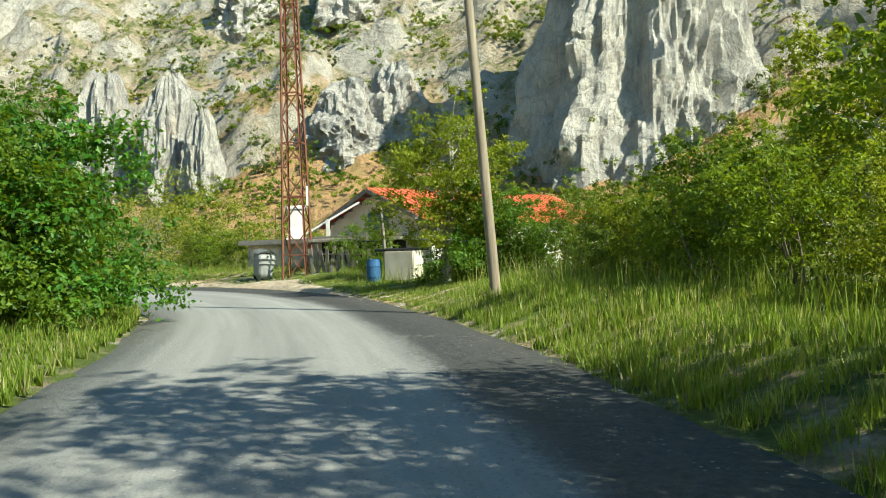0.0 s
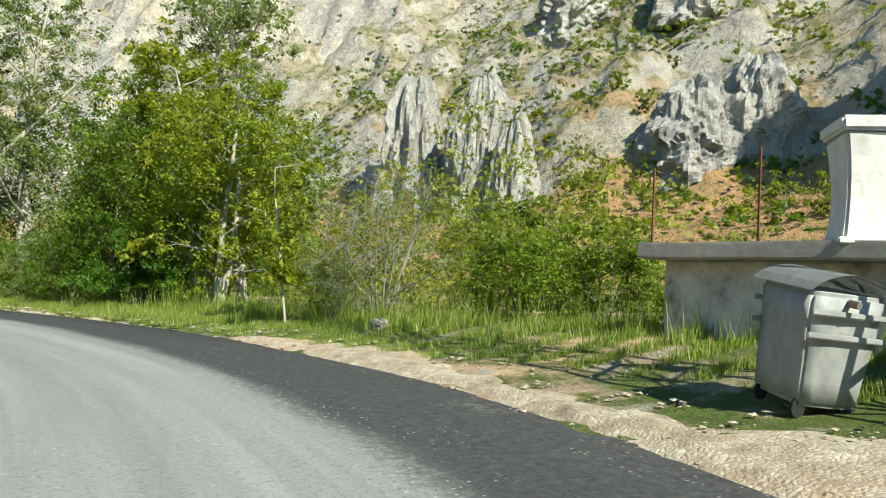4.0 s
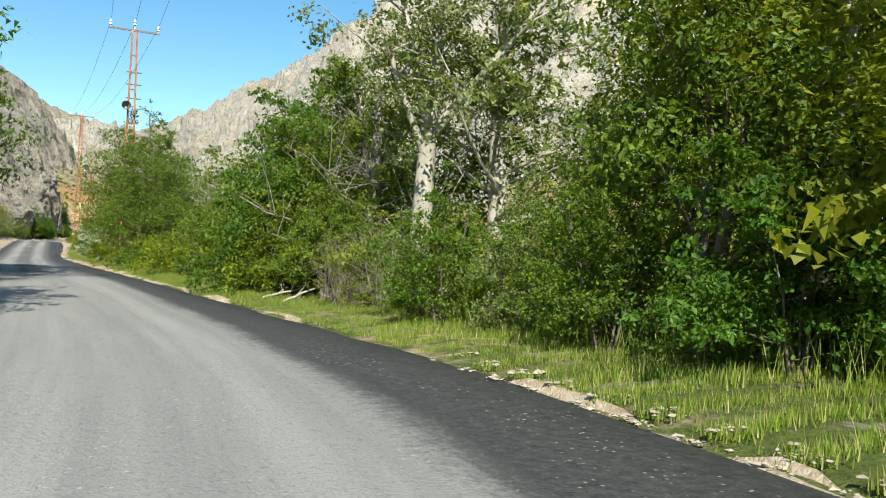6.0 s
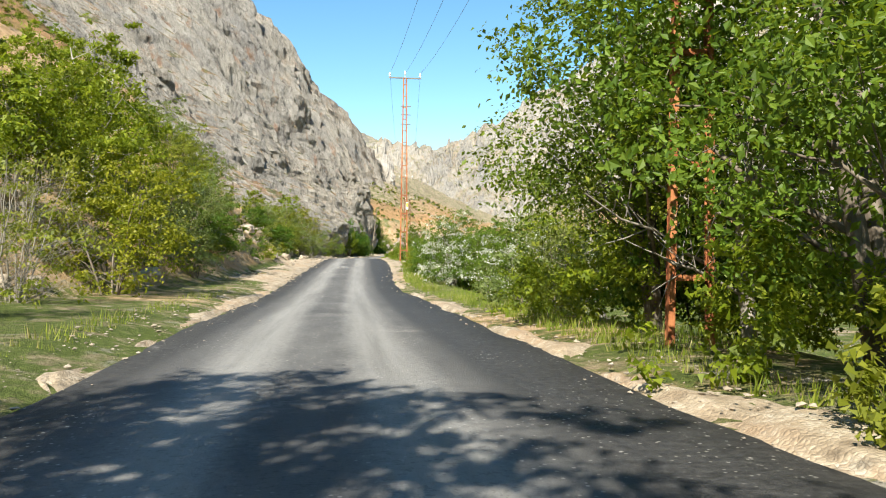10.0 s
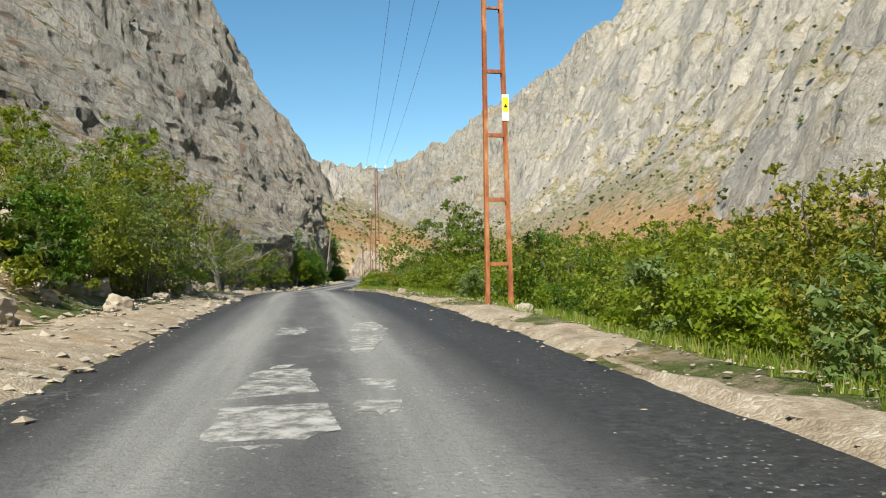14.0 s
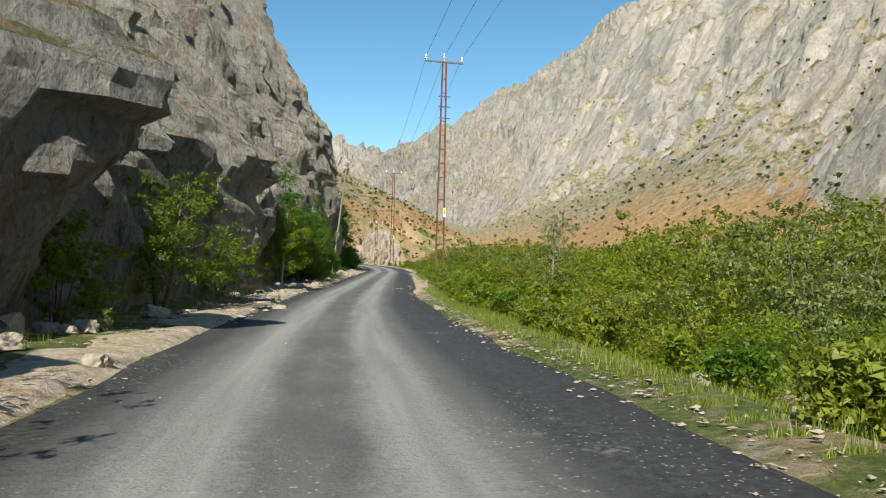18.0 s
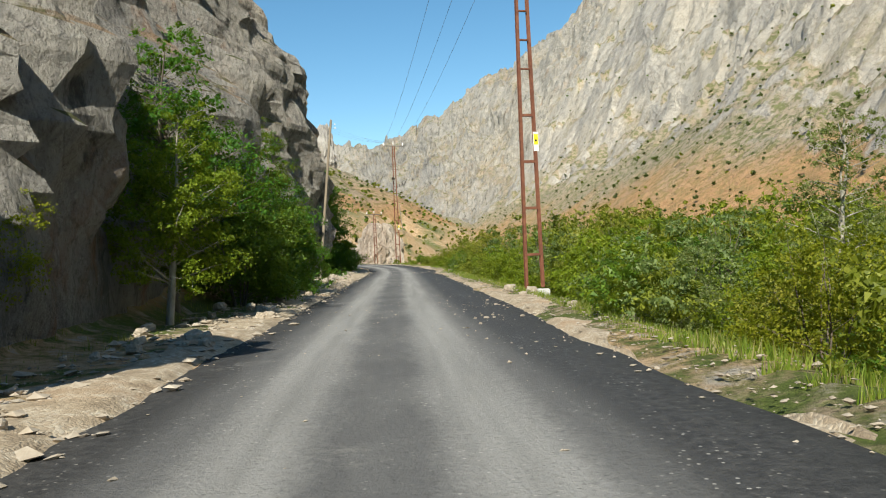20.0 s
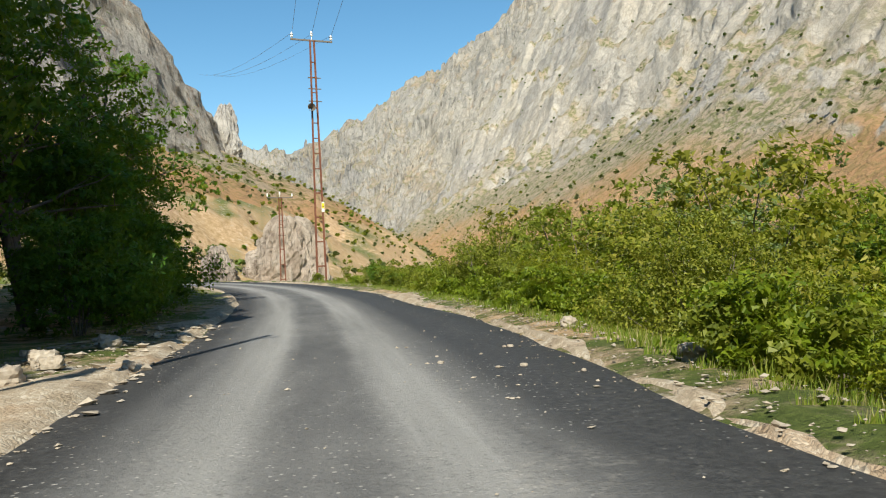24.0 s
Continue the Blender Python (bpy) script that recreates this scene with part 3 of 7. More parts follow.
LINE = spline(ROAD, 0.8)
TANGENT = np.gradient(LINE[:, :2], axis=0)
TANGENT /= np.linalg.norm(TANGENT, axis=1)[:, None]
RIGHT = np.stack([TANGENT[:, 1], -TANGENT[:, 0]], 1)
ALONG = np.arange(len(LINE)) * 0.8
S0 = ALONG[np.argmin(np.linalg.norm(LINE[:, :2] - (1.2, 1.6), axis=1))]
ALONG = ALONG - S0
HALF_L, HALF_R = 3.05, 3.25


def half_right(s):
    """The road's right half is wider in the bend."""
    return HALF_R + 0.9 * np.exp(-((s - 18) / 14.0) ** 2) - 0.25 * np.exp(-((s - 53) / 9.0) ** 2) - 0.5 * np.exp(-((s - 108) / 12.0) ** 2) - 0.35 * np.exp(-((s - 224) / 8.0) ** 2) - 0.35 * np.exp(-((s - 279) / 3.0) ** 2) + 0.4 * np.exp(-((s - 293) / 6.0) ** 2)


def road_place(x, y):
    """For points: the nearest station, the offset to the right, the road's height there."""
    x, y = np.asarray(x, float).ravel(), np.asarray(y, float).ravel()
    best = np.full(len(x), 1e18)
    idx = np.zeros(len(x), int)
    for k in range(0, len(LINE), 4):
        d = (x - LINE[k, 0]) ** 2 + (y - LINE[k, 1]) ** 2
        near = d < best
        best[near], idx[near] = d[near], k
    for dk in (-2, -1, 1, 2):
        k = np.clip(idx + dk, 0, len(LINE) - 1)
        d = (x - LINE[k, 0]) ** 2 + (y - LINE[k, 1]) ** 2
        near = d < best
        best[near], idx[near] = d[near], k[near]
    off = (x - LINE[idx, 0]) * RIGHT[idx, 0] + (y - LINE[idx, 1]) * RIGHT[idx, 1]
    dist = np.sqrt(best)
    off = np.where(off < 0, -1, 1) * np.maximum(np.abs(off), dist * 0.999)
    return ALONG[idx], off, LINE[idx, 2]


def on_road(s, off):
    """The place at station s (metres past the bend's start), off metres to the right."""
    k = int(np.clip(np.searchsorted(ALONG, s), 0, len(LINE) - 1))
    return (LINE[k, 0] + RIGHT[k, 0] * off, LINE[k, 1] + RIGHT[k, 1] * off, LINE[k, 2])


def west_foot(y):
    return np.interp(y, [-400, -60, 0, 40, 90, 115, 135, 150, 180, 230, 255, 285, 300, 330, 350, 390, 430, 480, 550, 650, 900, 1400], [-150, -90, -30, -3, -3.5, -3.0, -3.6, -5.5, -8, -6.2, -4.6, -4.0, -8, -16, -34, 9, 24, 44, 74, 96, 140, 260])


def hash3(a, b, c, k):
    n = np.sin(a * 127.1 + b * 311.7 + c * 74.7 + k * 53.3) * 43758.5453
    return n - np.floor(n)


def blocks(x, y, z, seed=0.0, tilt=0.7):
    """Broken rock faces: each cell is a tilted plane with a step at its border."""
    x, y, z = np.broadcast_arrays(np.asarray(x, float), np.asarray(y, float), np.asarray(z, float))
    ix, iy, iz = np.floor(x), np.floor(y), np.floor(z)
    best, val = np.full(x.shape, 9.0), np.zeros(x.shape)
    for dx in (-1, 0, 1):
        for dy in (-1, 0, 1):
            for dz in (-1, 0, 1):
                a, b, c = ix + dx, iy + dy, iz + dz
                px, py, pz = a + hash3(a, b, c, seed), b + hash3(a, b, c, seed + 1), c + hash3(a, b, c, seed + 2)
                d = (x - px) ** 2 + (y - py) ** 2 + (z - pz) ** 2
                v = hash3(a, b, c, seed + 3) - 0.5 + tilt * ((hash3(a, b, c, seed + 4) - 0.5) * (x - px) + (hash3(a, b, c, seed + 5) - 0.5) * (y - py) + (hash3(a, b, c, seed + 6) - 0.5) * (z - pz))
                near = d < best
                best, val = np.where(near, d, best), np.where(near, v, val)
    return val


def saw(u):
    f = u - np.floor(u)
    return np.where(f < 0.84, f / 0.84, (1 - f) / 0.16) - 0.5



def east_foot(y):
    return np.interp(y, [-400, -60, 60, 200, 330, 480, 700, 1300, 1700, 2100], [70, 72, 80, 84, 84, 88, 92, 92, 150, 260])


def west_rise(d, y):
    """Height of the western hillside d metres inside its foot."""
    soil = np.where(y > 340, 0.64 * d, 0.75 * d + 0.012 * d * d)
    cap = np.interp(y, [-60, 60, 150, 260, 340, 345, 700, 1400], [18, 40, 75, 95, 80, 160, 160, 300])
    cap = np.where((y > 155) & (y < 340), np.interp(y, [155, 170, 300, 340], [60, 5, 5, 40]), cap)
    return cap * (1 - np.exp(-soil / cap))


def east_rise(d, y):
    """The hillside under the mountain's rock."""
    return 0.3 * np.minimum(d, 40) + 1.0 * np.clip(d - 60, 0, 220)


def terrain(x, y):
    x, y = np.asarray(x, float), np.asarray(y, float)
    shape = x.shape
    s, off, zr = road_place(x, y)
    x, y = x.ravel(), y.ravel()
    base = -2.2 + 0.5 * fbm(x / 14, y / 14, 0, 3)
    w, e = west_foot(y) - x, x - east_foot(y)
    hill = np.where(w > 0, west_rise(np.maximum(w, 0), y) + fbm(x / 17, y / 17, 0, 5) * np.minimum(np.maximum(w, 0) * 0.4, 6), 0)
    hill = hill + np.where(e > 0, east_rise(np.maximum(e, 0), y), 0)
    # the valley floor; level shoulder by the road; bank down to the river side
    lim_r, lim_l = half_right(s), HALF_L
    right = np.clip(off - lim_r, 0, None)
    left = np.clip(-off - lim_l, 0, None)
    drop = smooth01((right - np.interp(s, [-20, 60, 80, 110, 125], [6, 5, 2.2, 1.4, 0.8])) / np.interp(s, [90, 130], [8.0, 5.5]))
    flat_l = smooth01((left - 1.5) / 6.0)
    valley = np.where(off > 0, zr + (base - zr) * drop * np.interp(s, [-40, 0, 60, 100], [0.35, 0.35, 0.5, 1.0]), zr + 0.15 * flat_l * np.interp(s, [150, 200], [1, 0.3]))
    verge = 0.10 * smooth01(right / 1.2) * (1 - drop) + 0.2 * smooth01(left / 1.5) * np.interp(s, [150, 200], [1, 0.3]) + 0.07 * fbm(x / 1.3, y / 1.3, 0, 3) * smooth01((right + left) / 0.8)
    yard = 0.5 * np.exp(-(((s - 11) / 13.0) ** 2)) * smooth01((right - 0.8) / 4.0) + 0.42 * smooth01((-2 - s) / 6.0) * smooth01(right / 2.0)
    z = valley + verge + hill + yard
    near = np.where((off < lim_r + 0.1) & (off > -lim_l - 0.1), 1.0, 0.0)
    z = np.where(near > 0, zr - 0.10, z)
    return z.reshape(shape)


def ground_at(x, y):
    return float(terrain(np.array([x]), np.array([y]))[0])


def graded(stops):
    """Grid lines with a spacing that changes: (from, to, step)."""
    out = []
    for a, b, st in stops:
        out.append(np.arange(a, b, st))
    return np.concatenate(out + [[stops[-1][1]]])


gx = graded([(-2600, -300, 120), (-300, -60, 12), (-60, -14, 2.2), (-14, 22, 0.75), (22, 80, 2.5), (80, 340, 10), (340, 2600, 110)])
gy = graded([(-1600, -200, 100), (-200, -50, 10), (-50, 120, 0.9), (120, 300, 1.1), (300, 420, 2.0), (420, 760, 8), (760, 1700, 40), (1700, 3600, 150)])
GX, GY = np.meshgrid(gx, gy, indexing="ij")
GZ = terrain(GX, GY)
ny = len(gy)
ii, jj = np.meshgrid(np.arange(len(gx) - 1), np.arange(ny - 1), indexing="ij")
gf = np.stack([ii * ny + jj, (ii + 1) * ny + jj, (ii + 1) * ny + jj + 1, ii * ny + jj + 1], -1).reshape(-1, 4)
gv = np.stack([GX, GY, GZ], -1).reshape(-1, 3)
mid = gv[gf].mean(1)
far_rock = ((mid[:, 2] > 16) | (mid[:, 0] > east_foot(mid[:, 1]) + 20)).astype(int)
ground = tagged(new("ground", mesh_of("ground", gv, gf, (M_GROUND, M_MOUNTAIN), True, far_rock)), "dry earth and grass slopes of the gorge", "ground", kind="structure")

# ---- road ----
cross = np.array([-1, -0.985, -0.66, -0.33, 0, 0.33, 0.66, 0.985, 1])
widths = np.stack([np.where(c < 0, c * HALF_L, c * half_right(ALONG)) for c in cross], 1)
ragged = 0.22 * fbm(ALONG[:, None] / 2.6, widths * 0 + np.sign(cross)[None] * 7, 0, 3)
widths[:, [0, 1]] += ragged[:, [0, 1]]
widths[:, [-1, -2]] += ragged[:, [-1, -2]]
rv = np.zeros((len(LINE), len(cross), 3))
rv[..., :2] = LINE[:, None, :2] + RIGHT[:, None] * widths[..., None]
rv[..., 2] = LINE[:, None, 2] - 0.02 * (widths / 3) ** 2
rv[:, [0, -1], 2] -= 0.14
m_ = len(cross)
ii, jj = np.meshgrid(np.arange(len(LINE) - 1), np.arange(m_ - 1), indexing="ij")
rf = np.stack([ii * m_ + jj, ii * m_ + jj + 1, (ii + 1) * m_ + jj + 1, (ii + 1) * m_ + jj], -1).reshape(-1, 4)
road_mesh = mesh_of("road", rv.reshape(-1, 3), rf, (M_ASPHALT,), True)
uvs = np.stack([widths, np.repeat(ALONG[:, None], m_, 1)], -1).reshape(-1, 2)
road_mesh.uv_layers.new(name="road").data.foreach_set("uv", uvs[rf.ravel()].astype(np.float32).ravel())
road = tagged(new("road", road_mesh), "narrow patched asphalt road with dusty wheel tracks", "road", kind="structure")


# ---- cliffs and mountains ----
def grid_faces(n, m):
    a, b = np.meshgrid(np.arange(n - 1), np.arange(m - 1), indexing="ij")
    return np.stack([a * m + b, (a + 1) * m + b, (a + 1) * m + b + 1, a * m + b + 1], -1).reshape(-1, 4)


def west_cliff():
    """The grey limestone wall over the road's left side: steep buttresses with gullies between them."""
    ys = graded([(118, 160, 1.1), (160, 300, 0.5), (300, 336, 1.3)])
    vs = np.r_[np.arange(0, 14, 0.42), np.arange(14, 44, 0.75), np.arange(44, 112, 1.8)]
    Y, V = np.meshgrid(ys, vs, indexing="ij")
    foot = np.interp(Y, [118, 140, 155, 165, 176, 190, 205, 230, 250, 267, 275, 283, 289, 293, 306, 336], [-36, -25, -13.5, -9.0, -7.9, -7.5, -7.2, -6.6, -7.0, -7.6, -5.7, -3.7, -3.4, -6.5, -16, -42])
    top = np.interp(Y, [118, 150, 180, 215, 245, 268, 280, 292, 305, 336], [34, 56, 64, 70, 66, 60, 50, 40, 34, 30])
    frac = np.clip(V / 112, 0, 1)
    z = -1.2 + top * 1.1 * frac
    lean = np.interp(Y, [118, 160, 190, 225, 250, 262, 275, 285, 336], [1.0, 1.0, 0.92, 0.62, 0.46, 0.38, 0.33, 0.33, 0.5])
    wall = np.interp(Y, [118, 152, 166, 285, 300, 336], [0, 0, 1, 1, 0, 0])
    zz = np.maximum(z, 0)
    hw = np.interp(Y, [160, 200, 220, 255, 272, 290], [5.0, 5.5, 6, 8, 14, 17])
    hw = hw * (0.55 + 0.9 * vnoise(Y / 9, 0.5, 3.0))
    back = zz - wall * (np.minimum(zz, hw) * 0.93 - 0.62 * np.clip(zz - hw, 0, 1.5 * hw))
    x = foot - back * lean - 0.010 * np.maximum(z - 28, 0) ** 2 * lean
    rib = ridged(Y / 17, z / 60, 3.1, 4) - 0.5
    crag = ridged(Y / 5.5, z / 11, x / 9, 5) - 0.5
    lump = fbm(Y / 9, z / 9, 1.7, 5)
    grow = smooth01((z + 1) / 5)
    fine = ridged(Y / 2.6, z / 3.6, x / 4, 4) - 0.5
    bend = 0.9 * fbm(Y / 24, z / 22, 5.0, 3)
    step_out = 4.6 * saw(Y / 11.5 + bend + z * 0.012) * smooth01(z / (12 - 5 * wall)) + (0.7 + (2.8 * vnoise(Y / 13, z / 8, 2.0) - 0.4) * wall) * saw(Y / 6.1 + 1.6 * bend + z * 0.05) * grow
    step_out = step_out * np.interp(Y, [264, 278], [1, 0.45])
    out = 2.2 * rib * smooth01(z / 16) + 2.0 * crag * grow + 1.3 * lump * grow + 1.0 * fine * grow + 0.45 * (ridged(Y / 1.1, z / 1.6, x / 2, 3) - 0.5) * grow + step_out
    out = out + grow * ((0.8 + 0.3 * wall + np.interp(Y, [262, 272], [0, 0.6])) * blocks(Y / 5.5, z / 10, 0.3, 1.0, 0.8) + (0.3 + 0.25 * wall) * blocks(Y / 2.0, z / 4.0, 0.7, 9.0, 0.9))
    x = x + out
    yy = Y + 1.6 * fbm(Y / 6, z / 7, 9.0, 4) * grow
    ob = new("cliff", mesh_of("cliff", np.stack([x, yy, z], -1).reshape(-1, 3), grid_faces(len(ys), len(vs))[:, ::-1], (M_CLIFF,), False))
    return tagged(ob, "steep grey limestone cliff rising beside the road", "cliff", kind="structure")


def west_crag():
    """The second rock wall further up the gorge on the same side."""
    ys = graded([(418, 575, 1.9)])
    vs = np.linspace(0, 1, 60)
    Y, V = np.meshgrid(ys, vs, indexing="ij")
    foot = np.interp(Y, [418, 460, 500, 535, 555, 575], [-52, -34, -17, -7, -5, -14])
    low = np.interp(Y, [418, 460, 500, 555, 575], [36, 34, 36, 40, 42])
    high = np.interp(Y, [418, 450, 480, 505, 525, 545, 560, 575], [104, 100, 92, 84, 68, 57, 54, 46])
    z = low - 16 + (high - low + 16) * V
    x = foot - (z - low) * 0.36 + 9 * (ridged(Y / 34, z / 80, 2.2, 4) - 0.5) + 5 * (ridged(Y / 11, z / 22, 1.0, 5) - 0.5) - 46 * np.maximum(V - 0.92, 0) / 0.08
    ob = new("far_cliff", mesh_of("far_cliff", np.stack([x, Y, z], -1).reshape(-1, 3), grid_faces(len(ys), len(vs))[:, ::-1], (M_CLIFF,), False))
    return tagged(ob, "grey limestone crag above a grassy slope", "cliff", kind="structure")


EAST = {}


def east_mountain():
    """The long bare mountainside across the valley, with rock ribs, gullies and screes."""
    ys = graded([(-260, -60, 8), (-60, 150, 2.2), (150, 640, 1.9), (640, 1000, 4), (1000, 1280, 9)])
    ds = np.r_[np.arange(-12, 90, 1.6), np.arange(90, 200, 2.2), np.arange(200, 330, 3.4), np.arange(330, 460, 14)]
    Y, D = np.meshgrid(ys, ds, indexing="ij")
    foot = east_foot(Y) + 5 * fbm(Y / 40, 0.5, 0, 3)
    d = np.maximum(D, 0)
    start = np.interp(Y, [-260, -60, 40, 200, 270, 320, 400, 450, 520, 620, 900, 1600], [10, 12, 34, 34, 28, 27, 46, 78, 100, 105, 90, 90])
    crest = np.interp(Y, [-260, 100, 420, 700, 900, 1150, 1260, 1330, 1500, 1700, 2100], [250, 300, 350, 352, 350, 330, 350, 325, 330, 300, 200])
    steep = np.interp(Y, [-260, 0, 150, 260, 420, 500, 2000], [1.0, 0.78, 0.85, 1.3, 1.45, 1.62, 1.62])
    gentle = np.interp(Y, [-260, 260, 430, 520, 2000], [0.42, 0.42, 0.5, 0.78, 0.8])
    up = np.maximum(d - start, 0) * steep
    z = gentle * np.minimum(d, start) + up
    z = crest - np.log1p(np.exp(np.clip((crest - z) / 14, -30, 60))) * 14
    z = z - 1.3 * np.maximum(d - start - crest / steep, 0) + np.where(D < 0, D * 0.25, 0) - 1.0
    grow = smooth01((d - 0.55 * start) / 40)
    rib = ridged(Y / 78 - 0.45 * D / 70, D / 115, 0.7, 5) - 0.48
    crag = ridged(Y / 34 - 0.3 * D / 34, D / 46, 4.4, 5) - 0.5
    z = z + grow * ((13 * rib * np.interp(Y, [-260, -20, 60], [0.15, 0.25, 1]) + 11 * (ridged((D + 0.16 * Y) / 42, Y / 190, 2.6, 4) - 0.5) + 7 * saw((D + 0.2 * Y) / 31 + 1.1 * fbm(Y / 60, D / 60, 3.3, 4)) * np.interp(Y, [60, 200], [0.3, 1])) + 9 * crag * np.interp(Y, [-260, 130, 240, 2000], [0.8, 0.8, 1, 1]) + 4.2 * fbm(Y / 15, D / 15, 2.0, 5) + 4.5 * (ridged(Y / 13 - D / 30, D / 20, 1.4, 4) - 0.5)) + 0.8 * fbm(Y / 6, D / 6, 0, 3)
    wy, wd = Y + 7 * fbm(Y / 21, D / 21, 8.0, 3), D + 7 * fbm(Y / 21, D / 21, 12.0, 3)
    z = z + grow * (6.0 * blocks(wy / 23 - wd / 60, wd / 27, 0.3, 3.0, 1.1) + 2.2 * blocks(wy / 10.5, wd / 12, 0.6, 7.0, 1.1))
    tower = np.clip(ridged(Y / 27, D / 34, 9.3, 3) - 0.62, 0, None) * smooth01((D - 0.9 * start) / 40)
    z = z + 26 * tower * np.interp(Y, [-260, 150, 240], [0.2, 0.4, 1])
    x = foot + D - grow * 6 * (ridged(Y / 19, z / 26, 6.0, 5) - 0.5)
    EAST["place"], EAST["d"], EAST["start"] = np.stack([x, Y, z], -1), D, start
    ob = new("mountainside", mesh_of("mountainside", np.stack([x, Y, z], -1).reshape(-1, 3), grid_faces(len(ys), len(ds)), (M_MOUNTAIN,), True))
    return tagged(ob, "sunlit bare limestone mountainside with scrub and orange scree", "mountain", kind="structure")


def far_range():
    """The mountains that bend round and close the valley."""
    ridge = np.array([(430, 980, 330), (345, 1060, 318), (272, 1260, 284), (212, 1345, 262), (150, 1420, 230), (95, 1500, 206), (58, 1545, 190), (15, 1600, 198), (-60, 1640, 225), (-250, 1620, 290), (-700, 1560, 360)], float)
    foot = np.array([(280, 860, 90), (200, 900, 60), (112, 960, 8), (95, 1000, 4), (82, 1010, 2), (72, 1030, 0), (62, 1040, 0), (50, 1050, 0), (20, 1080, 4), (-120, 1120, 30), (-500, 1150, 60)], float)
    n, m = 760, 110
    t = np.linspace(0, len(ridge) - 1, n)
    k = np.arange(len(ridge))
    A = np.stack([np.interp(t, k, ridge[:, i]) for i in range(3)], -1)[:, None]
    B = np.stack([np.interp(t, k, foot[:, i]) for i in range(3)], -1)[:, None]
    v = np.linspace(0, 1.12, m)[None, :, None]
    P = B + (A - B) * v
    h = np.clip(v[..., 0], 0, 1)
    z = P[..., 2] - 2 * np.maximum(v[..., 0] - 1, 0) * A[..., 2] - 0.22 * A[..., 2] * np.sin(np.pi * h) * (1 - h)
    calm = smooth01(h * 3) * np.where(v[..., 0] > 0.92, 0.4, 1)
    x, y = P[..., 0], P[..., 1]
    z = z + calm * (60 * (ridged(x / 150, y / 210, 0.3, 5) - 0.5) + 18 * (ridged(x / 38, y / 55, z / 60, 4) - 0.5))
    x = x + calm * 14 * fbm(x / 50, y / 50, z / 50, 4)
    run = np.r_[0, np.cumsum(np.linalg.norm(np.diff(A[:, 0, :2], axis=0), axis=1))][:, None]
    near_top = smooth01((v[..., 0] - 0.45) / 0.5) * np.where(v[..., 0] > 1.02, 0.3, 1)
    near_top = near_top * np.interp(run, [0, 150, 700, 1000], [1, 1, 1, 0.45])
    z = z + near_top * (26 * (ridged(run / 74, h * 1.2, 1.9, 4, 0.5) - 0.55) + 9 * (ridged(run / 30, h * 2.0, 4.2, 3, 0.5) - 0.5) + 5 * blocks(run / 15, h * 7, 0.4, 5.0, 1.0))
    z = z + calm * (8 * blocks(x / 30, y / 34, z / 30, 6.0, 1.0) + 4 * blocks(x / 12, y / 14, z / 12, 16.0, 1.0))
    V = np.stack([x, y, z], -1)
    ob = new("distant_range", mesh_of("distant_range", V.reshape(-1, 3), grid_faces(n, m)[:, ::-1], (M_FAR,), False))
    return tagged(ob, "pale distant mountains closing the valley", "mountain", kind="structure")


def east_z(x, y):
    """The mountainside's height near a place."""
    P = EAST["place"].reshape(-1, 3)
    return float(P[np.argmin((P[:, 0] - x) ** 2 + (P[:, 1] - y) ** 2), 2])


west_cliff()
west_crag()
east_mountain()
far_range()


def rock_mesh(name, seed, size, detail=4, rough=0.3, mat=None, flat_foot=True):
    """A weathered rock with facets and clefts; size in metres."""
    bm = bmesh.new()
    bmesh.ops.create_icosphere(bm, subdivisions=detail, radius=1.0)
    co = np.array([v.co[:] for v in bm.verts])
    n = co / np.linalg.norm(co, axis=1)[:, None]
    o = seed * 7.31
    r = 1 + rough * (ridged(n[:, 0] * 1.7 + o, n[:, 1] * 1.7, n[:, 2] * 0.8, 4) - 0.5) * 1.6 + rough * 0.7 * fbm(n[:, 0] * 4 + o, n[:, 1] * 4, n[:, 2] * 2.2, 3)
    boxy = 1 / np.maximum(np.abs(n).max(1), 0.6)
    co = n * (r * (0.45 + 0.55 * boxy))[:, None]
    co *= np.array(size) / 2
    if flat_foot:
        co[:, 2] = np.maximum(co[:, 2], -size[2] * 0.3)
    for v, c in zip(bm.verts, co):
        v.co = c
    me = bpy.data.meshes.new(name)
    bm.to_mesh(me)
    bm.free()
    me.materials.append(mat or M_ROCK)
    return me


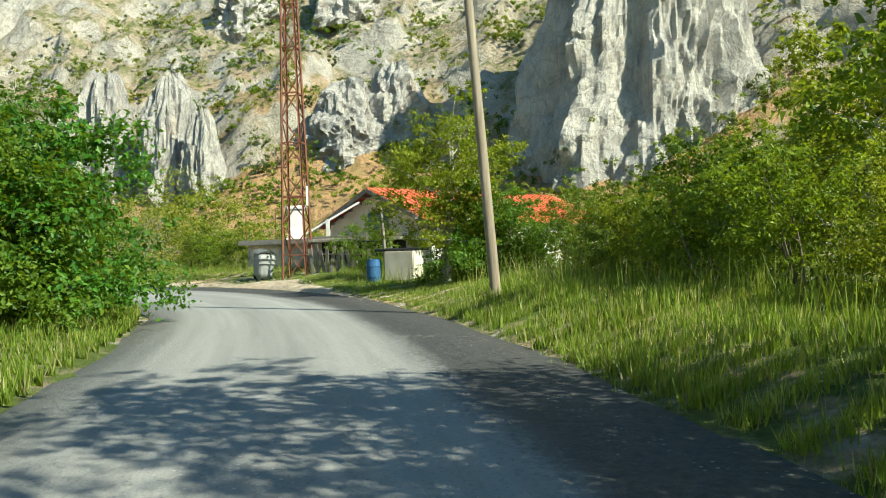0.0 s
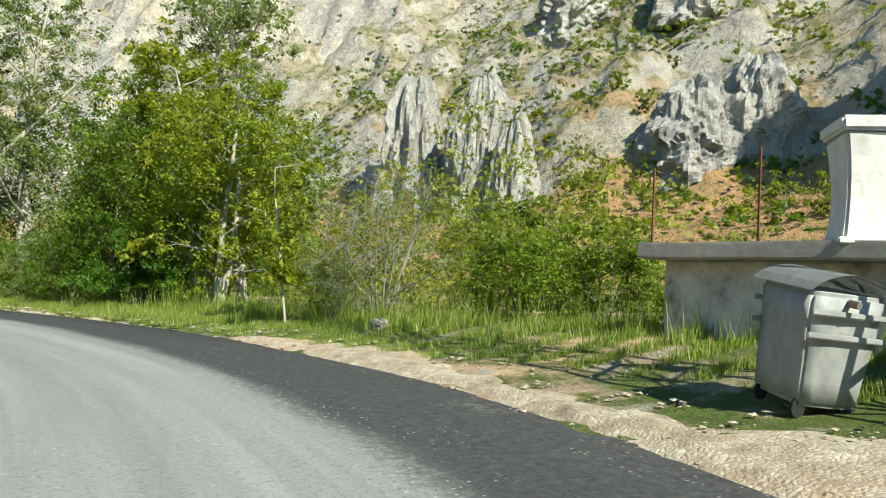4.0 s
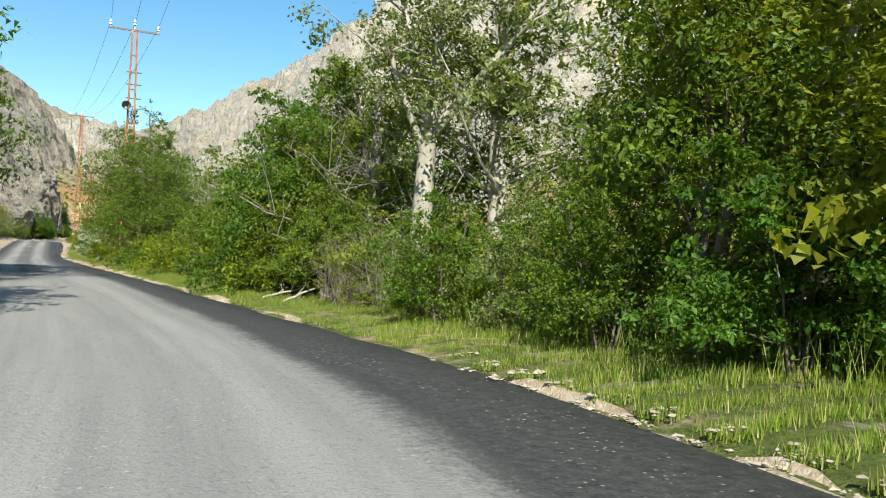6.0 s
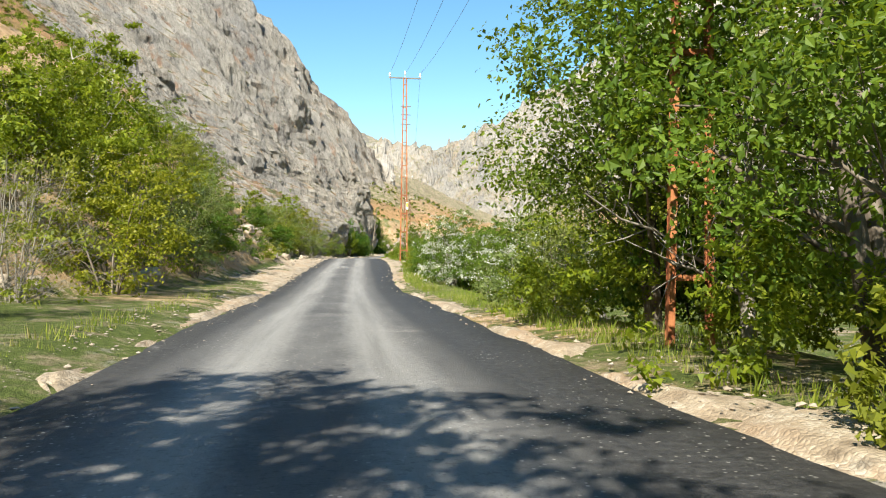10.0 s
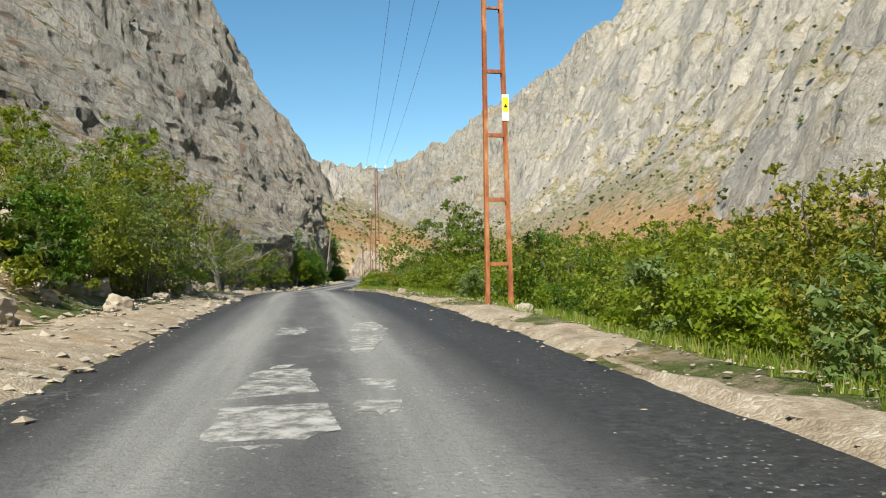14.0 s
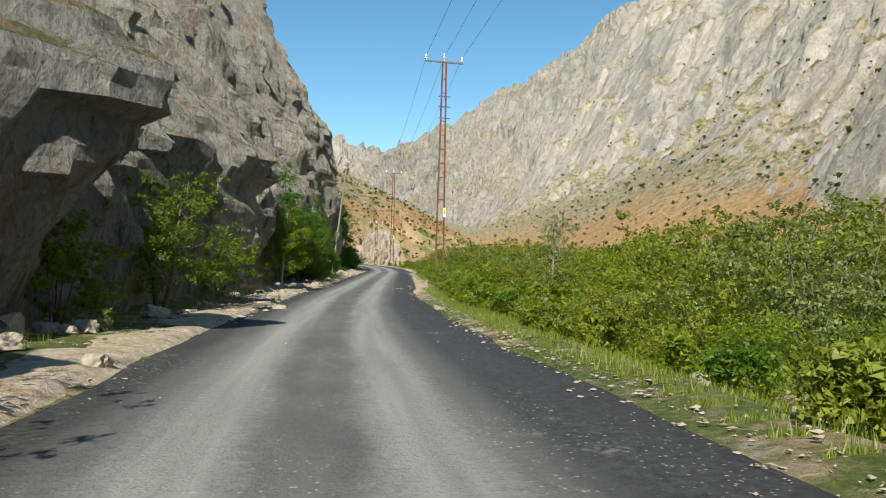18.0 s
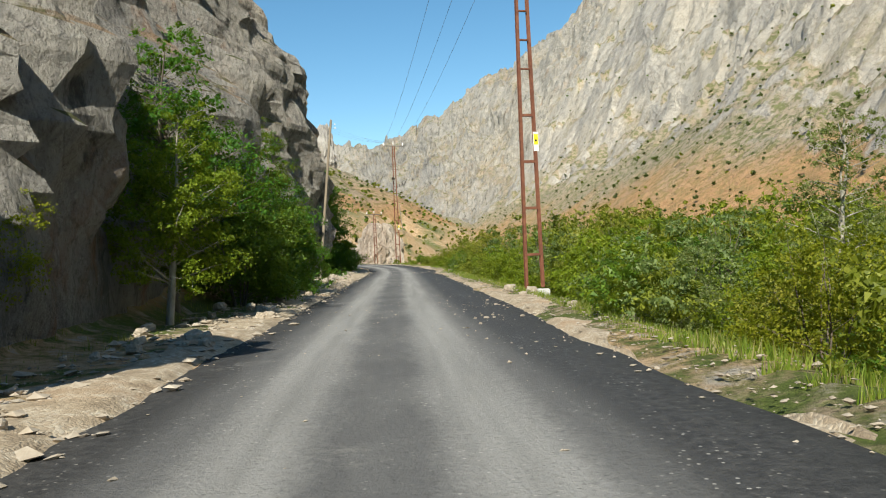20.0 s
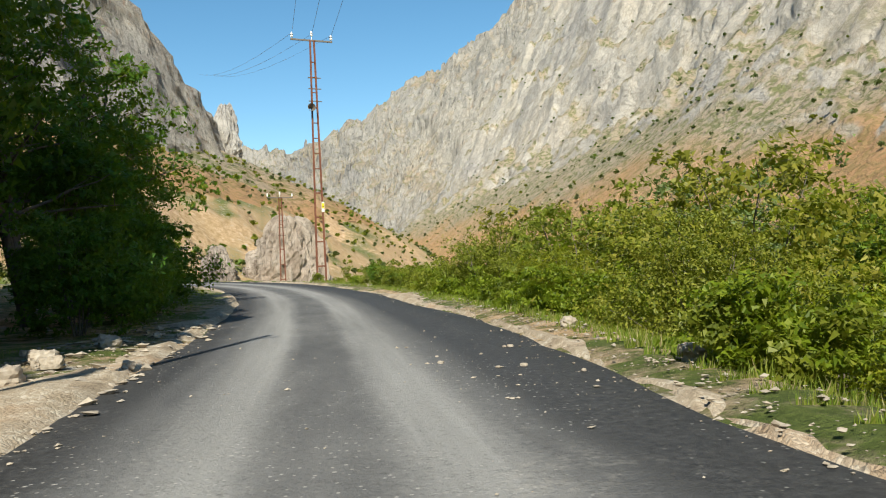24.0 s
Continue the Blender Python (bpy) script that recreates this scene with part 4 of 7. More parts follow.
def outcrop(x, y, z0, size, seed, label="weathered pale grey limestone outcrop on the hillside", turn=0.0, mat=None):
    """A rock tower with vertical clefts; z0 is its foot."""
    nu, nv = (84, 48) if size[0] < 30 else (190, 120)
    a, v = np.meshgrid(np.linspace(0, 2 * np.pi, nu), np.linspace(0, 1, nv), indexing="ij")
    ca, sa = np.cos(a), np.sin(a)
    prof = (1 - v**3.2) ** 0.5 * (1 - 0.25 * v)
    o = seed * 3.7
    clefts = ridged(ca * 1.5 + o, sa * 1.5, v * 3.0, 6)
    r = prof * (0.80 + 0.09 * clefts + 0.34 * fbm(ca * 2.0 + o, sa * 2.0, v * 4.0, 6, 0.55))
    k = 1.0 if size[0] < 30 else 0.22
    if k < 1:
        r = r + prof * (0.10 * (ridged(ca * 6 + o, sa * 6, v * 5, 5) - 0.5) + 0.07 * fbm(ca * 14 + o, sa * 14, v * 12, 4))
    r = r + k * prof * (0.24 * blocks(ca * 2.0 + o, sa * 2.0, v * 3.0, seed, 1.0) + 0.15 * blocks(ca * 4.2 + o, sa * 4.2, v * 7.5, seed + 5, 1.0))
    X, Y = r * ca * size[0] / 2, r * sa * size[1] / 2
    Z = -0.9 * size[2] + v * size[2] * 1.9 * (0.86 + 0.14 * r / (prof + 0.05) * (0.6 + 0.8 * vnoise(X / size[0] * 3.2 + o, Y / size[1] * 3.2, 0.5)))
    ob = new("rock_outcrop", mesh_of("rock_outcrop", np.stack([X, Y, Z], -1).reshape(-1, 3), grid_faces(nu, nv), (mat or M_ROCK,), False))
    ob.matrix_basis = pose(x, y, z0, 0, 0, turn)
    return tagged(ob, label, "rock", "hillside outcrops")


for k, (x, y, top, sx, sy) in enumerate(((120, 103, 38, 18, 19), (118, 86, 37, 18, 18), (113, 76, 27, 12, 12), (127, 52, 21, 20, 20), (133, 44, 25, 16, 18),
                                         (176, 70, 70, 26, 22), (172, 100, 66, 22, 24), (116, -5, 68, 50, 42), (190, 20, 80, 24, 20))):
    z0 = east_z(x, y)
    outcrop(x, y, z0 - 1.0, (sx, sy, max(top - z0 + 5, 12)), k + 1, turn=37 * k)


# ---- steel poles of the power line ----
def lerp(a, b, t):
    return Vector(a).lerp(Vector(b), t)


def ladder_pylon(x, y, z, height, turn, mat, sign=True, horn=False):
    """A slim two-legged steel pole with rungs, a cross-arm and three pin insulators."""
    root = thing("power_pole", "slim rusted steel ladder pole carrying three wires beside the road", "power pole", pose(x, y, z, 0, 0, turn), "poles of the power line")
    foot, head = 0.33, 0.14
    for side in (-1, 1):
        leg = box((0.11, 0.02, height), Matrix.Translation((0, 0.06, height / 2)), 0.003)
        box((0.11, 0.02, height), Matrix.Translation((0, -0.06, height / 2)), 0.003, leg)
        box((0.012, 0.12, height), Matrix.Translation((0.04 * side, 0, height / 2)), 0, leg)
        for v in leg.verts:
            v.co.x += side * (foot + (head - foot) * v.co.z / height)
        part("leg", leg, mat, root)
    zr, k = 1.25, 0
    while zr < height - 0.6:
        w = foot + (head - foot) * zr / height
        part("rung", box((2 * w, 0.09, 0.10 if zr < 7 else 0.06), Matrix.Translation((0, 0, zr)), 0.006), mat, root)
        zr += 1.75 if zr < 8 else 1.1
    part("footing", box((1.0, 0.6, 0.5), Matrix.Translation((0, 0, -0.3)), 0.03), M_CONCRETE, root, "low concrete footing")
    arm = box((3.1, 0.09, 0.12), Matrix.Translation((0, 0.1, height)), 0.008)
    part("crossarm", arm, M_STEEL, root)
    for px in (-1.45, 0, 1.45):
        bm = bmesh.new()
        lift = 0.12 if px else 0.3
        for r1, r2, h0, h1 in ((0.03, 0.03, 0, lift), (0.11, 0.08, lift, lift + 0.1), (0.07, 0.13, lift + 0.1, lift + 0.16), (0.10, 0.05, lift + 0.16, lift + 0.34)):
            bmesh.ops.create_cone(bm, cap_ends=True, segments=10, radius1=r1, radius2=r2, depth=h1 - h0, matrix=Matrix.Translation((px, 0.1, height + 0.05 + (h0 + h1) / 2)))
        part("insulator", bm, M_PORCELAIN, root, "white porcelain insulator")
    for zb in (height - 2.7, height - 3.5, height - 4.4):
        part("bracket", box((0.95, 0.07, 0.07), Matrix.Translation((0.1, 0.12, zb)), 0.006), M_STEEL, root)
    if sign:
        plate = part("warning_plate", box((0.20, 0.012, 0.72), Matrix.Translation((foot - 0.05, -0.09, 5.5)), 0.004), M_SIGNWHITE, root, "white plate with a yellow danger triangle")
        part("yellow_panel", box((0.17, 0.006, 0.40), Matrix.Translation((foot - 0.05, -0.1, 5.58)), 0.002), M_SIGNYELLOW, plate, "yellow warning panel")
        tri = bmesh.new()
        pts = [tri.verts.new((foot - 0.05 + a, -0.106, 5.5 + b)) for a, b in ((-0.055, 0), (0.055, 0), (0, 0.11))]
        tri.faces.new(pts)
        bmesh.ops.solidify(tri, geom=tri.faces[:], thickness=0.004)
        part("triangle", tri, M_BLACK, plate, "black danger triangle")
    if horn:
        bm = bmesh.new()
        bmesh.ops.create_cone(bm, cap_ends=False, segments=14, radius1=0.08, radius2=0.3, depth=0.5, matrix=Matrix.Translation((-0.35, -0.25, height - 5.0)) @ Matrix.Rotation(radians(80), 4, "X"))
        bmesh.ops.solidify(bm, geom=bm.faces[:], thickness=0.01)
        part("horn_loudspeaker", bm, M_STEEL, root, "grey horn loudspeaker")
    return root


POLES = [(11.15, 76.4, -0.55, 15.4, 4), (6.28, 141.4, 0.0, 17.7, 6), (5.95, 241.4, 0.05, 17.3, 8), (6.95, 331, 0.85, 17.55, 12)]
for k, (x, y, z, h, turn) in enumerate(POLES):
    ladder_pylon(x, y, z, h, turn, M_RUST if k < 2 else M_RUSTDARK, sign=k > 0, horn=k in (0, 3))


def lattice_pylon(x, y, z, height, turn):
    """A four-legged lattice pole with diagonal bracing."""
    root = thing("lattice_pole", "rusty four-legged lattice pole with crossed bracing beside the shed", "power pole", pose(x, y, z, 0, 0, turn), "poles of the power line")
    foot, head = 0.55, 0.22
    def corner(i, t):
        w = foot + (head - foot) * t
        return Vector(((-1, 1, 1, -1)[i] * w, (-1, -1, 1, 1)[i] * w, t * height))
    for i in range(4):
        part("leg", angle_bar(corner(i, 0), corner(i, 1), 0.08, 0.012, None, radians(90 * i)), M_RUSTDARK, root)
    levels = [0.0]
    while levels[-1] < 0.97:
        levels.append(levels[-1] + 0.085 * (1 - 0.45 * levels[-1]))
    levels = [min(l, 0.99) for l in levels]
    for k, (a, b) in enumerate(zip(levels, levels[1:])):
        for i in range(4):
            j = (i + 1) % 4
            p, q = (corner(i, a), corner(j, b)) if (k + i) % 2 else (corner(j, a), corner(i, b))
            part("brace", angle_bar(p, q, 0.05, 0.008), M_RUSTDARK, root)
            if k % 2 == 0:
                part("strut", angle_bar(corner(i, b), corner(j, b), 0.06, 0.008), M_RUSTDARK, root)
    part("warning_plate", box((0.26, 0.012, 0.9), Matrix.Translation((0.1, -0.52, 4.1)), 0.004), M_SIGNWHITE, root, "white and yellow warning plate")
    part("crossarm", box((3.1, 0.1, 0.12), Matrix.Translation((0, 0, height)), 0.008), M_STEEL, root)
    for px in (-1.45, 0, 1.45):
        bm = bmesh.new()
        bmesh.ops.create_cone(bm, cap_ends=True, segments=10, radius1=0.12, radius2=0.06, depth=0.4, matrix=Matrix.Translation((px, 0, height + 0.26)))
        part("insulator", bm, M_PORCELAIN, root, "white porcelain insulator")
    return root


lattice_pylon(12.35, 5.2, -0.1, 16.5, 10)


def wire(a, b, sag, r=0.012):
    a, b = np.array(a), np.array(b)
    t = np.linspace(0, 1, 25)[:, None]
    p = a + (b - a) * t
    p[:, 2] -= 4 * sag * (t * (1 - t))[:, 0]
    v, f = tube(p, np.full(25, r), 5)
    ob = new("power_line_wire", mesh_of("wire", v, f, (M_WIRE,), True))
    return tagged(ob, "thin sagging aluminium power wire between poles", "wire", "power line wires")


tops = [(12.35, 5.2, 16.9, 10)] + [(x, y, z + h + 0.45, t) for x, y, z, h, t in POLES] + [(-6, 430, 40, 20)]
for a, b in zip(tops, tops[1:]):
    for px in (-1.45, 0, 1.45):
        pa = (a[0] + px * math.cos(radians(a[3])), a[1] + px * math.sin(radians(a[3])), a[2])
        pb = (b[0] + px * math.cos(radians(b[3])), b[1] + px * math.sin(radians(b[3])), b[2])
        wire(pa, pb, 1.3)


# ---- trees and shrubs ----
def leaves(centres, radii, count, size, rng, shell=0.55, droop=0.3, coarse=False):
    """Arrays of small folded leaves round the clump centres."""
    centres, radii = np.asarray(centres, float), np.asarray(radii, float)
    w = radii**2
    pick = rng.choice(len(centres), count, p=w / w.sum())
    d = rng.normal(size=(count, 3))
    d /= np.linalg.norm(d, axis=1)[:, None]
    r = radii[pick] * (shell + (1 - shell) * rng.random(count)) * (0.75 + 0.5 * rng.random(count) ** 2)
    p = centres[pick] + d * r[:, None] * (1, 1, 0.82)
    # leaves gather in sprays with gaps between them
    sprays = max(1, count // 24)
    home = rng.integers(0, sprays, count)
    loose = np.clip(radii[pick[home]] * 0.2, 0.08, 0.34) * (0.6 + 0.8 * rng.random(count))
    p = p[home] + rng.normal(size=(count, 3)) * loose[:, None] * (1, 1, 0.6)
    d = d[home]
    n = d * 0.7 + rng.normal(size=(count, 3)) * 0.55 + (0, 0, 0.55)
    n /= np.linalg.norm(n, axis=1)[:, None]
    a = np.cross(n, rng.normal(size=(count, 3)))
    a /= np.linalg.norm(a, axis=1)[:, None] + 1e-9
    a[:, 2] -= droop * rng.random(count)
    b = np.cross(n, a)
    s = size * (0.6 + 0.8 * rng.random(count))[:, None]
    fold = n * s * 0.12
    if coarse:
        v = np.stack([p - a * s * 0.5 + b * s * 0.32, p + a * s * 0.6, p - a * s * 0.5 - b * s * 0.32], 1).reshape(-1, 3)
        return v, np.arange(count * 3).reshape(-1, 3)
    v = np.stack([p - a * s * 0.5, p + b * s * 0.3 + fold, p + a * s * 0.5, p - b * s * 0.3 + fold], 1).reshape(-1, 3)
    q = np.arange(count)[:, None] * 4
    f = np.concatenate([q + (0, 1, 2), q + (0, 2, 3)], 1).reshape(-1, 3)
    return v, f


def branch_line(a, b, rng, bend=0.12, n=7):
    a, b = np.asarray(a, float), np.asarray(b, float)
    t = np.linspace(0, 1, n)[:, None]
    L = np.linalg.norm(b - a)
    wob = np.cumsum(rng.normal(size=(n, 3)), 0) * bend * L / n
    return a + (b - a) * t + wob * t


def skeleton_of(height, spread, rng, stems=1, limbs=9, bole=0.3, lean=(0, 0), base_r=None, up=0.55, twigs=4):
    """Stems, limbs and twigs of a tree; returns tube pieces for stems and limbs and the twig ends."""
    base_r = base_r or height * 0.022
    stem_p, limb_p, ends = [], [], []
    for s in range(stems):
        a0 = rng.random() * 6.283
        tip = np.array([lean[0] + (stems > 1) * spread * 0.45 * math.cos(a0), lean[1] + (stems > 1) * spread * 0.45 * math.sin(a0), height * (0.82 + 0.16 * rng.random())])
        root = np.array([(stems > 1) * 0.15 * math.cos(a0), (stems > 1) * 0.15 * math.sin(a0), -0.25])
        line = branch_line(root, tip, rng, 0.16, 10)
        r0 = base_r / math.sqrt(stems)
        stem_p.append(tube(line, np.linspace(r0 * 1.15, r0 * 0.16, 10), 8 if stems < 4 else 5))
        for k in range(limbs):
            t = bole + (0.97 - bole) * (k + rng.random()) / limbs
            o = line[0] + (line[-1] - line[0]) * t
            i = min(int(t * 9), 8)
            o = line[i] + (line[i + 1] - line[i]) * (t * 9 - i)
            az = k * 2.4 + rng.random() * 1.2
            reach = spread * (1 - 0.55 * max(0, (t - bole) / (1 - bole))) * (0.55 + 0.5 * rng.random())
            e = o + (math.cos(az) * reach, math.sin(az) * reach, reach * up * (0.4 + 0.9 * rng.random()))
            ln = branch_line(o, e, rng, 0.22, 6)
            rr = r0 * (1 - 0.8 * t) * 0.5
            own = [tube(ln, np.linspace(rr, rr * 0.25, 6), 5 if stems < 4 else 3)]
            ends.append((e, reach))
            for q in range(twigs):
                u = 0.35 + 0.6 * rng.random()
                o2 = ln[0] + (ln[-1] - ln[0]) * u
                e2 = o2 + rng.normal(size=3) * reach * 0.3 + (0, 0, reach * 0.16)
                if stems < 4 or stems > 8:
                    own.append(tube(branch_line(o2, e2, rng, 0.2, 4), np.linspace(rr * 0.32, rr * 0.1, 4), 3))
                ends.append((e2, reach * 0.7))
            limb_p.append((s, joined(own)))
        ends.append((tip, spread * 0.5))
    return stem_p, limb_p, ends


def tree(name, label, category, seed, height, spread, leaf, bark=None, count=9000, size=0.13, clump=0.42, coarse=False, m=None, group="roadside trees", blossom=0, **how):
    """A tree or tall shrub: trunk, limbs and a crown of separate leaves."""
    rng = np.random.default_rng(seed)
    bark = bark or M_BARK
    stem_p, limb_p, ends = skeleton_of(height, spread, rng, **how)
    root = thing(name, label, category, m, group)
    for k, sp in enumerate(stem_p):
        if len(stem_p) > 3:
            # a shrub's stem carries its own side shoots
            under(new("stem", mesh_of("stem", *joined([sp] + [l for s, l in limb_p if s == k]), (bark,), True)), root)
            continue
        under(new("trunk", mesh_of("trunk", *sp, (bark,), True)), root)
        for s, l in limb_p:
            if s == k:
                under(new("limb", mesh_of("limb", *l, (bark,), True)), root)
    if count:
        c = np.array([e for e, _ in ends])
        r = np.array([max(0.25, w * clump * (0.7 + 0.6 * rng.random())) for _, w in ends])
        under(new("crown", mesh_of("crown", *leaves(c, r, count, size, rng, coarse=coarse), (leaf,))), root)
        if blossom:
            v, f = leaves(c, r * 1.08, blossom, size * 1.1, rng, 0.92)
            under(new("blossom", mesh_of("blossom", v, f, (L_FLOWER,))), root)
    return root


TREES = {}
# how large each kind grows here
GROWTH = {"bush_dark": 0.9, "bush_mid": 0.8, "tree_yellow_far": 0.95, "bush_yellow": 0.75, "bush_mid_far": 0.7, "tree_yellow": 0.88, "bush_dark_far": 0.72, "bush_yellow_far": 0.72, "bush_bare": 1.05, "tree_bare_far": 0.75,
          "bush_grey": 0.65, "tree_grey_far": 1.05, "bush_flower": 0.8, "tree_dark_far": 1.15, "bush_bare_far": 0.95, "bush_olive_far": 0.85, "bush_olive": 0.8}


def plant(kind, x, y, scale=1.0, turn=None, dz=0.0, stretch=1.0):
    """Stands a copy of a kind of tree at a place."""
    turn = (x * 53.7 + y * 31.1) % 360 if turn is None else turn
    scale = scale * GROWTH.get(kind, 1.0)
    m = pose(x, y, ground_at(x, y) + dz, 0, 0, turn) @ Matrix.Diagonal((scale, scale, scale * stretch, 1))
    first = TREES[kind]
    if not first["used"]:
        first["used"] = True
        first["ob"].matrix_basis = m
        return first["ob"]
    return copy_thing(first["ob"], m @ Matrix.Diagonal((*(1 / k for k in first["ob"].scale), 1)))


def kind_of(key, *args, **kw):
    """A kind of plant, and a lighter build of it for the far places."""
    fine = {**kw, "count": int(kw["count"] * 1.8), "size": kw["size"] * 0.86}
    TREES[key] = {"ob": tree(*args, **fine), "used": False}
    few = {**kw, "count": int(kw["count"] * 1.2), "size": kw["size"] * 1.0, "coarse": True, "twigs": max(3, kw.get("twigs", 4) - 3)}
    if "blossom" in few:
        few["blossom"] = few["blossom"] // 2
    TREES[key + "_far"] = {"ob": tree(*args, **few), "used": False}


kind_of("bush_dark", "shrub", "dense dark-green leafy shrub beside the road", "shrub", 3, 4.4, 2.6, L_DARK, count=11000, size=0.16, stems=6, limbs=7, bole=0.04, clump=0.5, group="roadside shrubs")
kind_of("bush_mid", "shrub", "rounded bright green shrub beside the road", "shrub", 4, 3.8, 2.3, L_MID, count=7000, size=0.12, stems=5, limbs=6, bole=0.06, group="roadside shrubs")
kind_of("bush_grey", "shrub", "grey-green twiggy shrub beside the road", "shrub", 5, 3.6, 2.2, L_GREY, count=7000, size=0.095, stems=6, limbs=6, bole=0.05, group="roadside shrubs")
kind_of("bush_yellow", "shrub", "yellow-green leafy shrub on the bank", "shrub", 6, 4.0, 2.3, L_YELLOW, count=7000, size=0.12, stems=5, limbs=6, bole=0.06, group="roadside shrubs")
kind_of("bush_flower", "hawthorn_shrub", "green shrub covered in white blossom", "shrub", 7, 4.6, 2.6, L_MID, count=7000, size=0.115, stems=4, limbs=7, bole=0.08, group="roadside shrubs", blossom=5000)
kind_of("bush_bare", "dry_shrub", "bare grey-brown twiggy shrub with few leaves", "shrub", 8, 3.4, 2.2, L_OLIVE, M_TWIG, count=1800, size=0.09, stems=9, limbs=9, bole=0.05, twigs=9, group="roadside shrubs")
kind_of("tree_mid", "tree", "broadleaf tree with fresh green crown by the road", "tree", 9, 8.5, 3.4, L_MID, count=16000, size=0.125, limbs=16, bole=0.16, stems=2)
kind_of("tree_yellow", "tree", "young tree with sunlit yellow-green leaves", "tree", 10, 8.0, 2.8, L_YELLOW, M_PALEBARK, count=12000, size=0.14, limbs=16, bole=0.16, stems=2)
kind_of("tree_dark", "tree", "dense dark green broadleaf tree", "tree", 12, 9.0, 3.6, L_DARK, count=12000, size=0.15, limbs=16, bole=0.23, stems=2)
kind_of("tree_grey", "poplar_tree", "tall poplar with pale bark and small grey-green leaves", "tree", 13, 13.0, 3.4, L_GREY, M_PALEBARK, count=13000, size=0.14, limbs=22, bole=0.2, stems=2)
kind_of("tree_bare", "bare_tree", "almost leafless tree with fine grey branches", "tree", 14, 8.0, 3.6, L_OLIVE, M_TWIG, count=1600, size=0.1, limbs=18, bole=0.15, twigs=10, stems=2)
kind_of("bush_olive", "shrub", "large rounded olive-green willow shrub on the valley floor", "shrub", 16, 5.2, 3.0, L_OLIVE, count=9000, size=0.15, stems=6, limbs=6, bole=0.03, clump=0.55, group="valley shrubs")

